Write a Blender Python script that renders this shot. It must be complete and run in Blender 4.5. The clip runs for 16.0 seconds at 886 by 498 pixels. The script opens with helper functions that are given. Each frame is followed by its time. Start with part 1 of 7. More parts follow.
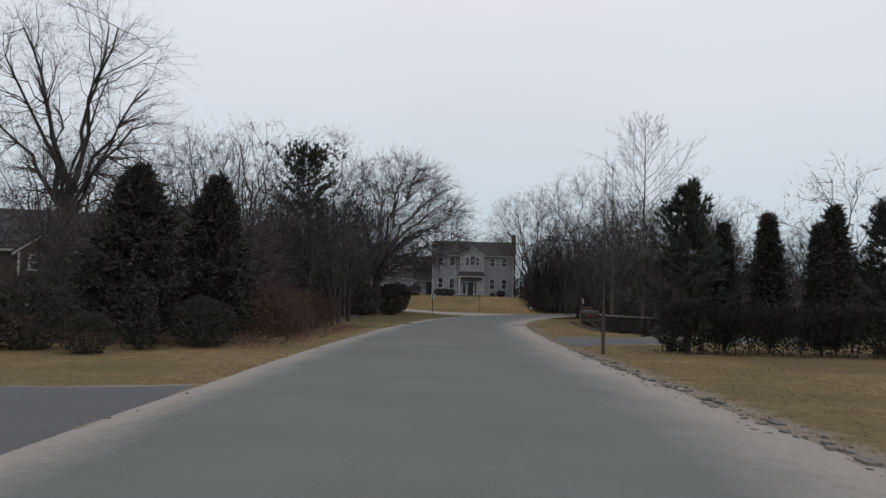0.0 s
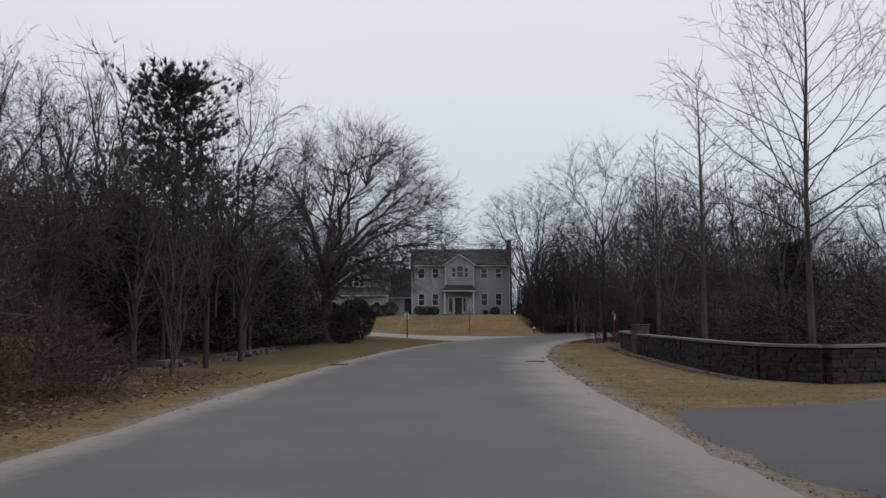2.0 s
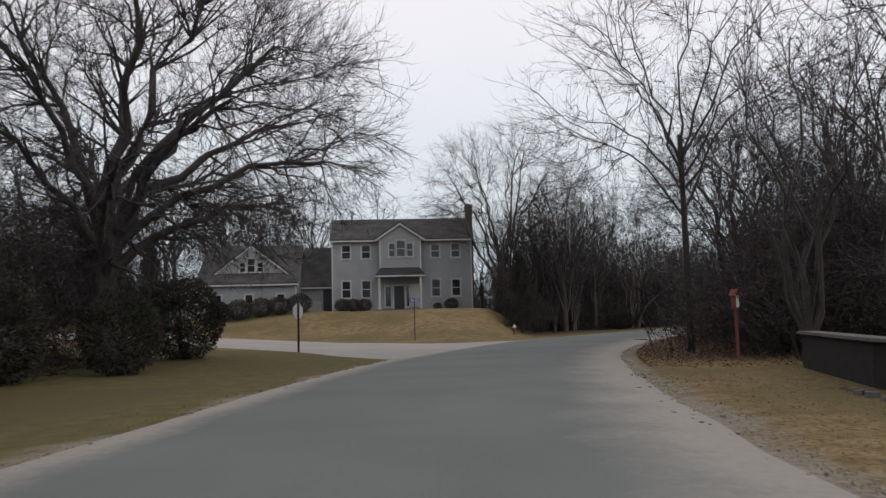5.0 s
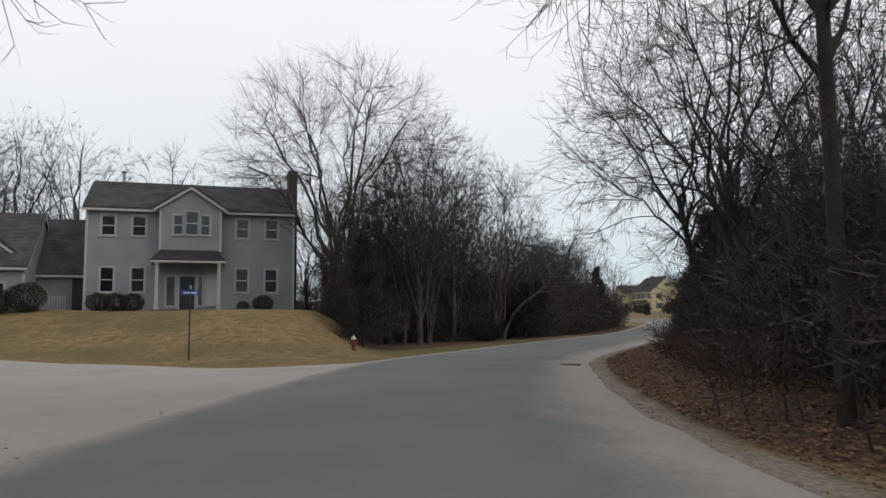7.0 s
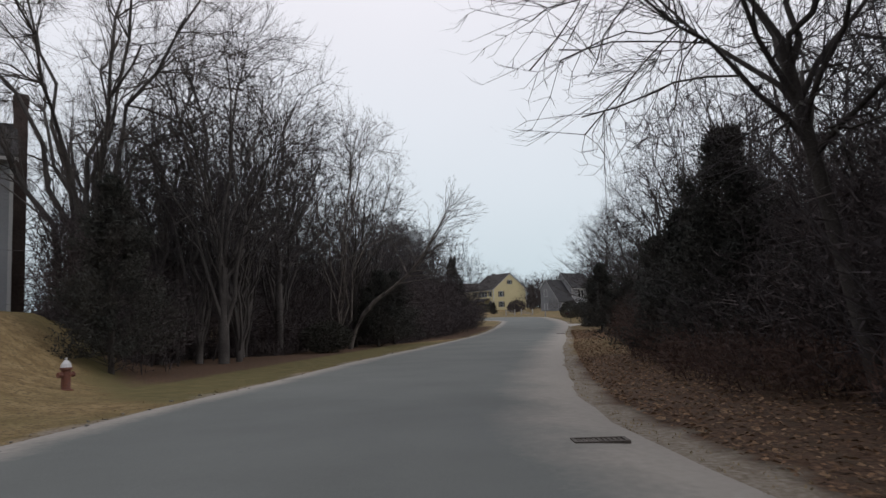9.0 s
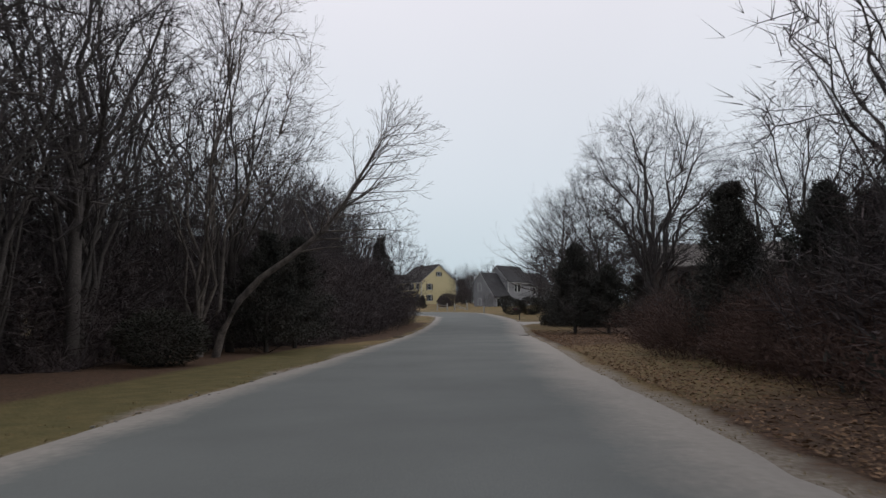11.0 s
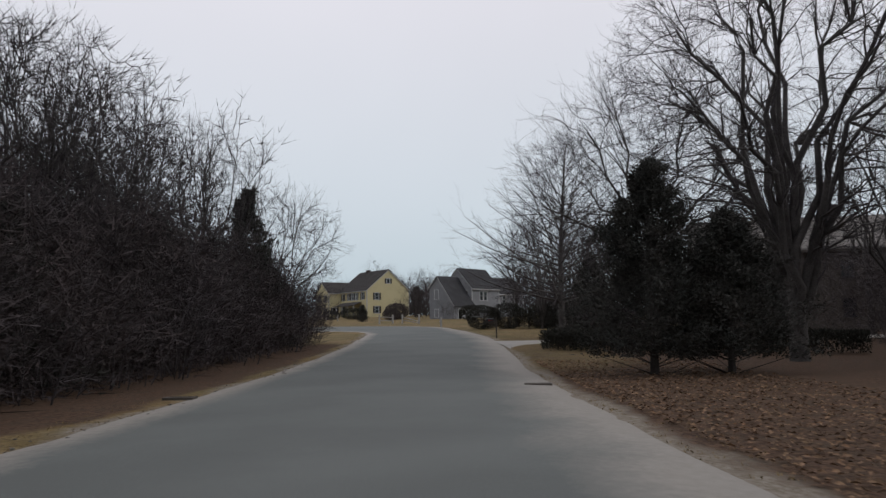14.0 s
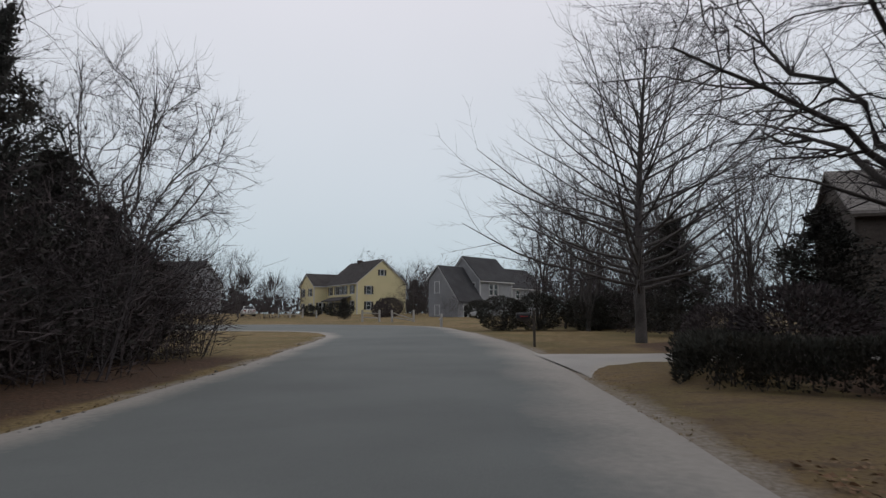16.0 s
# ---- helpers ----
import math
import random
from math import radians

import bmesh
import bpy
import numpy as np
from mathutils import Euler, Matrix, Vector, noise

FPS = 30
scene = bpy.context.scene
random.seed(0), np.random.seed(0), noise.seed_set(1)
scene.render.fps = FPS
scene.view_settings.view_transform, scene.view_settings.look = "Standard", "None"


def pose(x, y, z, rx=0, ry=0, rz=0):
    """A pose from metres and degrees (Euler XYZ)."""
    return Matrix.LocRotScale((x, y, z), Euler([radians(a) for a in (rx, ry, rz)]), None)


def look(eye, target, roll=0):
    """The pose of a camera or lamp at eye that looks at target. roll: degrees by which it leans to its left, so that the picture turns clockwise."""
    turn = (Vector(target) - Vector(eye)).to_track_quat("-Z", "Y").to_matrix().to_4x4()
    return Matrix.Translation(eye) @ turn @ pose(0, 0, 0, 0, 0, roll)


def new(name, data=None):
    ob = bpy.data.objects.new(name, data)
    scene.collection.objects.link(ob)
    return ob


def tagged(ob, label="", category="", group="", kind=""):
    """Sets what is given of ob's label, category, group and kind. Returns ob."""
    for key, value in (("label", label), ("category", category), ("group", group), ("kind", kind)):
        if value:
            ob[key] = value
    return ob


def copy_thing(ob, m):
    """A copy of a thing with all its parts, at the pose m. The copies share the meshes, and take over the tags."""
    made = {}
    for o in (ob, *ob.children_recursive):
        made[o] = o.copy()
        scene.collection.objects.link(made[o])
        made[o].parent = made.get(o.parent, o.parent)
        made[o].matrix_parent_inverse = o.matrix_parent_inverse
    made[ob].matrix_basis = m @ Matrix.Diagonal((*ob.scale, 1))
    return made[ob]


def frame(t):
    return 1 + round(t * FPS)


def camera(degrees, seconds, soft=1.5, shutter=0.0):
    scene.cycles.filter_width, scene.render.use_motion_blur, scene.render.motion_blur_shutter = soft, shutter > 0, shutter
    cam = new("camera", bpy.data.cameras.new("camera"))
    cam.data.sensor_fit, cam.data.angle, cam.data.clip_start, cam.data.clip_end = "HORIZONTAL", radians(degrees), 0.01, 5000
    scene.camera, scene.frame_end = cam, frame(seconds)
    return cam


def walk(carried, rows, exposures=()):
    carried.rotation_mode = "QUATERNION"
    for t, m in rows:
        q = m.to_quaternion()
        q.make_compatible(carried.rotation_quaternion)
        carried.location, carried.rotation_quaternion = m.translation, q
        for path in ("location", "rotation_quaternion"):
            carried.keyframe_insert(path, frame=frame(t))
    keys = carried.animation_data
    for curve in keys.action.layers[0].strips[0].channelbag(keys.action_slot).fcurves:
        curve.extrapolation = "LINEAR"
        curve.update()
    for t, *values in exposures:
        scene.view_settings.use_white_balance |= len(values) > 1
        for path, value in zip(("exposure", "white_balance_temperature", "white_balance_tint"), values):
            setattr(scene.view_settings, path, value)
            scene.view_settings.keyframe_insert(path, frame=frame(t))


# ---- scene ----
cam = camera(61.02, 16.0, soft=1.4, shutter=0.15)
# seconds, eye x y z, yaw, pitch, roll
ROWS = [
    (0.0, 0.00, 0.00, 1.444, 0.18, 3.93, 1.35),
    (0.5, 0.28, 5.29, 1.449, 0.39, 5.04, 0.74),
    (1.0, 0.67, 10.46, 1.456, 0.52, 4.95, -0.80),
    (1.5, 0.92, 15.18, 1.315, 0.15, 5.18, 0.49),
    (2.0, 1.03, 19.92, 1.442, -0.62, 5.48, -0.18),
    (2.5, 1.33, 24.56, 1.439, -0.69, 4.66, 0.26),
    (3.0, 1.63, 29.18, 1.432, -0.94, 4.56, -0.22),
    (3.5, 1.80, 33.62, 1.413, -0.73, 4.84, -1.05),
    (6.0, 3.34, 56.73, 1.385, -9.65, 5.54, -1.54),
    (6.5, 3.92, 60.82, 1.389, -13.17, 5.63, -1.32),
    (7.0, 4.82, 64.66, 1.430, -17.76, 5.52, -0.51),
    (7.5, 5.95, 68.38, 1.468, -18.68, 6.22, -0.95),
    (8.0, 7.05, 71.94, 1.437, -16.85, 6.04, -0.76),
    (8.5, 8.47, 75.79, 1.482, -25.15, 7.30, -2.12),
    (9.0, 10.01, 79.56, 1.445, -30.61, 5.43, -1.74),
    (11.5, 20.63, 97.07, 1.435, -38.42, 5.24, -0.65),
    (12.0, 23.68, 100.77, 1.405, -40.81, 6.00, -0.99),
    (12.5, 26.91, 104.42, 1.360, -40.31, 6.98, 0.15),
    (13.0, 30.45, 108.42, 1.432, -40.67, 6.83, -0.49),
    (13.5, 33.72, 112.25, 1.450, -40.00, 6.21, -1.19),
    (14.0, 36.78, 115.90, 1.414, -39.55, 5.99, -0.85),
    (14.5, 39.85, 119.81, 1.404, -39.31, 6.03, -0.42),
    (15.0, 43.17, 123.58, 1.393, -39.73, 6.56, -0.89),
    (15.5, 46.39, 127.56, 1.414, -39.54, 6.18, -0.57),
    (16.0, 49.65, 131.35, 1.456, -39.29, 5.95, -0.17),
]


def view(x, y, z, yaw, pitch, roll):
    a, b = radians(yaw), radians(pitch)
    way = Vector((-math.sin(a) * math.cos(b), math.cos(a) * math.cos(b), math.sin(b)))
    eye = Vector((x, y, z))
    return look(eye, eye + way, roll)


walk(cam, [(row[0], view(*row[1:])) for row in ROWS], exposures=[(0.0, 0.08, 6500, 10), (3.5, 0.1, 6500, 10), (6.0, 0.38, 6780, 10), (7.5, 0.3, 6680, 10), (9.0, 0.22, 6550, 10), (12.5, 0.1, 6500, 10), (16.0, 0.0, 6450, 9)])

# ---- sky and light: overcast winter day ----
world = bpy.data.worlds.new("overcast_sky")
scene.world = world
world.use_nodes = True
wn, wl = world.node_tree.nodes, world.node_tree.links
wn.clear()
w_out = wn.new("ShaderNodeOutputWorld")
w_bg = wn.new("ShaderNodeBackground")
w_sky = wn.new("ShaderNodeTexSky")
w_sky.sky_type = "NISHITA"
w_sky.sun_disc = False
w_sky.sun_elevation, w_sky.sun_rotation = radians(40), radians(130)
w_sky.air_density, w_sky.dust_density, w_sky.ozone_density = 1.0, 4.0, 1.0
w_co = wn.new("ShaderNodeTexCoord")
w_sep = wn.new("ShaderNodeSeparateXYZ")
wl.new(w_co.outputs["Generated"], w_sep.inputs[0])
w_ramp = wn.new("ShaderNodeValToRGB")
w_ramp.color_ramp.elements[0].position, w_ramp.color_ramp.elements[0].color = 0.0, (4.9, 6.0, 6.6, 1)
w_ramp.color_ramp.elements[1].position, w_ramp.color_ramp.elements[1].color = 0.42, (7.7, 7.6, 8.2, 1)
e = w_ramp.color_ramp.elements.new(0.16)
e.color = (6.2, 6.8, 7.4, 1)
wl.new(w_sep.outputs["Z"], w_ramp.inputs["Fac"])
w_noise = wn.new("ShaderNodeTexNoise")
w_noise.inputs["Scale"].default_value = 2.2
w_noise.inputs["Detail"].default_value = 3.0
wl.new(w_co.outputs["Generated"], w_noise.inputs["Vector"])
w_map = wn.new("ShaderNodeMapRange")
w_map.inputs["To Min"].default_value, w_map.inputs["To Max"].default_value = 0.93, 1.07
wl.new(w_noise.outputs["Fac"], w_map.inputs["Value"])
w_mul = wn.new("ShaderNodeVectorMath")
w_mul.operation = "SCALE"
wl.new(w_ramp.outputs["Color"], w_mul.inputs[0])
wl.new(w_map.outputs["Result"], w_mul.inputs["Scale"])
w_mix = wn.new("ShaderNodeMixRGB")
w_mix.inputs["Fac"].default_value = 0.95
wl.new(w_sky.outputs["Color"], w_mix.inputs["Color1"])
wl.new(w_mul.outputs[0], w_mix.inputs["Color2"])
wl.new(w_mix.outputs["Color"], w_bg.inputs["Color"])
w_bg.inputs["Strength"].default_value = 0.1
wl.new(w_bg.outputs[0], w_out.inputs["Surface"])

sun_data = bpy.data.lights.new("sun", "SUN")
sun_data.energy, sun_data.angle, sun_data.color = 0.5, radians(25), (1.0, 0.96, 0.92)
sun = new("sun", sun_data)
sun.matrix_world = pose(0, 0, 60, 50, 0, 50)

# ---- building helpers ----
MATS = {}


def material(name, color, rough=0.8, spread=0.25, scale=3.0, fine=40.0, bump=0.3, metal=0.0, second=None, spec=0.3, objvar=0.0, islandvar=0.0):
    """A procedural surface with variation at two scales."""
    m = bpy.data.materials.new(name)
    m.use_nodes = True
    n, l = m.node_tree.nodes, m.node_tree.links
    b = n["Principled BSDF"]
    b.inputs["Roughness"].default_value, b.inputs["Metallic"].default_value = rough, metal
    b.inputs["Specular IOR Level"].default_value = spec
    geo = n.new("ShaderNodeNewGeometry")
    big, small = n.new("ShaderNodeTexNoise"), n.new("ShaderNodeTexNoise")
    for tex, s, d in ((big, scale, 4.0), (small, fine, 3.0)):
        tex.inputs["Scale"].default_value, tex.inputs["Detail"].default_value = s, d
        l.new(geo.outputs["Position"], tex.inputs["Vector"])
    second = second or tuple(c * (1 - spread) for c in color)
    mix = n.new("ShaderNodeMixRGB")
    mix.inputs["Color1"].default_value, mix.inputs["Color2"].default_value = (*color, 1), (*second, 1)
    ramp = n.new("ShaderNodeMapRange")
    ramp.inputs["From Min"].default_value, ramp.inputs["From Max"].default_value = 0.35, 0.65
    l.new(big.outputs["Fac"], ramp.inputs["Value"])
    l.new(ramp.outputs["Result"], mix.inputs["Fac"])
    amount = n.new("ShaderNodeMapRange")
    amount.inputs["From Min"].default_value, amount.inputs["From Max"].default_value = 0.25, 0.75
    amount.inputs["To Min"].default_value, amount.inputs["To Max"].default_value = 1 - spread, 1 + spread
    l.new(small.outputs["Fac"], amount.inputs["Value"])
    last = amount.outputs["Result"]
    for use, source in ((objvar, "obj"), (islandvar, "island")):
        if use:
            info = n.new("ShaderNodeObjectInfo") if source == "obj" else geo
            rnd = info.outputs["Random"] if source == "obj" else geo.outputs["Random Per Island"]
            mr = n.new("ShaderNodeMapRange")
            mr.inputs["To Min"].default_value, mr.inputs["To Max"].default_value = 1 - use, 1 + use
            l.new(rnd, mr.inputs["Value"])
            mm = n.new("ShaderNodeMath")
            mm.operation = "MULTIPLY"
            l.new(last, mm.inputs[0])
            l.new(mr.outputs["Result"], mm.inputs[1])
            last = mm.outputs[0]
    sc = n.new("ShaderNodeVectorMath")
    sc.operation = "SCALE"
    l.new(mix.outputs["Color"], sc.inputs[0])
    l.new(last, sc.inputs["Scale"])
    l.new(sc.outputs[0], b.inputs["Base Color"])
    if bump:
        bp = n.new("ShaderNodeBump")
        bp.inputs["Strength"].default_value, bp.inputs["Distance"].default_value = bump, 0.02
        l.new(small.outputs["Fac"], bp.inputs["Height"])
        l.new(bp.outputs["Normal"], b.inputs["Normal"])
    MATS[name] = m
    return m


class Mesh:
    """Collects vertices and faces for one mesh."""

    def __init__(self):
        self.v, self.f = [], []

    def quad(self, a, b, c, d):
        n = len(self.v)
        self.v += [a, b, c, d]
        self.f.append((n, n + 1, n + 2, n + 3))

    def tri(self, a, b, c):
        n = len(self.v)
        self.v += [a, b, c]
        self.f.append((n, n + 1, n + 2))

    def box(self, x0, x1, y0, y1, z0, z1):
        n = len(self.v)
        self.v += [(x0, y0, z0), (x1, y0, z0), (x1, y1, z0), (x0, y1, z0), (x0, y0, z1), (x1, y0, z1), (x1, y1, z1), (x0, y1, z1)]
        self.f += [tuple(n + i for i in q) for q in ((3, 2, 1, 0), (4, 5, 6, 7), (0, 1, 5, 4), (1, 2, 6, 5), (2, 3, 7, 6), (3, 0, 4, 7))]
        return self

    def prism(self, outline, y0, y1):
        """An outline of (x, z) pushed from y0 to y1."""
        n, k = len(self.v), len(outline)
        self.v += [(x, y0, z) for x, z in outline] + [(x, y1, z) for x, z in outline]
        self.f.append(tuple(n + i for i in range(k)))
        self.f.append(tuple(n + k + i for i in reversed(range(k))))
        self.f += [(n + (i + 1) % k, n + i, n + k + i, n + k + (i + 1) % k) for i in range(k)]
        return self

    def tube(self, pts, rads, k, cap=True):
        n = len(self.v)
        for i, p in enumerate(pts):
            q = pts[min(i + 1, len(pts) - 1)]
            o = pts[max(i - 1, 0)]
            dx, dy, dz = q[0] - o[0], q[1] - o[1], q[2] - o[2]
            s = math.sqrt(dx * dx + dy * dy + dz * dz) or 1.0
            dx, dy, dz = dx / s, dy / s, dz / s
            if abs(dz) < 0.9:
                ux, uy, uz = -dy, dx, 0.0
            else:
                ux, uy, uz = 0.0, -dz, dy
            s = math.sqrt(ux * ux + uy * uy + uz * uz)
            ux, uy, uz = ux / s, uy / s, uz / s
            vx, vy, vz = dy * uz - dz * uy, dz * ux - dx * uz, dx * uy - dy * ux
            r = rads[i]
            for j in range(k):
                c, t = RING[k][j]
                self.v.append((p[0] + r * (c * ux + t * vx), p[1] + r * (c * uy + t * vy), p[2] + r * (c * uz + t * vz)))
        for i in range(len(pts) - 1):
            a = n + i * k
            for j in range(k):
                b = (j + 1) % k
                self.f.append((a + j, a + b, a + k + b, a + k + j))
        if cap:
            a = n + (len(pts) - 1) * k
            self.f.append(tuple(a + j for j in range(k)))
        return self

    def make(self, name, smooth=False):
        me = bpy.data.meshes.new(name)
        me.from_pydata(self.v, [], self.f)
        if smooth:
            me.polygons.foreach_set("use_smooth", [True] * len(self.f))
        me.update()
        return me


RING = {k: [(math.cos(6.28319 * j / k), math.sin(6.28319 * j / k)) for j in range(k)] for k in range(3, 33)}


def part(name, mesh, mat, parent, label="", smooth=False, bevel=0.0, kind=""):
    """One mesh object under a thing or a part."""
    me = mesh.make(name, smooth) if isinstance(mesh, Mesh) else mesh
    ob = new(name, me)
    if not me.materials:
        me.materials.append(mat)
    ob.parent = parent
    if bevel:
        mod = ob.modifiers.new("bevel", "BEVEL")
        mod.width, mod.segments, mod.limit_method = bevel, 2, "ANGLE"
    if label or kind:
        tagged(ob, label=label, kind=kind)
    return ob


def thing(name, label, category, group="", m=None, kind=""):
    ob = tagged(new(name), label, category, group, kind)
    if m is not None:
        ob.matrix_basis = m
    return ob

# ---- materials ----
BARK = material("bark_grey_brown", (0.08, 0.072, 0.068), 0.95, 0.45, 1.5, 25, 0.6)
BARK_DARK = material("bark_dark", (0.05, 0.044, 0.04), 0.95, 0.3, 1.5, 25, 0.6)
BARK_BIRCH = material("peeling_birch_bark", (0.13, 0.113, 0.1), 0.9, 0.4, 4.0, 18, 0.5, second=(0.06, 0.052, 0.048))
TWIG = material("twig", (0.056, 0.049, 0.051), 0.95, 0.2, 1.0, 10, 0.0)
TWIG_RED = material("twig_reddish", (0.062, 0.04, 0.034), 0.95, 0.25, 1.0, 10, 0.0)
TWIG_PALE = material("twig_pale", (0.085, 0.073, 0.067), 0.95, 0.25, 1.0, 10, 0.0)
CONIFER = material("conifer_foliage", (0.034, 0.036, 0.032), 0.95, 0.3, 1.2, 12, 0.0, second=(0.043, 0.039, 0.034), islandvar=0.25)
PINE = material("pine_needles", (0.043, 0.052, 0.042), 0.85, 0.3, 1.2, 12, 0.0, second=(0.056, 0.06, 0.047), islandvar=0.35)
EVERGREEN = material("broad_evergreen_leaves", (0.028, 0.03, 0.024), 0.9, 0.3, 1.5, 12, 0.0, second=(0.038, 0.035, 0.028), islandvar=0.2)
BROWN_LEAF = material("dead_leaves", (0.13, 0.075, 0.042), 0.9, 0.3, 2.0, 12, 0.0, second=(0.19, 0.125, 0.075), islandvar=0.45)
BRUSH_LEAF = material("withered_brush_leaves", (0.045, 0.038, 0.04), 0.95, 0.3, 0.4, 12, 0.0, second=(0.066, 0.052, 0.051), islandvar=0.4)
BRUSH_RED = material("reddish_brush_leaves", (0.085, 0.051, 0.041), 0.95, 0.3, 0.4, 12, 0.0, second=(0.06, 0.038, 0.032), islandvar=0.35)
CLAPBOARD = material("grey_clapboard_paint", (0.25, 0.262, 0.278), 0.7, 0.08, 0.7, 14, 0.15, second=(0.215, 0.222, 0.232))
TRIM = material("white_trim_paint", (0.4, 0.4, 0.395), 0.55, 0.06, 1.0, 20, 0.1)
ROOF_DARK = material("dark_asphalt_shingles", (0.05, 0.05, 0.053), 0.95, 0.25, 0.8, 9, 0.5)
ROOF = material("grey_asphalt_shingles", (0.085, 0.082, 0.081), 0.95, 0.3, 1.1, 9, 0.5, second=(0.05, 0.049, 0.05))
ROOF_BROWN = material("brown_asphalt_shingles", (0.06, 0.054, 0.052), 0.95, 0.25, 0.8, 9, 0.5)
CEDAR_ROOF = material("weathered_cedar_shingles", (0.2, 0.185, 0.172), 0.9, 0.3, 0.9, 6, 0.4, islandvar=0.3)
YELLOW = material("yellow_clapboard_paint", (0.5, 0.44, 0.26), 0.7, 0.06, 0.7, 12, 0.1)
GREY_SHINGLE = material("weathered_grey_shingle_wall", (0.21, 0.215, 0.225), 0.85, 0.15, 0.9, 9, 0.3)
DARK_WALL = material("dark_brown_shingle_wall", (0.07, 0.058, 0.05), 0.85, 0.2, 0.9, 9, 0.3)
DARK_PAINT = material("black_shutter_paint", (0.016, 0.016, 0.018), 0.5, 0.1, 2, 20, 0.1)
BRICK = material("dark_brick", (0.075, 0.056, 0.05), 0.9, 0.25, 1.2, 18, 0.4, objvar=0.2)
STONE = material("field_stone", (0.11, 0.1, 0.092), 0.9, 0.3, 3, 22, 0.6, islandvar=0.3, objvar=0.3)
STONE_DARK = material("dark_wall_stone", (0.027, 0.024, 0.023), 0.9, 0.3, 3, 22, 0.6, objvar=0.35)
STONE_BROWN = material("brown_pillar_stone", (0.085, 0.072, 0.063), 0.9, 0.35, 5, 22, 0.6)
CAP = material("pale_cap_stone", (0.14, 0.132, 0.125), 0.85, 0.2, 2, 20, 0.4, objvar=0.1)
METAL = material("galvanised_steel", (0.32, 0.33, 0.34), 0.45, 0.12, 4, 30, 0.1, metal=0.8)
SIGN_BACK = material("bare_aluminium_sign_back", (0.5, 0.5, 0.51), 0.5, 0.08, 4, 30, 0.05, metal=0.4)
SIGN_BLUE = material("blue_sign_sheeting", (0.03, 0.10, 0.36), 0.4, 0.05, 4, 30, 0.0)
SIGN_WHITE = material("white_sign_paint", (0.7, 0.7, 0.7), 0.4, 0.05, 4, 30, 0.0)
BLACK_METAL = material("black_painted_metal", (0.013, 0.013, 0.014), 0.5, 0.2, 4, 30, 0.1, spec=0.35)
WOOD_POST = material("weathered_timber", (0.065, 0.055, 0.047), 0.9, 0.25, 4, 30, 0.4)
WOOD_RED = material("red_brown_painted_post", (0.20, 0.065, 0.05), 0.8, 0.2, 4, 30, 0.3)
RED = material("red_enamel", (0.2, 0.02, 0.02), 0.5, 0.1, 4, 30, 0.1)
RUSTY = material("worn_hydrant_paint", (0.15, 0.075, 0.062), 0.6, 0.3, 8, 40, 0.3, second=(0.14, 0.05, 0.03))
WHITE_FENCE = material("white_fence_paint", (0.3, 0.29, 0.275), 0.7, 0.12, 3, 25, 0.2)
IRON = material("rusty_cast_iron", (0.1, 0.088, 0.076), 0.85, 0.3, 6, 40, 0.4, metal=0.1)
RUBBER = material("tyre_rubber", (0.015, 0.015, 0.015), 0.85, 0.2, 6, 40, 0.2)
CAR_SILVER = material("silver_car_paint", (0.38, 0.39, 0.40), 0.25, 0.05, 2, 30, 0.0, metal=0.5, spec=0.6)
CAR_WHITE = material("white_car_paint", (0.72, 0.72, 0.72), 0.3, 0.04, 2, 30, 0.0, spec=0.6)
CAR_DARK = material("dark_car_paint", (0.06, 0.065, 0.07), 0.25, 0.05, 2, 30, 0.0, metal=0.3, spec=0.6)
TAIL = material("tail_lamp_red", (0.3, 0.01, 0.01), 0.3, 0.05, 2, 30, 0.0)
CURTAIN = material("pale_blind_cloth", (0.4, 0.4, 0.39), 0.9, 0.1, 3, 20, 0.1)
DOOR_GREEN = material("dark_door_paint", (0.03, 0.035, 0.04), 0.45, 0.1, 3, 20, 0.1)
GLASS = material("dark_window_glass", (0.012, 0.014, 0.017), 0.06, 0.1, 2, 5, 0.0, spec=0.6)


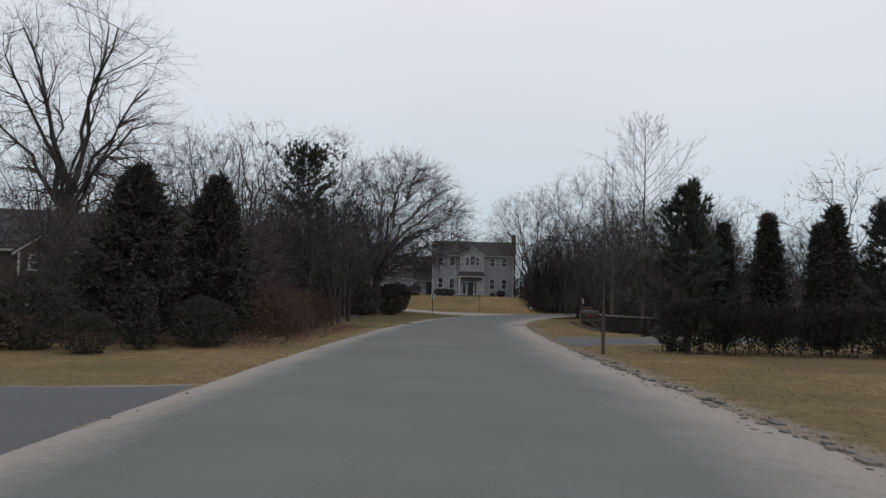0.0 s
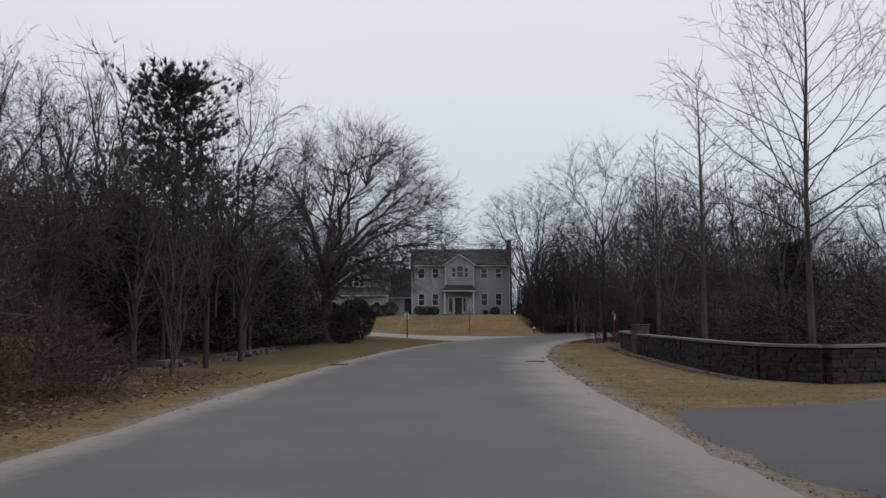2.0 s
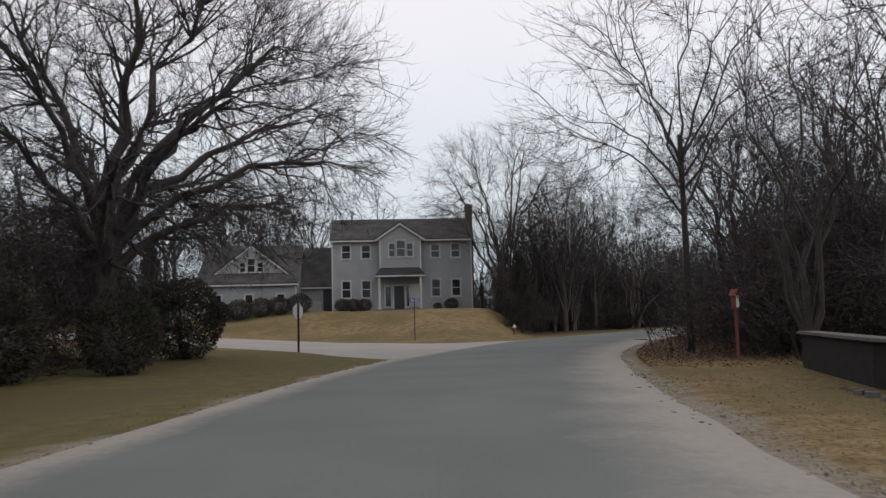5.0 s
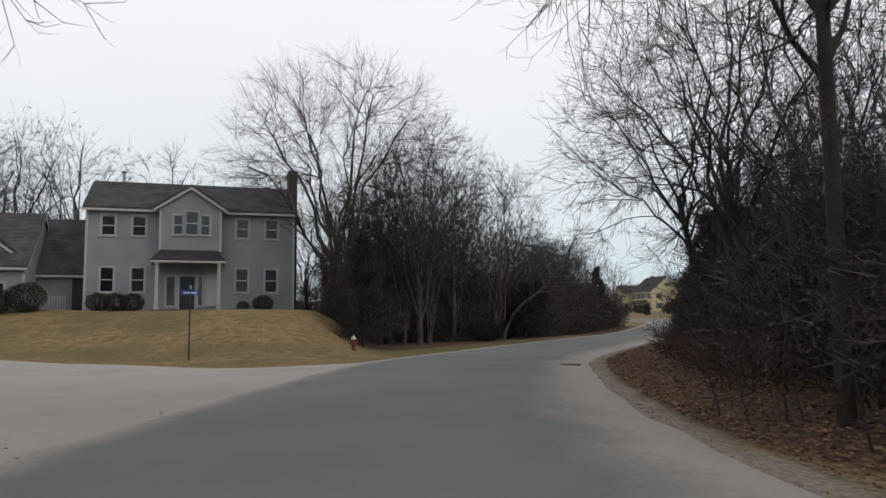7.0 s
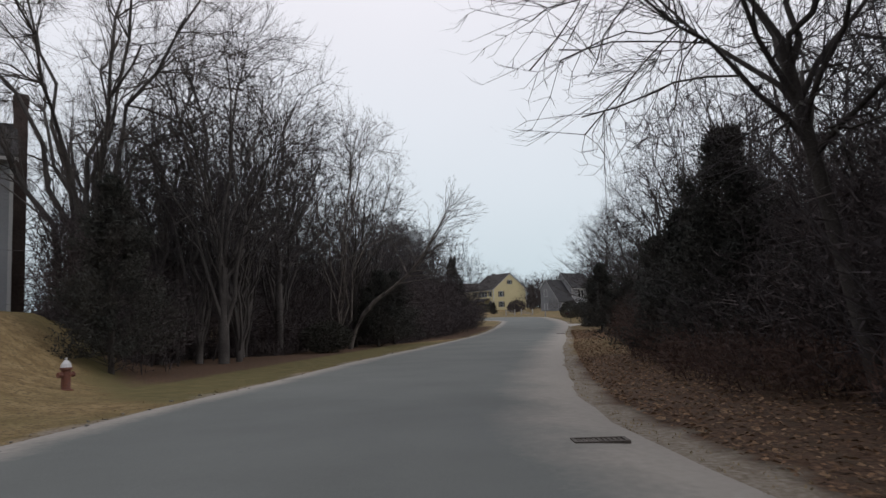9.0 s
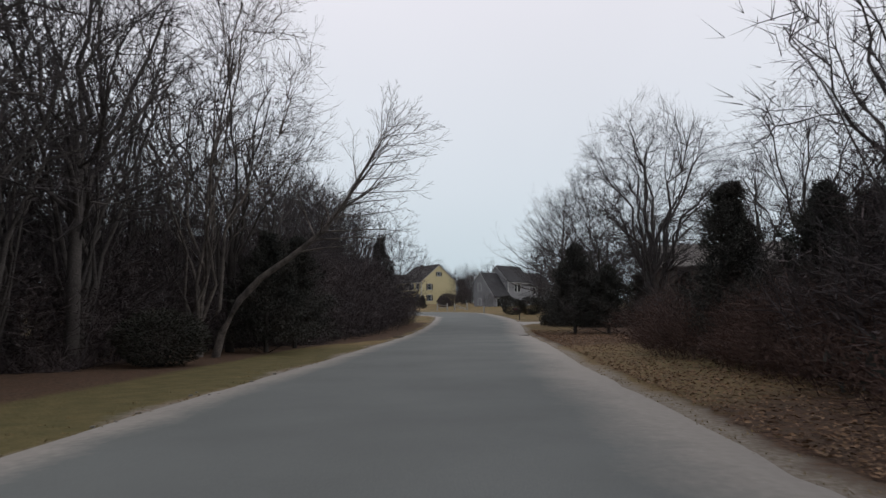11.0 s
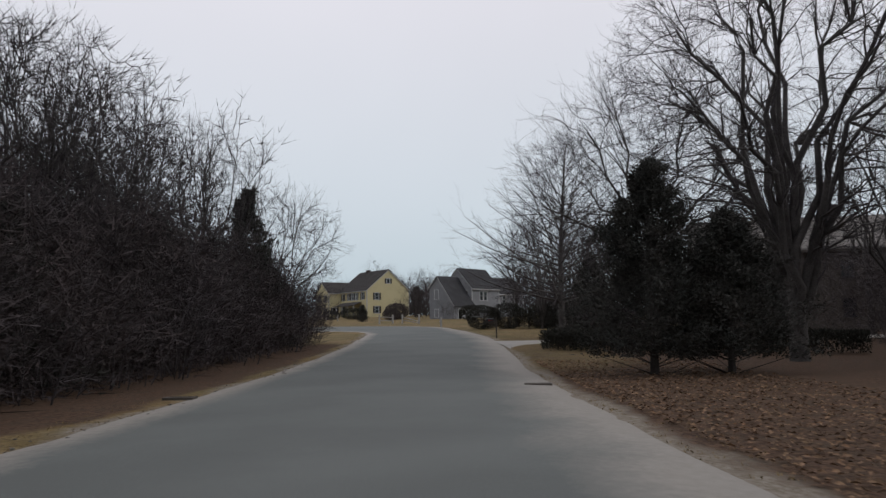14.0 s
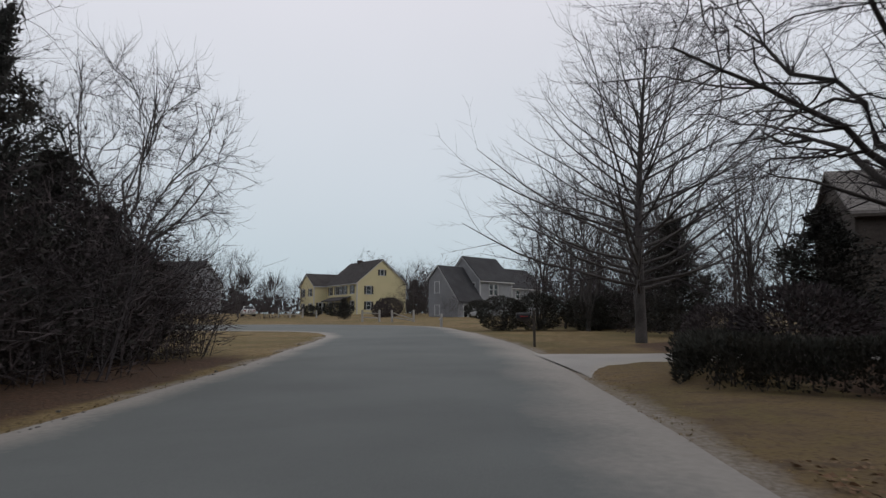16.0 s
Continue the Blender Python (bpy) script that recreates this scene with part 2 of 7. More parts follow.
def road_material(name, asphalt, sand, sand_width):
    """Worn asphalt, sanded from both edges inwards; UV x is the distance from the left edge, y from the right one."""
    m = material(name, asphalt, 0.95, 0.10, 0.35, 55, 0.35, spec=0.15, second=tuple(c * 0.86 for c in asphalt))
    n, l = m.node_tree.nodes, m.node_tree.links
    b = n["Principled BSDF"]
    base = b.inputs["Base Color"].links[0].from_socket
    uv = n.new("ShaderNodeUVMap")
    uv.uv_map = "edge_distance"
    sep = n.new("ShaderNodeSeparateXYZ")
    l.new(uv.outputs["UV"], sep.inputs[0])
    geo = n.new("ShaderNodeNewGeometry")
    nz = n.new("ShaderNodeTexNoise")
    nz.inputs["Scale"].default_value, nz.inputs["Detail"].default_value = 0.55, 6.0
    l.new(geo.outputs["Position"], nz.inputs["Vector"])
    grit = n.new("ShaderNodeTexNoise")
    grit.inputs["Scale"].default_value, grit.inputs["Detail"].default_value = 9.0, 4.0
    l.new(geo.outputs["Position"], grit.inputs["Vector"])
    total = None
    for axis, width in (("X", sand_width[0]), ("Y", sand_width[1])):
        wob = n.new("ShaderNodeMath")
        wob.operation = "MULTIPLY_ADD"
        l.new(nz.outputs["Fac"], wob.inputs[0])
        wob.inputs[1].default_value, wob.inputs[2].default_value = -width * 1.5, width * 0.75
        add = n.new("ShaderNodeMath")
        add.operation = "ADD"
        l.new(sep.outputs[axis], add.inputs[0])
        l.new(wob.outputs[0], add.inputs[1])
        g2 = n.new("ShaderNodeMath")
        g2.operation = "MULTIPLY_ADD"
        l.new(grit.outputs["Fac"], g2.inputs[0])
        g2.inputs[1].default_value = 0.5
        l.new(add.outputs[0], g2.inputs[2])
        mr = n.new("ShaderNodeMapRange")
        mr.inputs["From Min"].default_value, mr.inputs["From Max"].default_value = width * 0.45 + 0.22, width * 1.6 + 0.28
        mr.inputs["To Min"].default_value, mr.inputs["To Max"].default_value = 1.0, 0.0
        l.new(g2.outputs[0], mr.inputs["Value"])
        if total is None:
            total = mr.outputs["Result"]
        else:
            mx = n.new("ShaderNodeMath")
            mx.operation = "MAXIMUM"
            l.new(total, mx.inputs[0])
            l.new(mr.outputs["Result"], mx.inputs[1])
            total = mx.outputs[0]
    sandmix = n.new("ShaderNodeMixRGB")
    sandmix.inputs["Color1"].default_value, sandmix.inputs["Color2"].default_value = (*sand, 1), (*[c * 0.72 for c in sand], 1)
    l.new(grit.outputs["Fac"], sandmix.inputs["Fac"])
    soft = n.new("ShaderNodeMath")
    soft.operation = "MULTIPLY"
    soft.inputs[1].default_value = 1.0
    l.new(total, soft.inputs[0])
    mix = n.new("ShaderNodeMixRGB")
    l.new(soft.outputs[0], mix.inputs["Fac"])
    l.new(base, mix.inputs["Color1"])
    l.new(sandmix.outputs["Color"], mix.inputs["Color2"])
    l.new(mix.outputs["Color"], b.inputs["Base Color"])
    return m


ASPHALT = road_material("worn_sanded_asphalt", (0.141, 0.151, 0.145), (0.315, 0.296, 0.266), (0.55, 1.05))
SIDE_ASPHALT = road_material("pale_sanded_asphalt", (0.3, 0.288, 0.268), (0.35, 0.33, 0.295), (1.2, 1.2))
DRIVE = road_material("grey_driveway_asphalt", (0.115, 0.117, 0.12), (0.24, 0.21, 0.18), (0.3, 0.3))


def ground_material():
    """Dormant lawn, leaf litter and green verge, laid out by the colour attribute 'cover'."""
    m = bpy.data.materials.new("winter_ground_cover")
    m.use_nodes = True
    n, l = m.node_tree.nodes, m.node_tree.links
    b = n["Principled BSDF"]
    b.inputs["Roughness"].default_value = 0.95
    b.inputs["Specular IOR Level"].default_value = 0.1
    geo = n.new("ShaderNodeNewGeometry")
    tex = []
    for s, d in ((0.25, 5.0), (2.2, 5.0), (14.0, 4.0), (60.0, 2.0)):
        t = n.new("ShaderNodeTexNoise")
        t.inputs["Scale"].default_value, t.inputs["Detail"].default_value = s, d
        l.new(geo.outputs["Position"], t.inputs["Vector"])
        tex.append(t)

    def blend(fac, a, c, lo=0.35, hi=0.65):
        mr = n.new("ShaderNodeMapRange")
        mr.inputs["From Min"].default_value, mr.inputs["From Max"].default_value = lo, hi
        l.new(fac, mr.inputs["Value"])
        mx = n.new("ShaderNodeMixRGB")
        l.new(mr.outputs["Result"], mx.inputs["Fac"])
        for sock, val in (("Color1", a), ("Color2", c)):
            if isinstance(val, tuple):
                mx.inputs[sock].default_value = (*val, 1)
            else:
                l.new(val, mx.inputs[sock])
        return mx.outputs["Color"]

    straw = blend(tex[1].outputs["Fac"], (0.15, 0.106, 0.05), (0.245, 0.182, 0.095))
    straw = blend(tex[0].outputs["Fac"], straw, (0.125, 0.104, 0.047), 0.42, 0.66)
    straw = blend(tex[2].outputs["Fac"], straw, (0.085, 0.062, 0.036), 0.48, 0.68)
    litter = blend(tex[2].outputs["Fac"], (0.045, 0.029, 0.021), (0.118, 0.074, 0.049))
    litter = blend(tex[1].outputs["Fac"], litter, (0.07, 0.05, 0.035), 0.45, 0.7)
    green = blend(tex[1].outputs["Fac"], (0.085, 0.078, 0.035), (0.125, 0.102, 0.048))
    col = n.new("ShaderNodeVertexColor")
    col.layer_name = "cover"
    sep = n.new("ShaderNodeSeparateColor")
    l.new(col.outputs["Color"], sep.inputs[0])

    def edge(sock):
        ad = n.new("ShaderNodeMath")
        ad.operation = "MULTIPLY_ADD"
        l.new(tex[1].outputs["Fac"], ad.inputs[0])
        ad.inputs[1].default_value = 0.7
        l.new(sock, ad.inputs[2])
        return ad.outputs[0]

    c = blend(edge(sep.outputs["Green"]), straw, green, 0.7, 1.0)
    c = blend(edge(sep.outputs["Red"]), c, litter, 0.7, 1.0)
    dirt = blend(tex[2].outputs["Fac"], (0.24, 0.215, 0.18), (0.15, 0.125, 0.095))
    c = blend(edge(sep.outputs["Blue"]), c, dirt, 0.7, 1.1)
    l.new(c, b.inputs["Base Color"])
    bp = n.new("ShaderNodeBump")
    bp.inputs["Strength"].default_value, bp.inputs["Distance"].default_value = 0.8, 0.05
    l.new(tex[2].outputs["Fac"], bp.inputs["Height"])
    l.new(bp.outputs["Normal"], b.inputs["Normal"])
    return m


GROUND = ground_material()
GRASS = material("dry_grass_blades", (0.21, 0.155, 0.078), 0.9, 0.25, 0.8, 10, 0.0, second=(0.17, 0.125, 0.06), islandvar=0.25)

# ---- the land ----
def smooth(a, b, t):
    t = min(1.0, max(0.0, (t - a) / (b - a)))
    return t * t * (3 - 2 * t)


def interp(pts, x):
    if x <= pts[0][0]:
        return pts[0][1]
    for (a, p), (b, q) in zip(pts, pts[1:]):
        if x <= b:
            return p + (q - p) * (x - a) / (b - a)
    return pts[-1][1]


LAWN_EDGE = [(-60, 138), (-34, 119), (-14, 105), (-6, 99.5), (-2.4, 97), (1.8, 93.7), (5.6, 89.6), (8.5, 90), (10.5, 92), (14.8, 98), (21.3, 106.8), (31, 117)]


def ground_z(x, y):
    u = min(150.0, (x - 49.65) * 0.633 + (y - 131.35) * 0.774) - 4.0
    z = 0.015 * (u + math.sqrt(u * u + 36.0))
    z += 0.046 * min(22.0, max(0.0, -x)) * smooth(70, 86, y)
    d = (y - interp(LAWN_EDGE, x)) * 0.75
    back = 2.3 * smooth(99, 110, y)
    z += 2.15 * smooth(0.3, 11.5, d) * (1 - smooth(8.4 + back, 13.0 + back, x))
    return z


def catmull(pts, n):
    """n points a span along a smooth line through pts."""
    out = []
    q = [pts[0]] + list(pts) + [pts[-1]]
    for i in range(1, len(q) - 2):
        for k in range(n):
            t = k / n
            row = []
            for c in range(2):
                a, b, d, e2 = q[i - 1][c], q[i][c], q[i + 1][c], q[i + 2][c]
                row.append(0.5 * (2 * b + (d - a) * t + (2 * a - 5 * b + 4 * d - e2) * t * t + (3 * b - a - 3 * d + e2) * t ** 3))
            out.append(tuple(row))
    out.append(tuple(pts[-1]))
    return out


MAIN_L = [(-3.8, -60), (-3.8, -20), (-3.85, 8), (-3.62, 22), (-3.2, 32), (-2.35, 45), (-1.3, 55), (0.7, 66), (2.8, 74), (6.3, 83), (10.0, 90.7), (15.4, 97.7), (21.9, 106.1), (28.0, 113.4), (36.0, 123.1), (41.7, 130.0), (48.2, 137.95), (55.2, 146.3), (63.0, 156.2), (69.4, 165.0), (70.8, 171.0), (66.0, 177.5), (54.0, 187.5), (30, 207), (-20, 248)]
MAIN_R = [(4.0, -60), (4.0, -20), (4.0, 8), (3.9, 20), (4.15, 31), (4.75, 43), (5.9, 53), (8.2, 64.5), (10.6, 73), (13.6, 80.2), (18.0, 88.6), (23.6, 96.0), (28.65, 102.2), (33.4, 108.05), (41.75, 117.8), (47.5, 124.85), (53.1, 131.6), (59.9, 139.4), (69.0, 150.4), (77.8, 163.5), (83.5, 175.0), (79.5, 185.0), (66.0, 196.5), (40, 217), (-10, 258)]


def ribbon(name, left, right, mat, dz, label, category, across=12, n=6, wobble=0.12, sink=0.0, crown=0.05):
    a, b = catmull(left, n), catmull(right, n)
    me = Mesh()
    uv = []
    for i, (p, q) in enumerate(zip(a, b)):
        w = math.dist(p, q)
        o1, o2 = wobble * noise.noise((p[0] * 0.5, p[1] * 0.5, 3.0)), wobble * noise.noise((q[0] * 0.5, q[1] * 0.5, 7.0))
        for j in range(across + 1):
            t = j / across
            s = t + (o1 * (1 - t) + o2 * t) / w * (1 if j in (0, across) else 0)
            x, y = p[0] + (q[0] - p[0]) * s, p[1] + (q[1] - p[1]) * s
            drop = 0.014 if j in (0, across) else 0.0
            low = sink * max(0.0, 1.0 - 0.5 * i)
            me.v.append((x, y, ground_z(x, y) + dz + crown * (1 - (2 * t - 1) ** 2) - drop - low))
            uv.append((t * w, (1 - t) * w))
    k = across + 1
    for i in range(len(a) - 1):
        for j in range(across):
            me.f.append((i * k + j, i * k + j + 1, (i + 1) * k + j + 1, (i + 1) * k + j))
    data = me.make(name, True)
    layer = data.uv_layers.new(name="edge_distance")
    for loop in data.loops:
        layer.data[loop.index].uv = uv[loop.vertex_index]
    data.materials.append(mat)
    return tagged(new(name, data), label, category, kind="structure")


def axis(lo, hi, fine_lo, fine_hi, step, ratio=1.35):
    """Even steps in the middle, growing ones out to lo and hi."""
    out = list(np.arange(fine_lo, fine_hi + 0.01, step))
    s, v = step, fine_hi
    while v < hi:
        s *= ratio
        v += s
        out.append(v)
    s, v = step, fine_lo
    while v > lo:
        s *= ratio
        v -= s
        out.insert(0, v)
    return out


def litter_at(x, y):
    """How far leaf litter covers the ground."""
    best = 0.0
    r = interp([(p[1], p[0]) for p in MAIN_R[:20]], y)
    l = interp([(p[1], p[0]) for p in MAIN_L[:20]], y)
    if 62 < y < 150:
        best = smooth(0.2 - 1.2 * smooth(70, 78, y), 1.2 - 1.2 * smooth(70, 78, y), x - r) * smooth(64, 74, y) * (1 - smooth(126, 133, y) * 0.55 * (1 - smooth(5.0, 7.0, x - r))) * (1 - 0.6 * smooth(97, 102, y) * (1 - smooth(115, 121, y)))
    if x < l and 14 < y < 66:
        best = max(best, 0.92 * smooth(0.6, 2.2, l - x) * smooth(19, 24, y) * (1 - 0.55 * smooth(34, 46, y)))
    if x < l and y > 92:
        best = max(best, 0.95 * smooth(2.8 - 2.7 * smooth(122, 130, y), 4.5 - 3.5 * smooth(122, 130, y), l - x) * smooth(11, 15, x) * (1 - smooth(150, 157, y)))
    if y > 16 and x > r + 4 and y < 24:
        best = max(best, 0.4)
    return best


def green_at(x, y):
    l = interp([(p[1], p[0]) for p in MAIN_L[:20]], y)
    if x < l:
        return max(0.9 * smooth(40, 50, y) * (1 - smooth(80, 86, y)), 0.85 * smooth(11, 13, x) * smooth(92, 97, y) * (1 - smooth(118, 128, y)))
    return 0.1


def shoulder_at(x, y):
    """How far road sand covers the ground beside the road."""
    if not -10 < y < 166:
        return 0.0
    r = interp([(p[1], p[0]) for p in MAIN_R[:20]], y)
    l = interp([(p[1], p[0]) for p in MAIN_L[:20]], y)
    return 1.0 - smooth(0.0, 1.0, max(x - r, (l - x) * 2.6))


def build_ground():
    xs = axis(-900, 1000, -34, 112, 1.0)
    ys = axis(-800, 1200, -14, 205, 1.0)
    me = Mesh()
    cover = []
    for y in ys:
        for x in xs:
            me.v.append((x, y, ground_z(x, y) + 0.012 + 0.018 * noise.noise((x * 0.8, y * 0.8, 0.0))))
            cover.append((litter_at(x, y), green_at(x, y), shoulder_at(x, y), 1.0))
    k = len(xs)
    for i in range(len(ys) - 1):
        for j in range(k - 1):
            me.f.append((i * k + j, i * k + j + 1, (i + 1) * k + j + 1, (i + 1) * k + j))
    data = me.make("ground", True)
    layer = data.color_attributes.new("cover", "FLOAT_COLOR", "POINT")
    for i, c in enumerate(cover):
        layer.data[i].color = c
    data.materials.append(GROUND)
    return tagged(new("ground", data), "dormant tan winter lawn with leaf litter under the woods", "ground", kind="structure")


build_ground()
ribbon("road", MAIN_L, MAIN_R, ASPHALT, 0.03, "worn grey asphalt road with sandy edges", "road")
SIDE_L = [(6.5, 72), (3.2, 73.6), (1.2, 76.5), (-1.3, 81.6), (-6.5, 85.6), (-14, 91.5), (-34, 106), (-90, 146)]
SIDE_R = [(13, 91.5), (9.2, 90.4), (5.6, 89.6), (1.8, 93.7), (-2.4, 97), (-14, 105), (-34, 119), (-90, 158)]
ribbon("road_2", SIDE_L, SIDE_R, SIDE_ASPHALT, 0.034, "pale sanded side street joining the main road", "road", crown=0.0)
ribbon("driveway_1", [(3.6, 24.6), (8.5, 28.1), (14, 31.6), (30, 41), (60, 58)], [(4.2, 32.6), (7.2, 33.2), (11.6, 35.6), (27, 46), (57, 63)], DRIVE, 0.012, "grey asphalt driveway beside a stone wall", "driveway", 6, sink=0.09)
ribbon("driveway_2", [(-3.6, 4.6), (-6, 6.2), (-20, 6.8), (-40, 6.8)], [(-3.6, 12.7), (-6.6, 11.7), (-20, 11.4), (-40, 11.4)], DRIVE, 0.022, "dark asphalt driveway crossing the verge", "driveway", 6, sink=0.02, crown=0.0)
ribbon("driveway_3", [(61.6, 141.0), (67.3, 143.0), (80, 133), (95, 122)], [(67.4, 148.8), (70.3, 145.8), (83, 136.5), (98, 126)], SIDE_ASPHALT, 0.0, "pale concrete driveway", "driveway", 6)
ribbon("driveway_4", [(-10, 101.5), (-13.0, 107), (-13.5, 113), (-14, 122)], [(-14.5, 104.8), (-17.0, 108), (-18.0, 113), (-19, 122)], SIDE_ASPHALT, 0.004, "pale driveway beside the grey house's garage", "driveway", 6)

# ---- houses ----
class Face:
    """A wall plane of a block: u runs to the right as seen from outside, o outwards."""

    def __init__(self, origin, turn):
        self.m = Matrix.Translation(origin) @ Matrix.Rotation(turn, 4, "Z")

    def box(self, mesh, u0, u1, o0, o1, z0, z1):
        n = len(mesh.v)
        tmp = Mesh().box(u0, u1, -o1, -o0, z0, z1)
        mesh.v += [tuple(self.m @ Vector(p)) for p in tmp.v]
        mesh.f += [tuple(n + i for i in f) for f in tmp.f]

    def poly(self, mesh, outline, o0, o1):
        n = len(mesh.v)
        tmp = Mesh().prism(outline, -o1, -o0)
        mesh.v += [tuple(self.m @ Vector(p)) for p in tmp.v]
        mesh.f += [tuple(n + i for i in f) for f in tmp.f]


def window_unit(root, face, u, z, w, h, style="sash", trim=None, shutters=None):
    trim = trim or TRIM
    fr = Mesh()
    t = 0.085
    for b in ((u - t, u, z - t, z + h + t), (u + w, u + w + t, z - t, z + h + t), (u, u + w, z + h, z + h + t)):
        face.box(fr, b[0], b[1], -0.10, 0.05, b[2], b[3])
    win = part("window", fr, trim, root)
    sl = Mesh()
    face.box(sl, u - t - 0.03, u + w + t + 0.03, -0.10, 0.08, z - 0.07, z)
    part("sill", sl, trim, win)
    sash = Mesh()
    for b in ((u, u + 0.05, z, z + h), (u + w - 0.05, u + w, z, z + h), (u + 0.05, u + w - 0.05, z, z + 0.06), (u + 0.05, u + w - 0.05, z + h - 0.06, z + h)):
        face.box(sash, b[0], b[1], -0.08, -0.03, b[2], b[3])
    if style == "sash":
        face.box(sash, u + 0.05, u + w - 0.05, -0.08, -0.02, z + h * 0.5 - 0.03, z + h * 0.5 + 0.03)
    part("sash", sash, trim, win)
    spans = [(z + 0.06, z + h * 0.5 - 0.03), (z + h * 0.5 + 0.03, z + h - 0.06)] if style == "sash" else [(z + 0.06, z + h - 0.06)]
    for a, b in spans:
        gl = Mesh()
        face.box(gl, u + 0.05, u + w - 0.05, -0.065, -0.05, a, b)
        part("pane", gl, GLASS, win)
    if shutters:
        for s in (u - t - 0.36, u + w + t + 0.02):
            sh = Mesh()
            face.box(sh, s, s + 0.34, 0.0, 0.05, z, z + h)
            for k in range(6):
                face.box(sh, s + 0.04, s + 0.30, 0.05, 0.065, z + h * (0.06 + 0.15 * k), z + h * (0.16 + 0.15 * k))
            part("shutter", sh, shutters, win)


def clad_wall(root, face, width, height, openings, mat, gable=0.0, course=0.15, name="wall"):
    """A wall with real openings, clad in boards that lap over one another; gable: rise of a triangle on top."""
    me = Mesh()
    us = sorted({0.0, width, *[o[0] for o in openings], *[o[0] + o[2] for o in openings]})
    zs = sorted({0.0, height, *[o[1] for o in openings], *[o[1] + o[3] for o in openings]})
    for a, b in zip(us, us[1:]):
        for c, d in zip(zs, zs[1:]):
            if d <= height + 0.001 and not any(o[0] <= (a + b) / 2 <= o[0] + o[2] and o[1] <= (c + d) / 2 <= o[1] + o[3] for o in openings):
                face.box(me, a, b, -0.18, 0.0, c, d)
    if gable:
        zs = [z for z in zs if z >= height] + [height + gable]
        for c, d in zip(zs, zs[1:]):
            i0, i1 = (c - height) / gable * width / 2, (d - height) / gable * width / 2
            hole = [o for o in openings if o[1] < (c + d) / 2 < o[1] + o[3]]
            if hole:
                u0, u1 = min(o[0] for o in hole), max(o[0] + o[2] for o in hole)
                face.poly(me, [(i0, c), (u0, c), (u0, d), (i1, d)], -0.18, 0.0)
                face.poly(me, [(u1, c), (width - i0, c), (width - i1, d), (u1, d)], -0.18, 0.0)
            else:
                face.poly(me, [(i0, c), (width - i0, c), (width - i1, d), (i1, d)] if d < height + gable else [(i0, c), (width - i0, c), (width / 2, d)], -0.18, 0.0)
    z = 0.0
    top = height + gable
    while z < top - 0.05:
        z1 = min(z + course, top)
        inset = 0.0 if z1 <= height else (z1 - height) / gable * width / 2
        cuts = [inset, width - inset]
        gaps = sorted((o[0] - 0.08, o[0] + o[2] + 0.08) for o in openings if o[1] < z1 and o[1] + o[3] > z)
        spans, a = [], cuts[0]
        for g0, g1 in gaps:
            if g0 > a:
                spans.append((a, g0))
            a = max(a, g1)
        if a < cuts[1]:
            spans.append((a, cuts[1]))
        for s0, s1 in spans:
            n = len(me.v)
            pts = [(s0, -0.026, z), (s1, -0.026, z), (s1, -0.004, z1), (s0, -0.004, z1), (s0, 0.0, z), (s1, 0.0, z)]
            me.v += [tuple(face.m @ Vector(p)) for p in pts]
            me.f += [(n, n + 1, n + 2, n + 3), (n, n + 4, n + 5, n + 1)]
        z += course
    return part(name, me, mat, root)


def roof_slab(mesh, a, b, c, d, thick=0.14):
    """A sloping slab: four upper corners, thickened downwards."""
    n = len(mesh.v)
    mesh.v += [a, b, c, d] + [(p[0], p[1], p[2] - thick) for p in (a, b, c, d)]
    mesh.f += [(n, n + 1, n + 2, n + 3), (n + 7, n + 6, n + 5, n + 4), (n, n + 4, n + 5, n + 1), (n + 1, n + 5, n + 6, n + 2), (n + 2, n + 6, n + 7, n + 3), (n + 3, n + 7, n + 4, n)]


def shingle_courses(mesh, a, b, c, d, course=0.16):
    """Lapped rows of shingles as one stepped sheet, from the eave a-b up to the ridge d-c."""
    a, b, c, d = (Vector(p) for p in (a, b, c, d))
    rows = max(3, int((d - a).length / course))
    up = (b - a).cross(d - a).normalized()
    n = len(mesh.v)
    for i in range(rows):
        for t, o in ((i / rows, 0.03), ((i + 1) / rows, 0.008)):
            mesh.v += [tuple(a.lerp(d, t) + up * o), tuple(b.lerp(c, t) + up * o)]
    for k in range(2 * rows - 1):
        q = n + 2 * k
        mesh.f.append((q, q + 1, q + 3, q + 2))


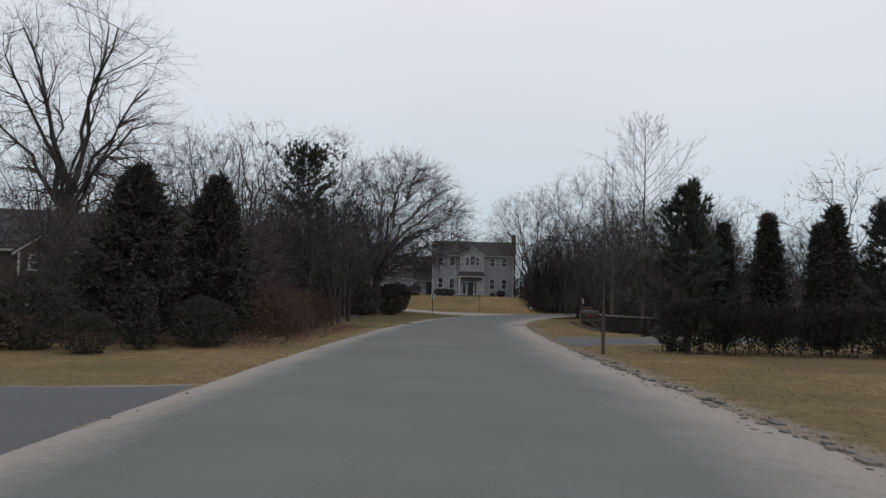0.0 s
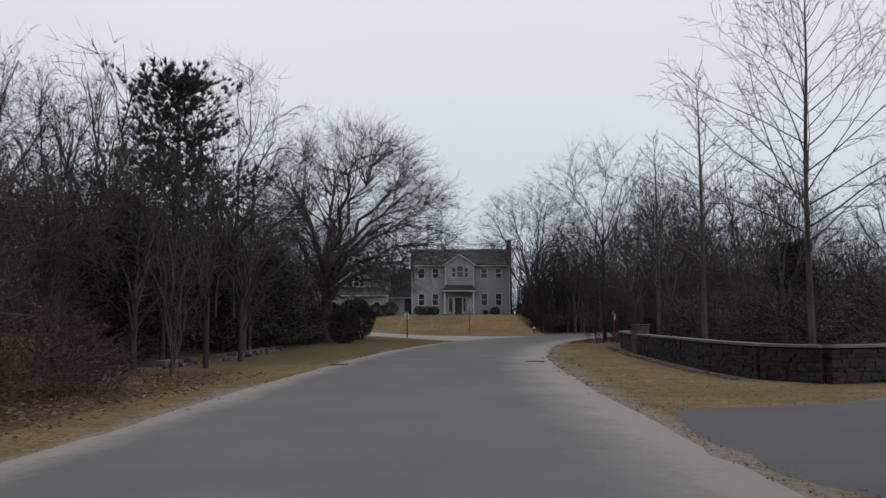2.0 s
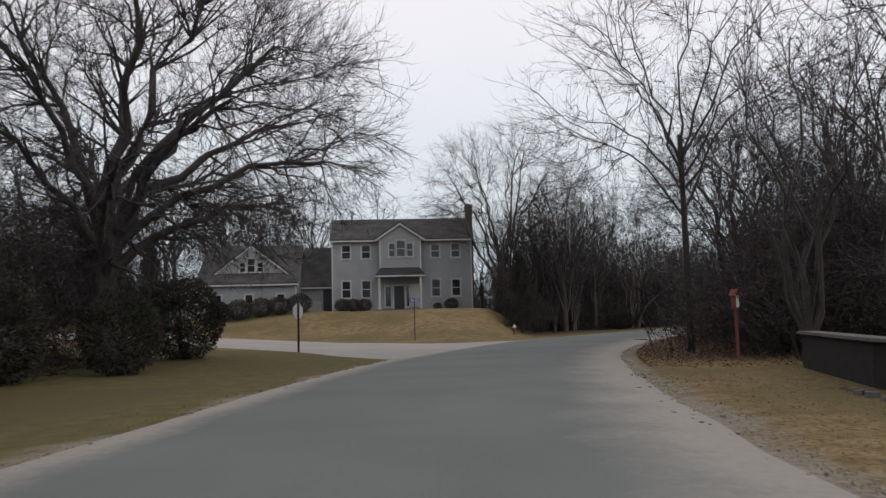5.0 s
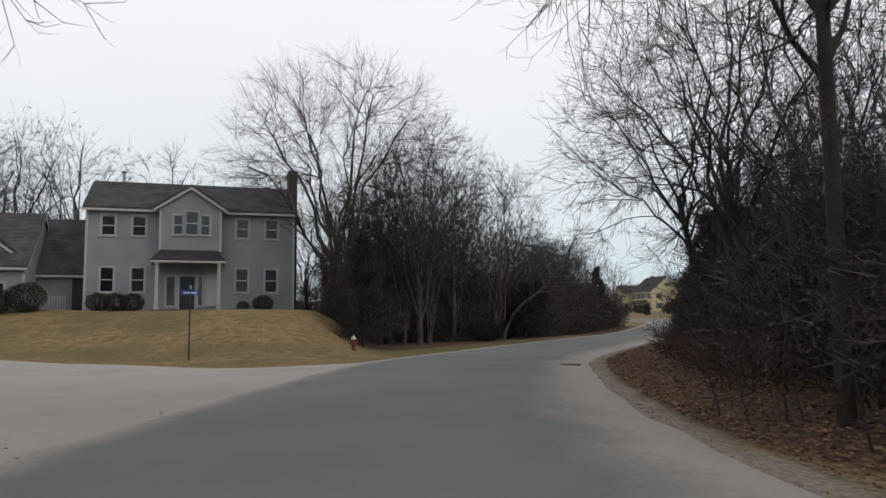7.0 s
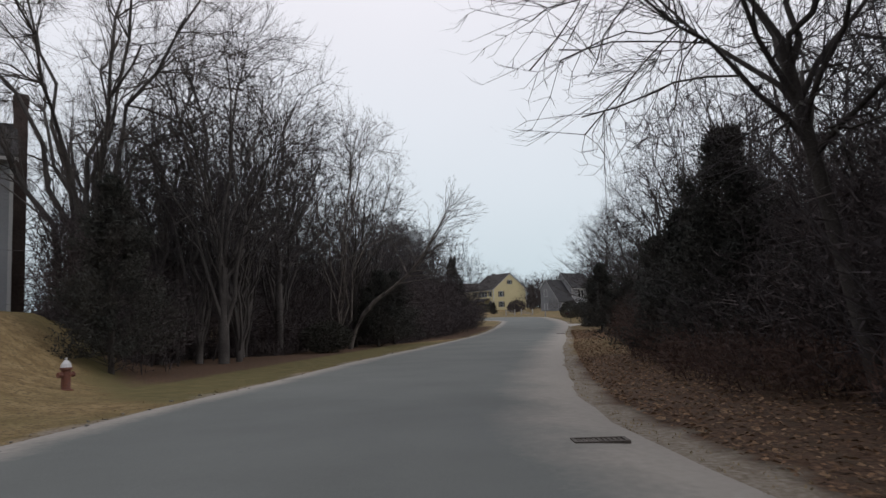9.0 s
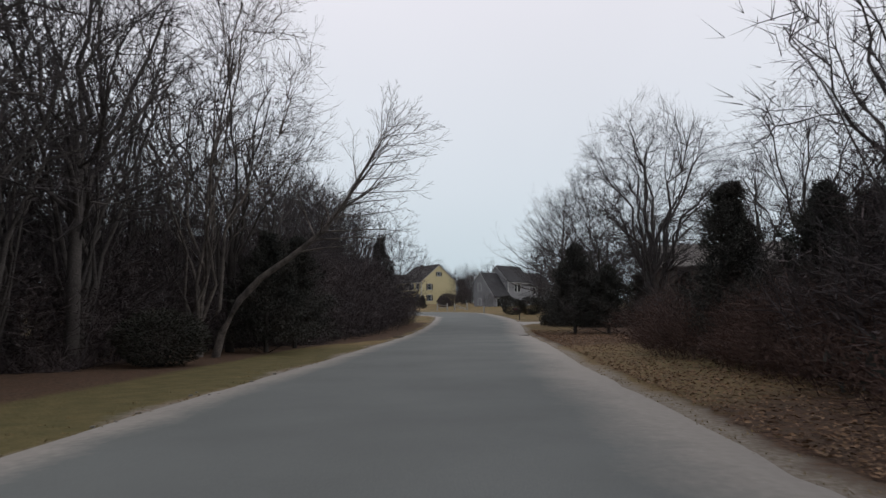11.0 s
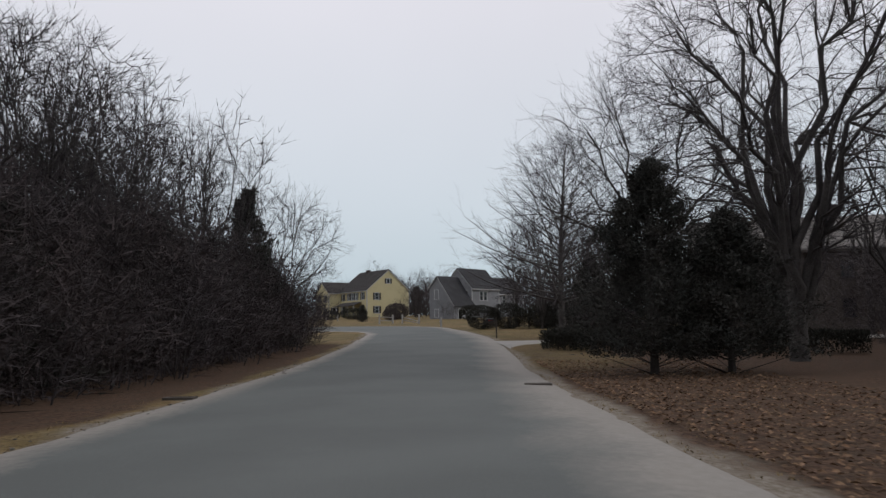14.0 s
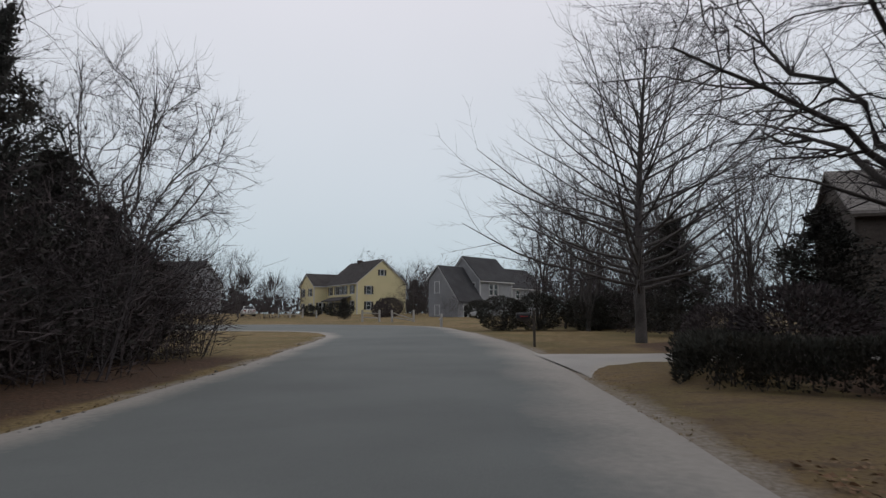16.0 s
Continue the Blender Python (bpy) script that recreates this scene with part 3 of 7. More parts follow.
def gable_block(root, ox, oy, oz, w, d, h, rise, wall, roof, ridge="x", wins=None, trim=None, over=0.32, course=0.15, shutters=None, corner=True):
    """A block of a house with a gabled roof. wins: openings by face, as (u, z, w, h, style); style 'gap' is left open."""
    trim = trim or TRIM
    wins = wins or {}
    faces = {"front": (Face((ox, oy, oz), 0), w), "right": (Face((ox + w, oy, oz), radians(90)), d),
             "back": (Face((ox + w, oy + d, oz), radians(180)), w), "left": (Face((ox, oy + d, oz), radians(270)), d)}
    for key, (face, width) in faces.items():
        gable = rise if (ridge == "x") == (key in ("left", "right")) else 0.0
        clad_wall(root, face, width, h, [o[:4] for o in wins.get(key, [])], wall, gable, course)
        for u, z, ww, hh, style in wins.get(key, []):
            if style != "gap":
                window_unit(root, face, u, z, ww, hh, style, trim, shutters)
        if corner:
            for c0, c1 in ((-0.03, 0.10), (width - 0.10, width)):
                cb = Mesh()
                face.box(cb, c0, c1, 0.0, 0.035, 0.0, h)
                part("corner_board", cb, trim, root)
        if gable:
            rk = Mesh()
            s = rise / (width / 2)
            for sg in (-1, 1):
                o = [(width / 2, h + rise + 0.02), (width / 2, h + rise - 0.14), (width / 2 + sg * (width / 2 + over), h - over * s - 0.14), (width / 2 + sg * (width / 2 + over), h - over * s + 0.02)]
                face.poly(rk, o if sg < 0 else o[::-1], over * 0.6 - 0.03, over * 0.6)
            part("rake_board", rk, trim, root)
        else:
            fa = Mesh()
            s = rise / ((d if ridge == "x" else w) / 2)
            face.box(fa, -over * 0.55, width + over * 0.55, over - 0.02, over + 0.02, h - over * s - 0.08, h - over * s + 0.05)
            face.box(fa, 0, width, 0.0, over - 0.02, h - over * s - 0.08, h - over * s - 0.05)
            part("fascia", fa, trim, root)
    z0, ov = oz + h, over * 0.6
    if ridge == "x":
        s = rise / (d / 2)
        e = [(ox - ov, oy - over, z0 - over * s), (ox + w + ov, oy - over, z0 - over * s), (ox + w + ov, oy + d / 2, z0 + rise), (ox - ov, oy + d / 2, z0 + rise)]
        g = [(ox + w + ov, oy + d + over, z0 - over * s), (ox - ov, oy + d + over, z0 - over * s), (ox - ov, oy + d / 2, z0 + rise), (ox + w + ov, oy + d / 2, z0 + rise)]
    else:
        s = rise / (w / 2)
        e = [(ox - over, oy + d + ov, z0 - over * s), (ox - over, oy - ov, z0 - over * s), (ox + w / 2, oy - ov, z0 + rise), (ox + w / 2, oy + d + ov, z0 + rise)]
        g = [(ox + w + over, oy - ov, z0 - over * s), (ox + w + over, oy + d + ov, z0 - over * s), (ox + w / 2, oy + d + ov, z0 + rise), (ox + w / 2, oy - ov, z0 + rise)]
    for q in (e, g):
        q = [(p[0], p[1], p[2] + 0.16) for p in q]
        rf = Mesh()
        roof_slab(rf, *q)
        shingle_courses(rf, *q)
        part("roof", rf, roof, root)


def chimney(root, x0, x1, y0, y1, z0, z1, mat=None):
    me = Mesh().box(x0, x1, y0, y1, z0, z1 - 0.25)
    me.box(x0 - 0.05, x1 + 0.05, y0 - 0.05, y1 + 0.05, z1 - 0.25, z1 - 0.1)
    me.box(x0, x1, y0, y1, z1 - 0.1, z1)
    return part("chimney", me, mat or BRICK, root, bevel=0.01)


def grey_house():
    root = thing("house", "grey clapboard two-storey house with a gabled entrance and brick chimney", "house", m=pose(-1.85, 113.3, 2.2, 0, 0, 0))
    ww = 0.76
    up = [(x, 4.55, ww, 1.2, "sash") for x in (0.84, 2.56, 8.62, 10.4)]
    low = [(x, 1.15, ww, 1.48, "sash") for x in (0.84, 2.56, 8.62, 10.4)]
    gable_block(root, 0, 0, 0, 12.2, 8.4, 6.25, 2.15, CLAPBOARD, ROOF, "x", {"front": up + low + [(5.3, 0.1, 0.95, 2.05, "gap"), (4.55, 0.3, 0.55, 1.85, "fixed"), (6.38, 0.3, 0.3, 1.85, "fixed")], "right": [(5.6, 3.4, ww, 1.2, "sash"), (5.6, 0.75, ww, 1.4, "sash")], "left": [(3.6, 3.4, ww, 1.2, "sash")]})
    # gabled entrance bay, on the upper storey
    bay = [(0.78, 1.0, 0.55, 1.2, "sash"), (1.46, 1.0, 0.75, 1.44, "sash"), (2.34, 1.0, 0.55, 1.2, "sash")]
    gable_block(root, 4.14, -0.75, 3.6, 3.55, 4.4, 2.74, 1.18, CLAPBOARD, ROOF, "y", {"front": bay}, over=0.35)
    # porch
    pr = Mesh()
    q = [(3.72, -1.55, 3.0), (7.98, -1.55, 3.0), (7.5, -0.75, 3.68), (4.2, -0.75, 3.68)]
    roof_slab(pr, *q, thick=0.1)
    shingle_courses(pr, *q, course=0.14)
    pr.tri((3.72, -1.55, 3.0), (4.2, -0.75, 3.68), (3.72, -0.75, 3.0))
    pr.tri((7.98, -1.55, 3.0), (7.98, -0.75, 3.0), (7.5, -0.75, 3.68))
    part("porch_roof", pr, ROOF_DARK, root)
    pf = Mesh()
    pf.box(3.72, 7.98, -1.57, -1.5, 2.86, 2.98)
    pf.box(3.72, 7.98, -1.5, 0.0, 2.88, 2.92)
    part("porch_fascia", pf, TRIM, root)
    for x in (4.08, 7.6):
        part("porch_post", Mesh().box(x - 0.09, x + 0.09, -1.45, -1.27, 0.1, 2.87).box(x - 0.13, x + 0.13, -1.49, -1.23, 0.1, 0.28).box(x - 0.13, x + 0.13, -1.49, -1.23, 2.74, 2.86), TRIM, root)
    part("porch_floor", Mesh().box(3.75, 7.95, -1.6, 0.0, -0.15, 0.08).box(5.0, 7.2, -1.95, -1.6, -0.3, -0.08), STONE, root)
    door = part("front_door", Mesh().box(5.34, 6.2, -0.12, -0.06, 0.12, 2.1).box(5.44, 5.72, -0.14, -0.12, 0.3, 0.95).box(5.82, 6.1, -0.14, -0.12, 0.3, 0.95).box(5.44, 6.1, -0.14, -0.12, 1.15, 1.95), DOOR_GREEN, root, "dark panelled front door")
    part("door_handle", Mesh().tube([(6.1, -0.2, 1.05), (6.1, -0.12, 1.05)], [0.035, 0.03], 8), METAL, door)
    part("door_frame", Mesh().box(5.2, 5.34, -0.1, 0.03, 0.1, 2.25).box(6.22, 6.36, -0.1, 0.03, 0.1, 2.25).box(5.2, 6.36, -0.1, 0.03, 2.12, 2.26), TRIM, root)
    part("screen_panel", Mesh().box(6.85, 7.45, -0.13, 0.0, 0.3, 2.2).box(6.78, 6.86, -0.15, 0.0, 0.25, 2.3).box(7.44, 7.52, -0.15, 0.0, 0.25, 2.3).box(6.78, 7.52, -0.16, 0.0, 2.2, 2.3), CURTAIN, root, "pale panelled bay beside the door")
    chimney(root, 12.22, 12.78, 3.4, 4.9, -0.5, 9.75)
    part("vent_pipe", Mesh().tube([(1.6, 4.3, 8.3), (1.6, 4.3, 9.2)], [0.1, 0.1], 8).box(1.42, 1.78, 4.12, 4.48, 9.2, 9.3), METAL, root)
    # recessed link and garage wing
    gable_block(root, -3.0, 2.2, 0, 3.2, 6.2, 2.55, 3.4, CLAPBOARD, ROOF, "x", {"front": [(2.05, 0.05, 0.85, 2.0, "gap")]}, corner=False)
    part("side_door", Mesh().box(-0.95, -0.1, 2.26, 2.32, 0.06, 2.05).box(-0.85, -0.2, 2.24, 2.26, 1.0, 1.9), DOOR_GREEN, root, "dark side door")
    part("railing", railing(-2.85, -1.1, 0.9, 0.95), TRIM, root)
    part("side_porch", Mesh().box(-2.95, -0.02, 0.6, 2.2, -0.3, 0.06), STONE, root)
    gw = [(x, 0.85, 0.66, 0.78, "fixed") for x in (1.25, 3.85, 6.5)]
    gable_block(root, -11.1, -1.0, 0, 8.15, 9.2, 2.65, 3.4, CLAPBOARD, ROOF, "x", {"front": gw, "left": [(3.0, 0.8, 0.8, 1.1, "sash")]})
    gable_block(root, -10.1, -0.1, 3.0, 6.5, 4.0, 0.3, 2.55, CLAPBOARD, ROOF, "y", {"front": []}, over=0.3, corner=False)
    gf = Face((-10.1, -0.2, 3.0), 0)
    for u, w, hh in ((2.25, 0.5, 0.85), (2.9, 0.66, 1.2), (3.72, 0.5, 0.85)):
        window_unit(root, gf, u, 0.55, w, hh)
    return root


def railing(x0, x1, y, h):
    me = Mesh().box(x0, x1, y - 0.04, y + 0.04, h - 0.05, h).box(x0, x1, y - 0.03, y + 0.03, 0.1, 0.16)
    k = int((x1 - x0) / 0.14)
    for i in range(k + 1):
        x = x0 + (x1 - x0) * i / k
        me.box(x - 0.02, x + 0.02, y - 0.02, y + 0.02, 0.0, h - 0.05)
    return me


def yellow_house():
    root = thing("house", "yellow clapboard colonial house with black shutters", "house", m=pose(118.8, 248.75, 3.65, 0, 0, -95))
    a, b = 0.85, 1.35
    gable_block(root, 0, 0, 0, 11.5, 9.6, 5.4, 3.9, YELLOW, ROOF_BROWN, "x",
                {"front": [(x, 3.5, a, b, "sash") for x in (1.2, 3.6, 5.2, 6.8, 9.4)] + [(x, 0.8, a, 1.5, "sash") for x in (1.2, 9.4)],
                 "right": [(1.8, 3.4, a, b, "sash"), (1.8, 0.8, a, b, "sash"), (4.45, 6.6, 0.7, 1.0, "fixed")]}, shutters=DARK_PAINT)
    pr = Mesh()
    q = [(1.6, -1.9, 2.4), (9.4, -1.9, 2.4), (9.4, 0.0, 3.1), (1.6, 0.0, 3.1)]
    roof_slab(pr, *q)
    part("porch_roof", pr, ROOF_BROWN, root)
    for x in (1.8, 4.3, 6.7, 9.2):
        part("porch_post", Mesh().box(x - 0.08, x + 0.08, -1.8, -1.64, 0, 2.3), TRIM, root)
    gable_block(root, -6.0, -2.5, 0, 6.0, 9.6, 5.3, 2.1, YELLOW, ROOF_BROWN, "y", {"front": [(x, 3.4, a, 1.3, "sash") for x in (1.0, 4.1)] + [(x, 0.7, a, 1.4, "sash") for x in (1.0, 4.1)], "right": [(0.9, 0.8, a, 1.4, "sash")]}, shutters=DARK_PAINT)
    chimney(root, 3.2, 3.9, 4.4, 5.1, 8.5, 9.8)
    return root


def saltbox_block(root, ox, oy, w, d, low, high, top, at, wall, roof):
    """A block whose ridge stands off its middle: a low front eave, a high back eave, the ridge at a share of the depth."""
    y = oy + d * at
    gable = [(oy, 0.0), (oy + d, 0.0), (oy + d, high), (y, top), (oy, low)]
    for x0, x1 in ((ox, ox + 0.18), (ox + w - 0.18, ox + w)):
        me = Mesh()
        me.v += [(x0, p, z) for p, z in gable] + [(x1, p, z) for p, z in gable]
        me.f += [(4, 3, 2, 1, 0), (5, 6, 7, 8, 9)] + [(i, (i + 1) % 5, 5 + (i + 1) % 5, 5 + i) for i in range(5)]
        z = 0.2
        while x0 == ox and z < top - 0.3:
            y0 = oy if z < low else oy + (y - oy) * (z - low) / (top - low)
            y1 = oy + d if z < high else oy + d - (oy + d - y) * (z - high) / (top - high)
            me.box(x0 - 0.02, x0 - 0.002, y0 + 0.03, y1 - 0.03, z - 0.01, z + 0.02)
            z += 0.22
        part("wall", me, wall, root)
    clad_wall(root, Face((ox + 0.18, oy, 0), 0), w - 0.36, low, [(0.9, 0.5, 0.8, 1.6), (1.9, 0.5, 0.8, 1.6)], wall, 0.0, 0.2)
    clad_wall(root, Face((ox + w - 0.18, oy + d, 0), radians(180)), w - 0.36, high, [], wall, 0.0, 0.2)
    for u in (0.9, 1.9):
        window_unit(root, Face((ox + 0.18, oy, 0), 0), u, 0.5, 0.8, 1.6)
    for q in ([(ox - 0.2, oy - 0.3, low - 0.18), (ox + w, oy - 0.3, low - 0.18), (ox + w, y, top + 0.16), (ox - 0.2, y, top + 0.16)],
              [(ox + w, oy + d + 0.25, high - 0.1), (ox - 0.2, oy + d + 0.25, high - 0.1), (ox - 0.2, y, top + 0.16), (ox + w, y, top + 0.16)]):
        rf = Mesh()
        roof_slab(rf, *q)
        shingle_courses(rf, *q)
        part("roof", rf, roof, root)
    for p, q in (((oy - 0.3, low - 0.34), (y, top)), ((y, top), (oy + d + 0.25, high - 0.26))):
        me = Mesh()
        me.v += [(xx, *p) for xx in (ox - 0.22, ox - 0.19)] + [(xx, *q) for xx in (ox - 0.22, ox - 0.19)]
        me.v += [(v[0], v[1], v[2] + 0.15) for v in me.v]
        me.f += [(0, 2, 6, 4), (1, 5, 7, 3), (0, 1, 3, 2), (4, 6, 7, 5), (0, 4, 5, 1), (2, 3, 7, 6)]
        part("rake_board", me, TRIM, root)
    side = Face((ox, oy + d, 0), radians(270))
    for z, hh in ((0.9, 1.2), (3.7, 1.4)):
        window_unit(root, side, 1.1, z, 0.75, hh)


def grey_saltbox():
    root = thing("house", "weathered grey shingled house with a long sloping roof", "house", m=pose(115.2, 203.9, 2.15, 0, 0, 8))
    gable_block(root, 0, 0, 0, 6.8, 5.8, 5.6, 3.0, GREY_SHINGLE, ROOF_DARK, "x", {"front": [(1.9, 3.5, 0.8, 1.5, "sash"), (2.9, 3.5, 0.8, 1.5, "sash"), (0.7, 0.9, 0.55, 1.3, "sash"), (1.4, 0.9, 0.55, 1.3, "sash")], "left": [(1.6, 6.3, 0.7, 1.1, "sash"), (4.2, 3.7, 0.75, 1.4, "sash")]}, course=0.2)
    gable_block(root, 6.8, 0.5, 0, 7.4, 5.2, 4.9, 2.5, GREY_SHINGLE, ROOF_DARK, "x", {"front": [(1.5, 3.2, 0.9, 1.2, "sash")]}, course=0.2)
    saltbox_block(root, -4.8, -0.4, 4.8, 5.0, 2.7, 5.5, 7.1, 0.66, GREY_SHINGLE, ROOF_DARK)
    return root


def cedar_roof_house():
    root = thing("house", "dark-walled house with a weathered cedar shingle roof, behind trees", "house", m=pose(83.9, 145.0, 0.95, 0, 0, -55))
    gable_block(root, 0, 0, 0, 14.0, 8.5, 5.5, 2.4, DARK_WALL, CEDAR_ROOF, "x", {"front": [(x, 3.3, 0.9, 1.3, "sash") for x in (2.5, 5.2, 9.0, 11.5)] + [(x, 0.7, 0.9, 1.4, "sash") for x in (2.5, 5.2, 9.0, 11.5)], "left": [(3.8, 5.6, 0.8, 0.9, "sash")]}, course=0.2, over=0.45, trim=WOOD_POST)
    chimney(root, 9.0, 9.9, 3.8, 4.7, 7.0, 8.9, BRICK)
    return root


def dark_house():
    root = thing("house", "dark grey house with a white-framed window, half hidden by shrubs", "house", m=pose(-31.5, 45.5, 0.0, 0, 0, 18))
    gable_block(root, 0, 0, 0, 9, 8, 4.2, 2.6, DARK_WALL, ROOF, "x", {"front": [(5.6, 2.7, 1.2, 1.0, "sash"), (2.0, 2.7, 0.9, 1.0, "sash"), (5.6, 0.6, 1.0, 1.2, "sash")]}, course=0.2)
    gable_block(root, 5.1, -0.6, 2.4, 2.4, 3.5, 1.6, 0.9, DARK_WALL, ROOF, "y", {"front": [(0.65, 0.35, 1.1, 0.95, "sash")]}, course=0.2)
    return root


def far_grey_house():
    root = thing("house", "distant grey house with a low roof beyond the bend", "house", m=pose(74.0, 226.0, 3.2, 0, 0, -50))
    gable_block(root, 0, 0, 0, 12, 8, 3.4, 2.8, GREY_SHINGLE, ROOF, "x", {"front": [(x, 1.0, 0.9, 1.3, "sash") for x in (1.5, 4.0, 8.0, 10.0)]}, course=0.2)
    return root


grey_house()
yellow_house()
grey_saltbox()
cedar_roof_house()
dark_house()
far_grey_house()

# ---- trees and shrubs ----
def unit(x, y, z):
    s = math.sqrt(x * x + y * y + z * z) or 1.0
    return (x / s, y / s, z / s)


def limb(me, rng, p, d, length, r, n, k, wander=0.15, up=0.04, tip=0.25):
    """One tapering, wandering branch; gives its samples (point, direction, radius)."""
    pts, rads, out = [p], [r], [(p, d, r)]
    step = length / n
    for i in range(n):
        d = unit(d[0] + rng.uniform(-wander, wander), d[1] + rng.uniform(-wander, wander), d[2] + rng.uniform(-wander, wander) + up)
        p = (p[0] + d[0] * step, p[1] + d[1] * step, p[2] + d[2] * step)
        rr = r * (1 - (1 - tip) * (i + 1) / n)
        pts.append(p)
        rads.append(rr)
        out.append((p, d, rr))
    me.tube(pts, rads, k, cap=False)
    return out


def sample(line, f):
    q = f * (len(line) - 1)
    i = min(int(q), len(line) - 2)
    t = q - i
    (a, d, r), (b, _, s) = line[i], line[i + 1]
    return tuple(a[c] + (b[c] - a[c]) * t for c in range(3)), d, r + (s - r) * t


def aside(rng, d, angle, az):
    """A direction at an angle from d, turned by az round it."""
    ref = (0.0, 0.0, 1.0) if abs(d[2]) < 0.9 else (1.0, 0.0, 0.0)
    u = unit(d[1] * ref[2] - d[2] * ref[1], d[2] * ref[0] - d[0] * ref[2], d[0] * ref[1] - d[1] * ref[0])
    v = (d[1] * u[2] - d[2] * u[1], d[2] * u[0] - d[0] * u[2], d[0] * u[1] - d[1] * u[0])
    ca, sa, cz, sz = math.cos(angle), math.sin(angle), math.cos(az), math.sin(az)
    return unit(*(ca * d[c] + sa * (cz * u[c] + sz * v[c]) for c in range(3)))


def sliver(me, rng, p, q, w):
    """A fine pointed twig from p to q, w its half width."""
    d = unit(q[0] - p[0], q[1] - p[1], q[2] - p[2])
    s = aside(rng, d, 1.57, rng.uniform(0, 6.28))
    me.tri((p[0] - s[0] * w, p[1] - s[1] * w, p[2] - s[2] * w), (p[0] + s[0] * w, p[1] + s[1] * w, p[2] + s[2] * w), q)


def strip(me, rng, pts, w):
    """A fine bent twig through three points."""
    a, b, c = pts[0], pts[1], pts[-1]
    s = aside(rng, unit(c[0] - a[0], c[1] - a[1], c[2] - a[2]), 1.57, rng.uniform(0, 6.28))
    v = w * 0.75
    me.quad(tuple(a[i] - s[i] * w for i in range(3)), tuple(a[i] + s[i] * w for i in range(3)), tuple(b[i] + s[i] * v for i in range(3)), tuple(b[i] - s[i] * v for i in range(3)))
    me.tri(tuple(b[i] - s[i] * v for i in range(3)), tuple(b[i] + s[i] * v for i in range(3)), c)


def twigs(me, rng, line, length, counts, lo=0.2, up=0.05, angle=0.75, rmin=0.006, thin=False):
    """Branches of the next order along a branch, and theirs in turn."""
    if not counts:
        return
    az = rng.uniform(0, 6.28)
    for i in range(counts[0]):
        f = lo + (1 - lo) * (i + rng.random()) / counts[0]
        p, d, r = sample(line, min(f, 0.99))
        az += 2.4 + rng.uniform(-0.4, 0.4)
        way = aside(rng, d, angle * rng.uniform(0.7, 1.25), az)
        ln = length * (1.1 - 0.6 * f) * rng.uniform(0.7, 1.25)
        last = len(counts) == 1
        if last and thin:
            sliver(me, rng, p, (p[0] + way[0] * ln, p[1] + way[1] * ln, p[2] + (way[2] + up) * ln), max(rmin, r * 0.5))
            continue
        sub = limb(me, rng, p, way, ln, max(rmin, r * (0.55 if not last else 0.6)), 3 if not last else 2, 3, 0.2, up, 0.3)
        twigs(me, rng, sub, ln * 0.52, counts[1:], 0.15, up, angle, rmin, thin)


def bend(me, rng, p, c, q, r0, r1, n, k, jig=0.04):
    """A bent, tapering branch from p by way of c to q; gives its samples."""
    ln = math.dist(p, q)
    pts, rads, out = [], [], []
    for i in range(n + 1):
        t = i / n
        w = jig * ln * (1 if 0 < i < n else 0)
        pt = tuple((1 - t) ** 2 * p[j] + 2 * t * (1 - t) * c[j] + t * t * q[j] + rng.uniform(-w, w) for j in range(3))
        pts.append(pt)
        rads.append(r0 + (r1 - r0) * t ** 0.8)
    me.tube(pts, rads, k, cap=False)
    return pts, rads


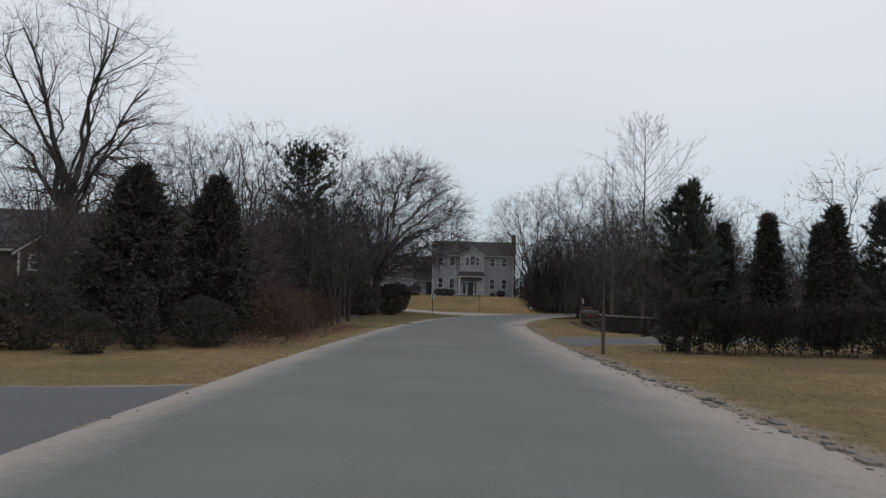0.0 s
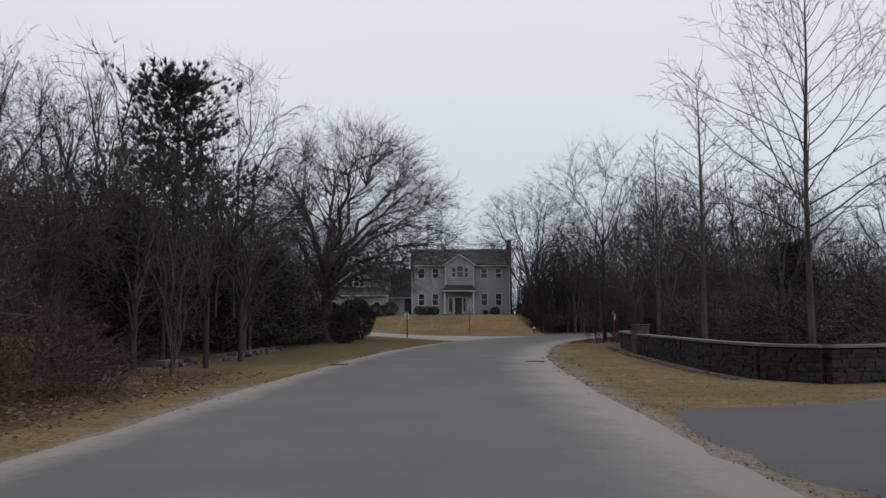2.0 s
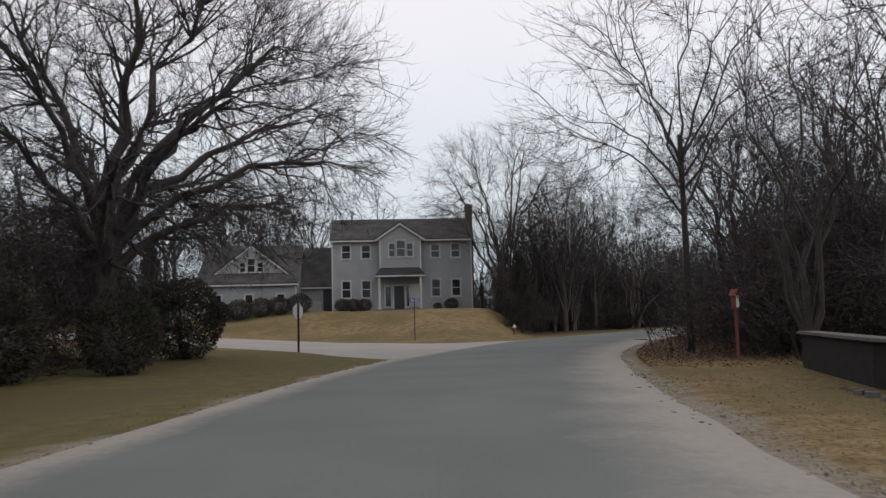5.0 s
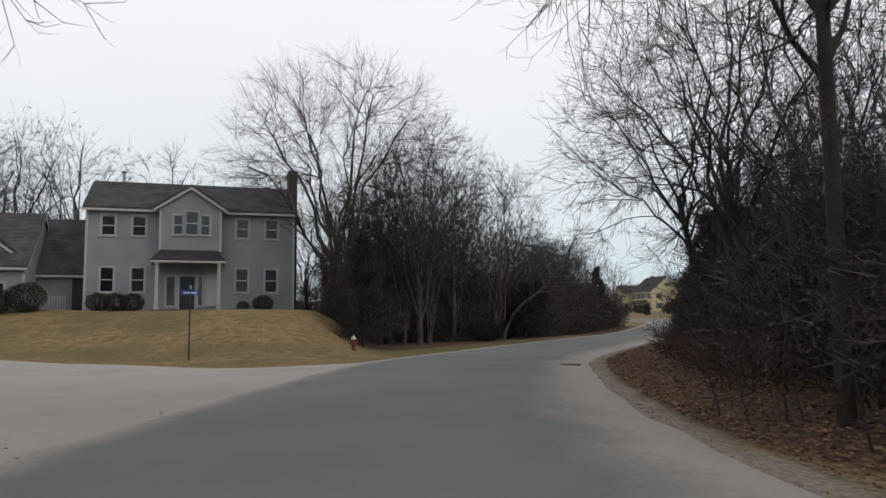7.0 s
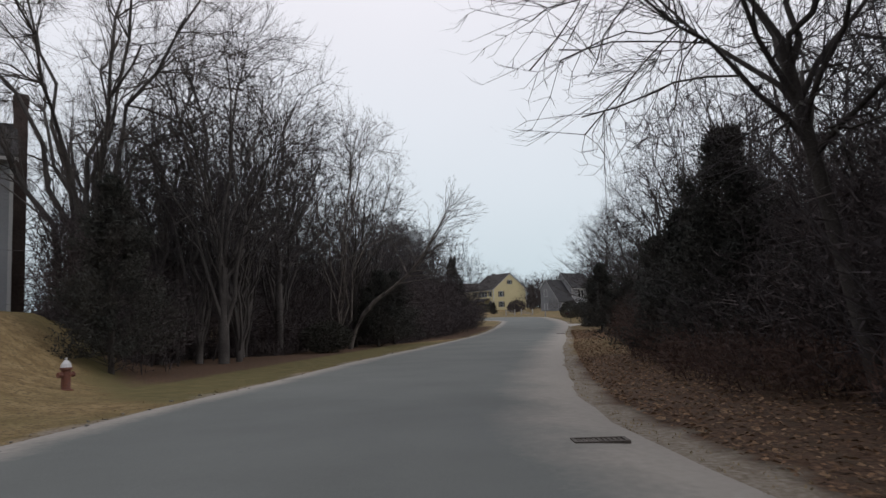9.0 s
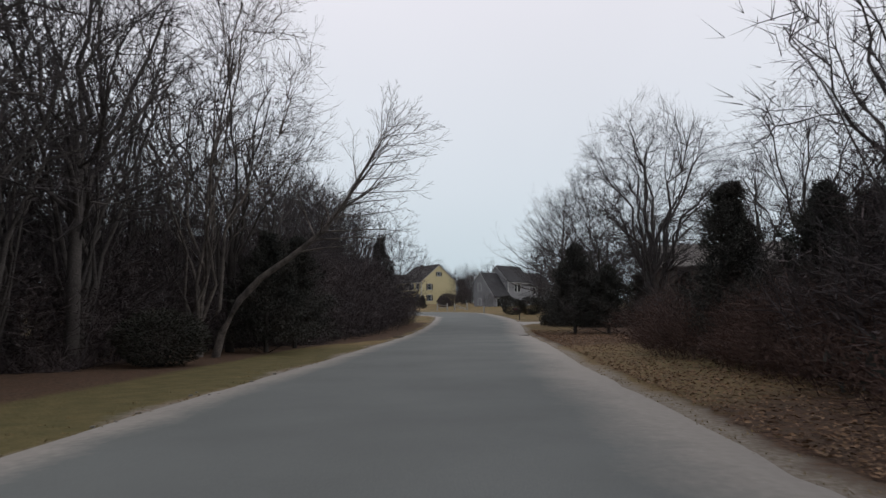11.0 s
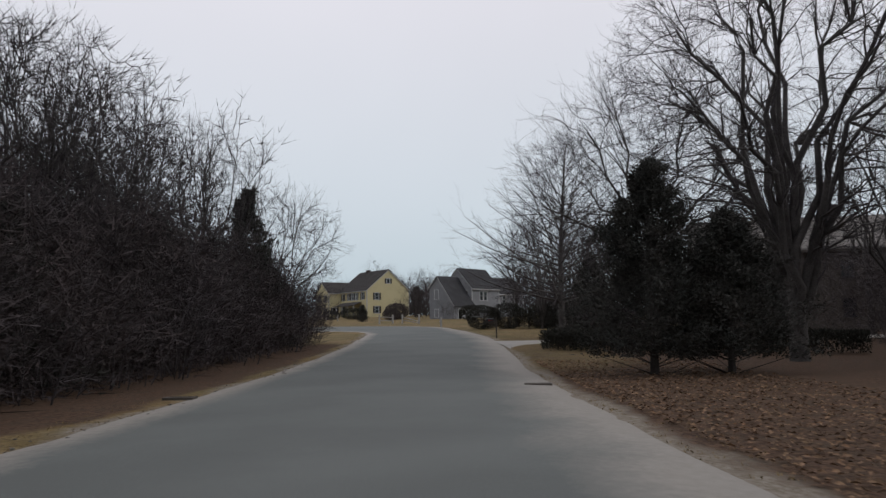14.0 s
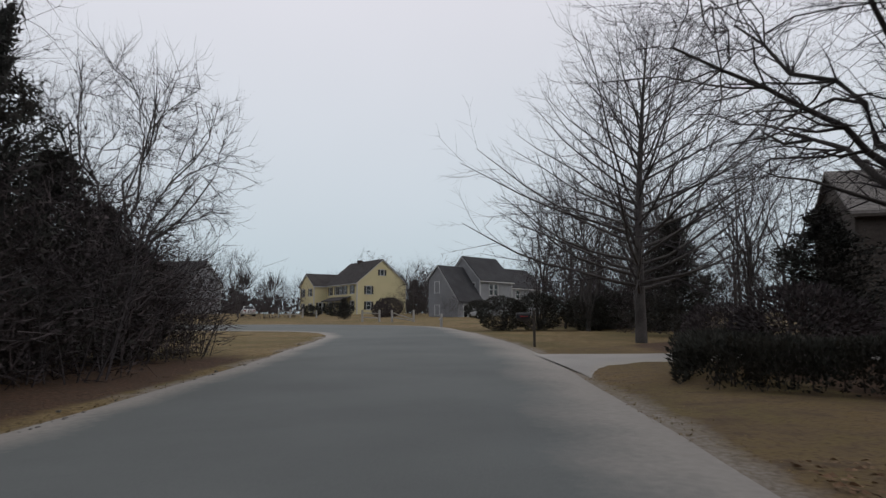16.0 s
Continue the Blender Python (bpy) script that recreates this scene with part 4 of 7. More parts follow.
def dome_tree(seed, h, radius, r0, fork=(0.18, 0.34), low=0.25, centre=0.58, limbs=11, branches=90, ends=700, rmin=0.0045, lean=(0.0, 0.0), offset=(0.0, 0.0), fine=6, upright=0.45, deep=1.3, thin=False):
    """Meshes of a bare tree's trunk and crown: limbs fork out of the bole and divide until their twigs fill a domed crown."""
    rng = random.Random(seed)
    trunk, crown = Mesh(), Mesh()
    zc, zl = h * centre, h * low

    def target(d, q):
        up = h - zc if d[2] > 0 else zc - zl
        lump = 1 + 0.13 * noise.noise((d[0] * 2 + seed, d[1] * 2, d[2] * 2)) + 0.07 * noise.noise((d[0] * 5 + seed, d[1] * 5, d[2] * 5))
        return (offset[0] + d[0] * radius * q * lump, offset[1] + d[1] * radius * q * lump, zc + d[2] * up * q * lump)

    top = h * fork[1]
    tp = [(lean[0] * t * top + 0.05 * r0 * math.sin(9 * t), lean[1] * t * top, -0.15 + (top + 0.15) * t) for t in (0, 0.06, 0.3, 0.6, 1.0)]
    trunk.tube(tp, [r0 * 1.35, r0 * 1.1, r0, r0 * 0.92, r0 * 0.8], 10, cap=False)
    lines = []
    for i in range(limbs):
        z = 1 - deep * (i + 0.5) / limbs
        az = i * 2.4 + rng.uniform(-0.35, 0.35)
        s = math.sqrt(max(0.0, 1 - z * z))
        q = target((s * math.cos(az), s * math.sin(az), z), rng.uniform(0.62, 0.8))
        f = fork[0] / fork[1] + (1 - fork[0] / fork[1]) * (1 - i / limbs) * rng.uniform(0.8, 1.0)
        p = (tp[-1][0] * f, tp[-1][1] * f, top * min(1.0, f))
        d = math.dist(p, q)
        c = (p[0] + (q[0] - p[0]) * 0.3, p[1] + (q[1] - p[1]) * 0.3, p[2] + d * upright)
        lines.append(bend(trunk, rng, p, c, q, r0 * rng.uniform(0.42, 0.6), r0 * 0.13, 7, 6, 0.035))

    def grow(lines, count, reach, mesh, ratio, r1, n, k, lo, lift):
        P = np.array([pt for pts, _ in lines for pt in pts[lo:]])
        ref = [(a, b) for a, (pts, _) in enumerate(lines) for b in range(lo, len(pts))]
        out = []
        for i in range(count):
            d = unit(rng.gauss(0, 1), rng.gauss(0, 1), rng.gauss(0.12, 1))
            q = target(d, reach[0] + (reach[1] - reach[0]) * math.sqrt(rng.random()))
            a, b = ref[int(np.argmin(((P - np.array(q)) ** 2).sum(1)))]
            b = max(1, b - rng.choice((0, 1, 1, 2)))
            p, r = lines[a][0][b], lines[a][1][b]
            ln = math.dist(p, q)
            c = (p[0] + (q[0] - p[0]) * 0.5 + rng.uniform(-0.08, 0.08) * ln, p[1] + (q[1] - p[1]) * 0.5 + rng.uniform(-0.08, 0.08) * ln, p[2] + (q[2] - p[2]) * 0.5 - lift * ln)
            if thin and n == 2:
                m = (p[0] * 0.25 + c[0] * 0.5 + q[0] * 0.25, p[1] * 0.25 + c[1] * 0.5 + q[1] * 0.25, p[2] * 0.25 + c[2] * 0.5 + q[2] * 0.25)
                strip(mesh, rng, (p, m, q), min(rmin * 1.7, max(rmin * 1.3, r * ratio)))
                out.append(((p, m, q), None))
                continue
            out.append(bend(mesh, rng, p, c, q, max(rmin * 1.6, r * ratio), r1, n, k, 0.05))
        return out

    b1 = grow(lines, branches, (0.45, 0.95), trunk, 0.55, 0.012, 4 if thin else 5, 3 if thin else 4, 2, -0.08)
    b2 = grow(lines + b1, ends, (0.35, 1.06), crown, 0.5, rmin, 2, 3, 2, -0.06)
    for pts, rads in b2:
        for i in range(fine):
            p = pts[rng.choice((1, 1, 2))]
            e = unit(pts[-1][0] - pts[0][0], pts[-1][1] - pts[0][1], pts[-1][2] - pts[0][2])
            e = aside(rng, e, rng.uniform(0.35, 0.9), rng.uniform(0, 6.28))
            ln = rng.uniform(0.3, 0.85) * (radius / 5.0) ** 0.5
            q = (p[0] + e[0] * ln, p[1] + e[1] * ln, p[2] + (e[2] + 0.25) * ln)
            if thin:
                sliver(crown, rng, p, q, rmin * 1.25)
            else:
                w = 0.12 * ln
                strip(crown, rng, (p, (p[0] + e[0] * ln * 0.5 + rng.uniform(-w, w), p[1] + e[1] * ln * 0.5 + rng.uniform(-w, w), p[2] + (e[2] * 0.5 - 0.02) * ln), q), rmin)
    return trunk, crown


def leader_tree(seed, h, r0, spread=1.0, n1=40, bole=0.3, counts=(6, 4), lean=(0.0, 0.0), rmin=0.0045, droop=0.0, thin=False):
    """Meshes of a bare tree with one straight stem and side branches that shorten upwards."""
    rng = random.Random(seed)
    trunk, crown = Mesh(), Mesh()
    line = limb(trunk, rng, (0, 0, -0.15), unit(lean[0], lean[1], 1), h, r0, 14, 9, 0.03, 0.03, 0.05)
    az = 0.0
    for i in range(n1):
        f = bole + (0.985 - bole) * (i + rng.random() * 0.6) / n1
        p, d, r = sample(line, min(f, 0.985))
        az += 2.4 + rng.uniform(-0.3, 0.3)
        g = (f - bole) / (1 - bole)
        ang = 1.2 + droop * (1 - g) - 0.6 * g
        ln = h * 0.4 * spread * (1.05 - g) ** 0.8 * (0.75 + 0.25 * min(1, g * 5)) * rng.uniform(0.8, 1.15)
        sub = limb(trunk, rng, p, aside(rng, d, ang, az), ln, max(rmin * 2, r * 0.4), 6, 4, 0.12, 0.06, 0.15)
        twigs(crown, rng, sub, ln * 0.42, counts, 0.18, 0.05, 0.65, rmin, thin)
    return trunk, crown


def tree_thing(name, label, category, trunk, crown, bark, twig, group=""):
    root = thing(name, label, category, group)
    part("trunk", trunk, bark, root, smooth=True)
    part("crown", crown, twig, root)
    return root


def spray(me, rng, p, out, size, width):
    """A small flat spray of foliage that points along out."""
    s = aside(rng, out, 1.57, rng.uniform(0, 6.28))
    a = tuple(p[c] - s[c] * width * 0.5 for c in range(3))
    b = tuple(p[c] + s[c] * width * 0.5 for c in range(3))
    t1 = tuple(p[c] + out[c] * size + s[c] * width * 0.18 for c in range(3))
    t2 = tuple(p[c] + out[c] * size * 0.9 - s[c] * width * 0.22 for c in range(3))
    n = len(me.v)
    me.v += [a, b, t1, t2]
    me.f.append((n, n + 1, n + 2, n + 3))


def needle(me, rng, p, out, size, width):
    """A narrow pointed spray of foliage."""
    s = aside(rng, out, 1.57, rng.uniform(0, 6.28))
    w = width * 0.5
    me.tri((p[0] - s[0] * w, p[1] - s[1] * w, p[2] - s[2] * w), (p[0] + s[0] * w, p[1] + s[1] * w, p[2] + s[2] * w), (p[0] + out[0] * size, p[1] + out[1] * size, p[2] + out[2] * size))


def conifer(seed, h, w, shape, n, leaf, label, name="conifer", category="tree", bark=None, size=0.2, branches=110, rough=0.2, rise=0.35, foot=0.02):
    """An evergreen: a trunk, many branches, and sprays of foliage clustered along them. shape: half width by height, 0 to 1."""
    rng = random.Random(seed)
    root = thing(name, label, category)
    trunk = Mesh().tube([(0, 0, -0.15), (0.02, 0, h * 0.3), (0, 0.03, h * 0.7), (0, 0, h * 0.97)], [w * 0.028, w * 0.024, w * 0.014, 0.01], 7)
    crown = Mesh()
    for i in range(branches):
        f = 0.03 + 0.95 * ((i + rng.random()) / branches) ** 0.92
        az = i * 2.4 + rng.uniform(-0.5, 0.5)
        r = shape(f) * w * 0.5 * rng.uniform(1 - rough, 1 + rough) * (1 + 1.6 * rough * noise.noise((math.cos(az) * 1.3 + seed, math.sin(az) * 1.3, f * 4.0)))
        tip = (math.cos(az) * r, math.sin(az) * r, f * h + r * rise)
        trunk.tube([(0, 0, f * h - 0.15 * r), tip], [0.018, 0.005], 3, cap=False)
        for j in range(n // branches):
            t = 0.25 + 0.78 * rng.random() ** 0.6
            g = 0.11 + 0.08 * r
            p = (tip[0] * t + rng.gauss(0, g * 0.7), tip[1] * t + rng.gauss(0, g * 0.7), f * h - 0.15 * r + (tip[2] - f * h + 0.15 * r) * t + rng.gauss(0, g * 0.6))
            if p[2] < foot:
                continue
            out = unit(math.cos(az) * 0.7 + rng.uniform(-1, 1), math.sin(az) * 0.7 + rng.uniform(-1, 1), rng.uniform(-0.4, 1.4))
            k = size * rng.uniform(0.6, 1.4)
            needle(crown, rng, p, out, k * 1.3, k * 0.5)
    part("trunk", trunk, bark or BARK_DARK, root)
    part("crown", crown, leaf, root)
    return root


def pine_tree(seed, h, w, label, open_top=0.0, first=0.08, tufts=11):
    """A pine: whorls of upcurved branches that carry tufts of long needles."""
    rng = random.Random(seed)
    root = thing("pine_tree", label, "tree")
    trunk, crown = Mesh(), Mesh()
    line = limb(trunk, rng, (0, 0, -0.15), (0, 0, 1), h * 0.98, w * 0.02 + 0.04, 10, 8, 0.02, 0.02, 0.1)
    n = int(h * 11)
    for i in range(n):
        f = first + (0.99 - first) * (i / n)
        p, d, r = sample(line, f)
        az = i * 2.4 + rng.uniform(-0.4, 0.4)
        prof = (1.0 - f) ** (0.6 - 0.25 * open_top) * (1.0 if f > 0.18 else 0.8) * (1 + open_top * 0.3 * math.sin(f * 17)) * (1 + 0.25 * noise.noise((math.cos(az) * 1.5, math.sin(az) * 1.5, f * 9.0 + seed)))
        ln = max(0.3, w * 0.55 * prof * rng.uniform(0.6, 1.0 + 0.2 * open_top))
        way = aside(rng, (0, 0, 1), 1.45 - (0.7 - 0.2 * open_top) * f, az)
        sub = limb(trunk, rng, p, way, ln, 0.012 + 0.02 * (1 - f), 4, 3, 0.1, 0.09 - 0.05 * open_top, 0.4)
        for j in range(tufts):
            q, e, _ = sample(sub, min(0.999, 0.25 + 0.75 * (j + rng.random()) / tufts))
            q = tuple(c + rng.uniform(-0.2, 0.2) for c in q)
            for k in range(14):
                o = unit(e[0] + rng.uniform(-0.8, 0.8), e[1] + rng.uniform(-0.8, 0.8), e[2] + rng.uniform(-0.3, 1.1))
                needle(crown, rng, q, o, rng.uniform(0.18, 0.34), 0.05)
    part("trunk", trunk, BARK_DARK, root)
    part("crown", crown, PINE, root)
    return root


def evergreen_bush(seed, w, h, label, leaf, n=1500, size=0.13, category="shrub", name="bush"):
    rng = random.Random(seed)
    root = thing(name, label, category)
    stems, crown = Mesh(), Mesh()
    for i in range(14):
        a, q = rng.uniform(0, 6.28), rng.uniform(0.2, 0.75) * w * 0.5
        stems.tube([(0.08 * math.cos(a), 0.08 * math.sin(a), -0.1), (q * 0.5 * math.cos(a), q * 0.5 * math.sin(a), h * 0.4), (q * math.cos(a), q * math.sin(a), h * 0.8)], [0.03, 0.02, 0.008], 4)
    for i in range(n):
        x, y, z = (rng.gauss(0, 1) for _ in range(3))
        d = unit(x, y, z)
        bump = 1 + 0.16 * noise.noise((d[0] * 2.2 + seed, d[1] * 2.2, d[2] * 2.2)) + 0.08 * noise.noise((d[0] * 6 + seed, d[1] * 6, d[2] * 6))
        q = bump * (1 - 0.5 * rng.random() ** 2.5)
        zz = h * 0.5 + d[2] * h * 0.5 * q
        if zz < 0.02:
            continue
        p = (d[0] * w * 0.5 * q, d[1] * w * 0.5 * q, zz)
        needle(crown, rng, p, unit(d[0] + rng.uniform(-0.7, 0.7), d[1] + rng.uniform(-0.7, 0.7), d[2] + rng.uniform(-0.3, 0.9)), size * rng.uniform(0.6, 1.4), size * 0.55)
    part("inner_wood", stems, BARK_DARK, root)
    part("foliage", crown, leaf, root)
    return root


def thicket(seed, w, h, twig, leaf, leaves=1800, stems=12, counts=(6, 4), thick=1.0):
    """A bare, tangled shrub of many stems with withered leaves and fine dead twigs in it."""
    rng = random.Random(seed)
    root = thing("brush_shrub", "dense tangled brush shrub at the wood's edge", "shrub", "brush along the woods")
    me, lv = Mesh(), Mesh()
    for i in range(stems):
        az, q = rng.uniform(0, 6.28), rng.uniform(0, 0.35) * w
        a = rng.uniform(0.05, 0.5)
        ln = h * rng.uniform(0.75, 1.25)
        line = limb(me, rng, (q * math.cos(az), q * math.sin(az), -0.1), unit(math.cos(az) * a, math.sin(az) * a, 1), ln, rng.uniform(0.014, 0.03) * thick, 5, 3, 0.16, 0.0, 0.2)
        twigs(me, rng, line, ln * 0.42, counts, 0.3, 0.04, 0.7, 0.007 * thick, True)
    for i in range(leaves):
        d = unit(rng.gauss(0, 1), rng.gauss(0, 1), rng.gauss(0, 1))
        q = rng.random() ** 0.4 * (1 + 0.22 * noise.noise((d[0] * 2.5 + seed, d[1] * 2.5, d[2] * 2.5)))
        z = h * 0.44 + d[2] * q * h * 0.48
        if z < 0.02:
            continue
        x, y = d[0] * q * w * 0.54, d[1] * q * w * 0.54
        o = unit(rng.uniform(-1, 1) + d[0], rng.uniform(-1, 1) + d[1], rng.uniform(-0.4, 1.6))
        s = aside(rng, o, 1.57, rng.uniform(0, 6.28))
        if i % 4:
            ln, wd = rng.uniform(0.3, 0.9), rng.uniform(0.009, 0.02) * thick
        else:
            ln, wd = rng.uniform(0.06, 0.14), rng.uniform(0.03, 0.06)
        lv.tri((x - s[0] * wd, y - s[1] * wd, z - s[2] * wd), (x + s[0] * wd, y + s[1] * wd, z + s[2] * wd), (x + o[0] * ln, y + o[1] * ln, z + o[2] * ln))
    part("bare_wood", me, twig, root)
    part("withered_foliage", lv, leaf, root)
    return root


def put(ob, x, y, turn=0.0, size=1.0, sz=None, dz=0.0):
    """Stands a thing made at the origin on the ground at x, y."""
    ob.matrix_basis = pose(x, y, ground_z(x, y) + dz, 0, 0, turn) @ Matrix.Diagonal((size, size, sz or size, 1))
    return ob


def again(ob, x, y, turn, size=1.0, sz=None, dz=0.0, label=""):
    """A further copy of a thing at x, y."""
    c = copy_thing(ob, pose(x, y, 0))
    put(c, x, y, turn, size, sz, dz)
    if label:
        tagged(c, label)
    return c

# ---- planting ----
rnd = random.Random(11)


def beside(line, t, off):
    """A point off metres to the right (minus: left) of a smooth line, t from 0 to 1."""
    q = t * (len(line) - 1)
    i = min(int(q), len(line) - 2)
    a, b = line[i], line[i + 1]
    f = q - i
    dx, dy = b[0] - a[0], b[1] - a[1]
    s = math.hypot(dx, dy)
    return a[0] + dx * f + dy / s * off, a[1] + dy * f - dx / s * off


def part_of(line, y0, y1):
    pts = [p for p in catmull(line, 6)]
    out = [p for p in pts if y0 <= p[1] <= y1]
    return out


cone = lambda f: (0.55 + 0.45 * min(1.0, f / 0.12)) * (1 - f) ** 0.72 + 0.03
flame = lambda f: (0.75 + 0.25 * min(1.0, f / 0.3)) * (1 - f ** 1.7) ** 0.9 + 0.01
egg = lambda f: (0.75 + 0.25 * min(1.0, f / 0.2)) * (1 - f ** 1.5) ** 0.95 + 0.02
ragged = lambda f: (0.7 + 0.3 * min(1.0, f / 0.1)) * (1 - f) ** 0.8 * (0.86 + 0.14 * math.sin(f * 21)) + 0.05

# single trees along the way
def bare(label, meshes, bark, twig, x, y, turn=0.0):
    return put(tree_thing("bare_tree", label, "tree", *meshes, bark, twig), x, y, turn)


bare("tall bare spreading oak behind shrubs", dome_tree(3, 20.5, 7.4, 0.36, (0.25, 0.36), 0.3, 0.6, 12, 130, 1100), BARK_DARK, TWIG, -23.2, 45.6, 40)
bare("large bare oak with a wide domed crown at the street corner", dome_tree(8, 15.9, 7.9, 0.42, (0.16, 0.32), 0.14, 0.5, 18, 240, 3600, 0.006, offset=(1.9, 0.7), deep=1.7, fine=8), BARK, TWIG, -6.6, 73.2)
bare("bare oak with limbs that reach toward the road", dome_tree(9, 14.2, 5.8, 0.2, (0.2, 0.36), 0.3, 0.6, 11, 120, 1100, offset=(0.8, -0.3), upright=0.4), BARK_DARK, TWIG, -8.9, 56.4, 200)
bare("slender bare tree with a pale trunk behind a stone wall", leader_tree(21, 10.8, 0.09, 1.25, 44, 0.3, (6, 5), rmin=0.006), BARK, TWIG, 9.95, 37.65)
bare("bare pin oak with spreading side branches on a lawn", leader_tree(33, 13.2, 0.25, 1.75, 84, 0.16, (8, 6), droop=0.25), BARK, TWIG, 75.0, 149.8)
bare("spreading bare oak with low heavy limbs behind a hedge", dome_tree(40, 13.4, 7.2, 0.21, (0.2, 0.34), 0.24, 0.5, 13, 170, 1700, offset=(-0.6, 0.6), upright=0.35, deep=1.55), BARK_DARK, TWIG, 66.3, 136.6, 120)
bare("large bare many-stemmed tree with an upright domed crown", dome_tree(52, 16.8, 6.5, 0.30, (0.03, 0.16), 0.2, 0.55, 18, 240, 2500, upright=0.68), BARK, TWIG, 62.3, 128.0, 30)
bare("crooked bare tree with twisted limbs", dome_tree(57, 12.6, 5.2, 0.22, (0.3, 0.42), 0.38, 0.65, 10, 100, 800, upright=0.2), BARK_DARK, TWIG, 65.5, 121.5, 60)
bare("crooked bare tree rising behind cedars and brush", dome_tree(58, 11.0, 3.6, 0.15, (0.25, 0.4), 0.36, 0.62, 9, 80, 620, upright=0.25), BARK_DARK, TWIG, 47.8, 109.2, 10)
bare("tall bare maple with several trunks beside the grey house", dome_tree(61, 16.8, 7.6, 0.27, (0.03, 0.12), 0.34, 0.58, 12, 170, 2000, upright=0.62), BARK, TWIG_PALE, 12.65, 110.0)
bare("tall bare tree with ascending limbs among the brush", dome_tree(62, 15.0, 5.0, 0.2, (0.05, 0.25), 0.3, 0.6, 12, 130, 1300, upright=0.6), BARK, TWIG, 17.6, 109.4)
bare("clump of tall upright birch stems at the wood's edge", dome_tree(67, 14.5, 4.4, 0.15, (0.02, 0.07), 0.3, 0.6, 8, 110, 1100, upright=0.55), BARK_BIRCH, TWIG_PALE, 26.5, 119.1)


def leaning_birch():
    """A birch trunk that leaves its clump low, bows out over the road and fans into ascending branches."""
    rng = random.Random(66)
    trunk, crown = Mesh(), Mesh()
    way = (0.77, -0.637)
    steps = [(0.0, -0.15), (0.2, 0.8), (0.7, 1.9), (1.5, 2.65), (2.6, 3.4), (3.6, 4.2), (4.4, 5.2), (5.0, 6.3), (5.5, 7.1), (5.9, 7.9)]
    rads = [0.15, 0.135, 0.12, 0.108, 0.095, 0.082, 0.066, 0.046, 0.028, 0.012]
    pts = [(way[0] * q + 0.05 * math.sin(7 * z), way[1] * q + 0.05 * math.cos(5 * z), z) for q, z in steps]
    trunk.tube(pts, rads, 9)
    line = [(p, unit(*(b - a for a, b in zip(pts[max(0, i - 1)], pts[min(len(pts) - 1, i + 1)]))), r) for i, (p, r) in enumerate(zip(pts, rads))]
    for i in range(34):
        f = 0.46 + 0.53 * (i + rng.random() * 0.7) / 34
        p, d, r = sample(line, min(f, 0.985))
        g = (f - 0.46) / 0.54
        out = rng.uniform(0.1, 1.1) * (1 if i % 4 else -0.5)
        out = 1.3 if i % 3 == 0 else out
        e = unit(way[0] * out + rng.uniform(-0.55, 0.55), way[1] * out + rng.uniform(-0.55, 0.55), 0.05 if i % 3 == 0 else 0.1 + 0.5 * rng.random() + 0.6 * g)
        ln = (3.6 - 2.0 * g) * rng.uniform(0.7, 1.1)
        sub = limb(trunk, rng, p, e, ln, max(0.014, r * 0.42), 6, 5, 0.13, 0.03, 0.15)
        twigs(crown, rng, sub, ln * 0.42, (7, 5), 0.15, 0.03, 0.6, 0.0055)
    return trunk, crown


bare("pale birch leaning out over the road", leaning_birch(), BARK_BIRCH, TWIG_PALE, 26.9, 118.5)
bare("big dark oak with limbs reaching over the road", dome_tree(70, 14.5, 6.2, 0.11, (0.3, 0.52), 0.3, 0.6, 11, 110, 900), BARK_DARK, TWIG, 12.9, 72.6, 250)
bare("dark leaning tree whose limbs hang over the road", dome_tree(71, 12.0, 4.9, 0.12, (0.3, 0.46), 0.24, 0.58, 11, 110, 950, lean=(-0.15, 0.12), offset=(-0.7, 0.6), upright=0.3), BARK_DARK, TWIG, 21.2, 85.9, 0)
bare("tall dark tree standing in the brush inside the bend", dome_tree(75, 14.0, 4.8, 0.16, (0.2, 0.4), 0.3, 0.6, 11, 120, 1100), BARK_DARK, TWIG, 20.0, 83.6, 40)
bare("tall bare tree with a tangled crown behind the hedgerow", dome_tree(73, 11.6, 3.4, 0.16, (0.04, 0.2), 0.3, 0.6, 10, 70, 620, upright=0.6), BARK, TWIG, 50.3, 150.6, 0)
bare("bare fan-shaped tree with many upright stems at a thicket", dome_tree(74, 8.8, 3.3, 0.13, (0.03, 0.16), 0.3, 0.6, 12, 80, 700, offset=(0.5, 0.3), upright=0.45), BARK, TWIG, 55.2, 152.0, 0)

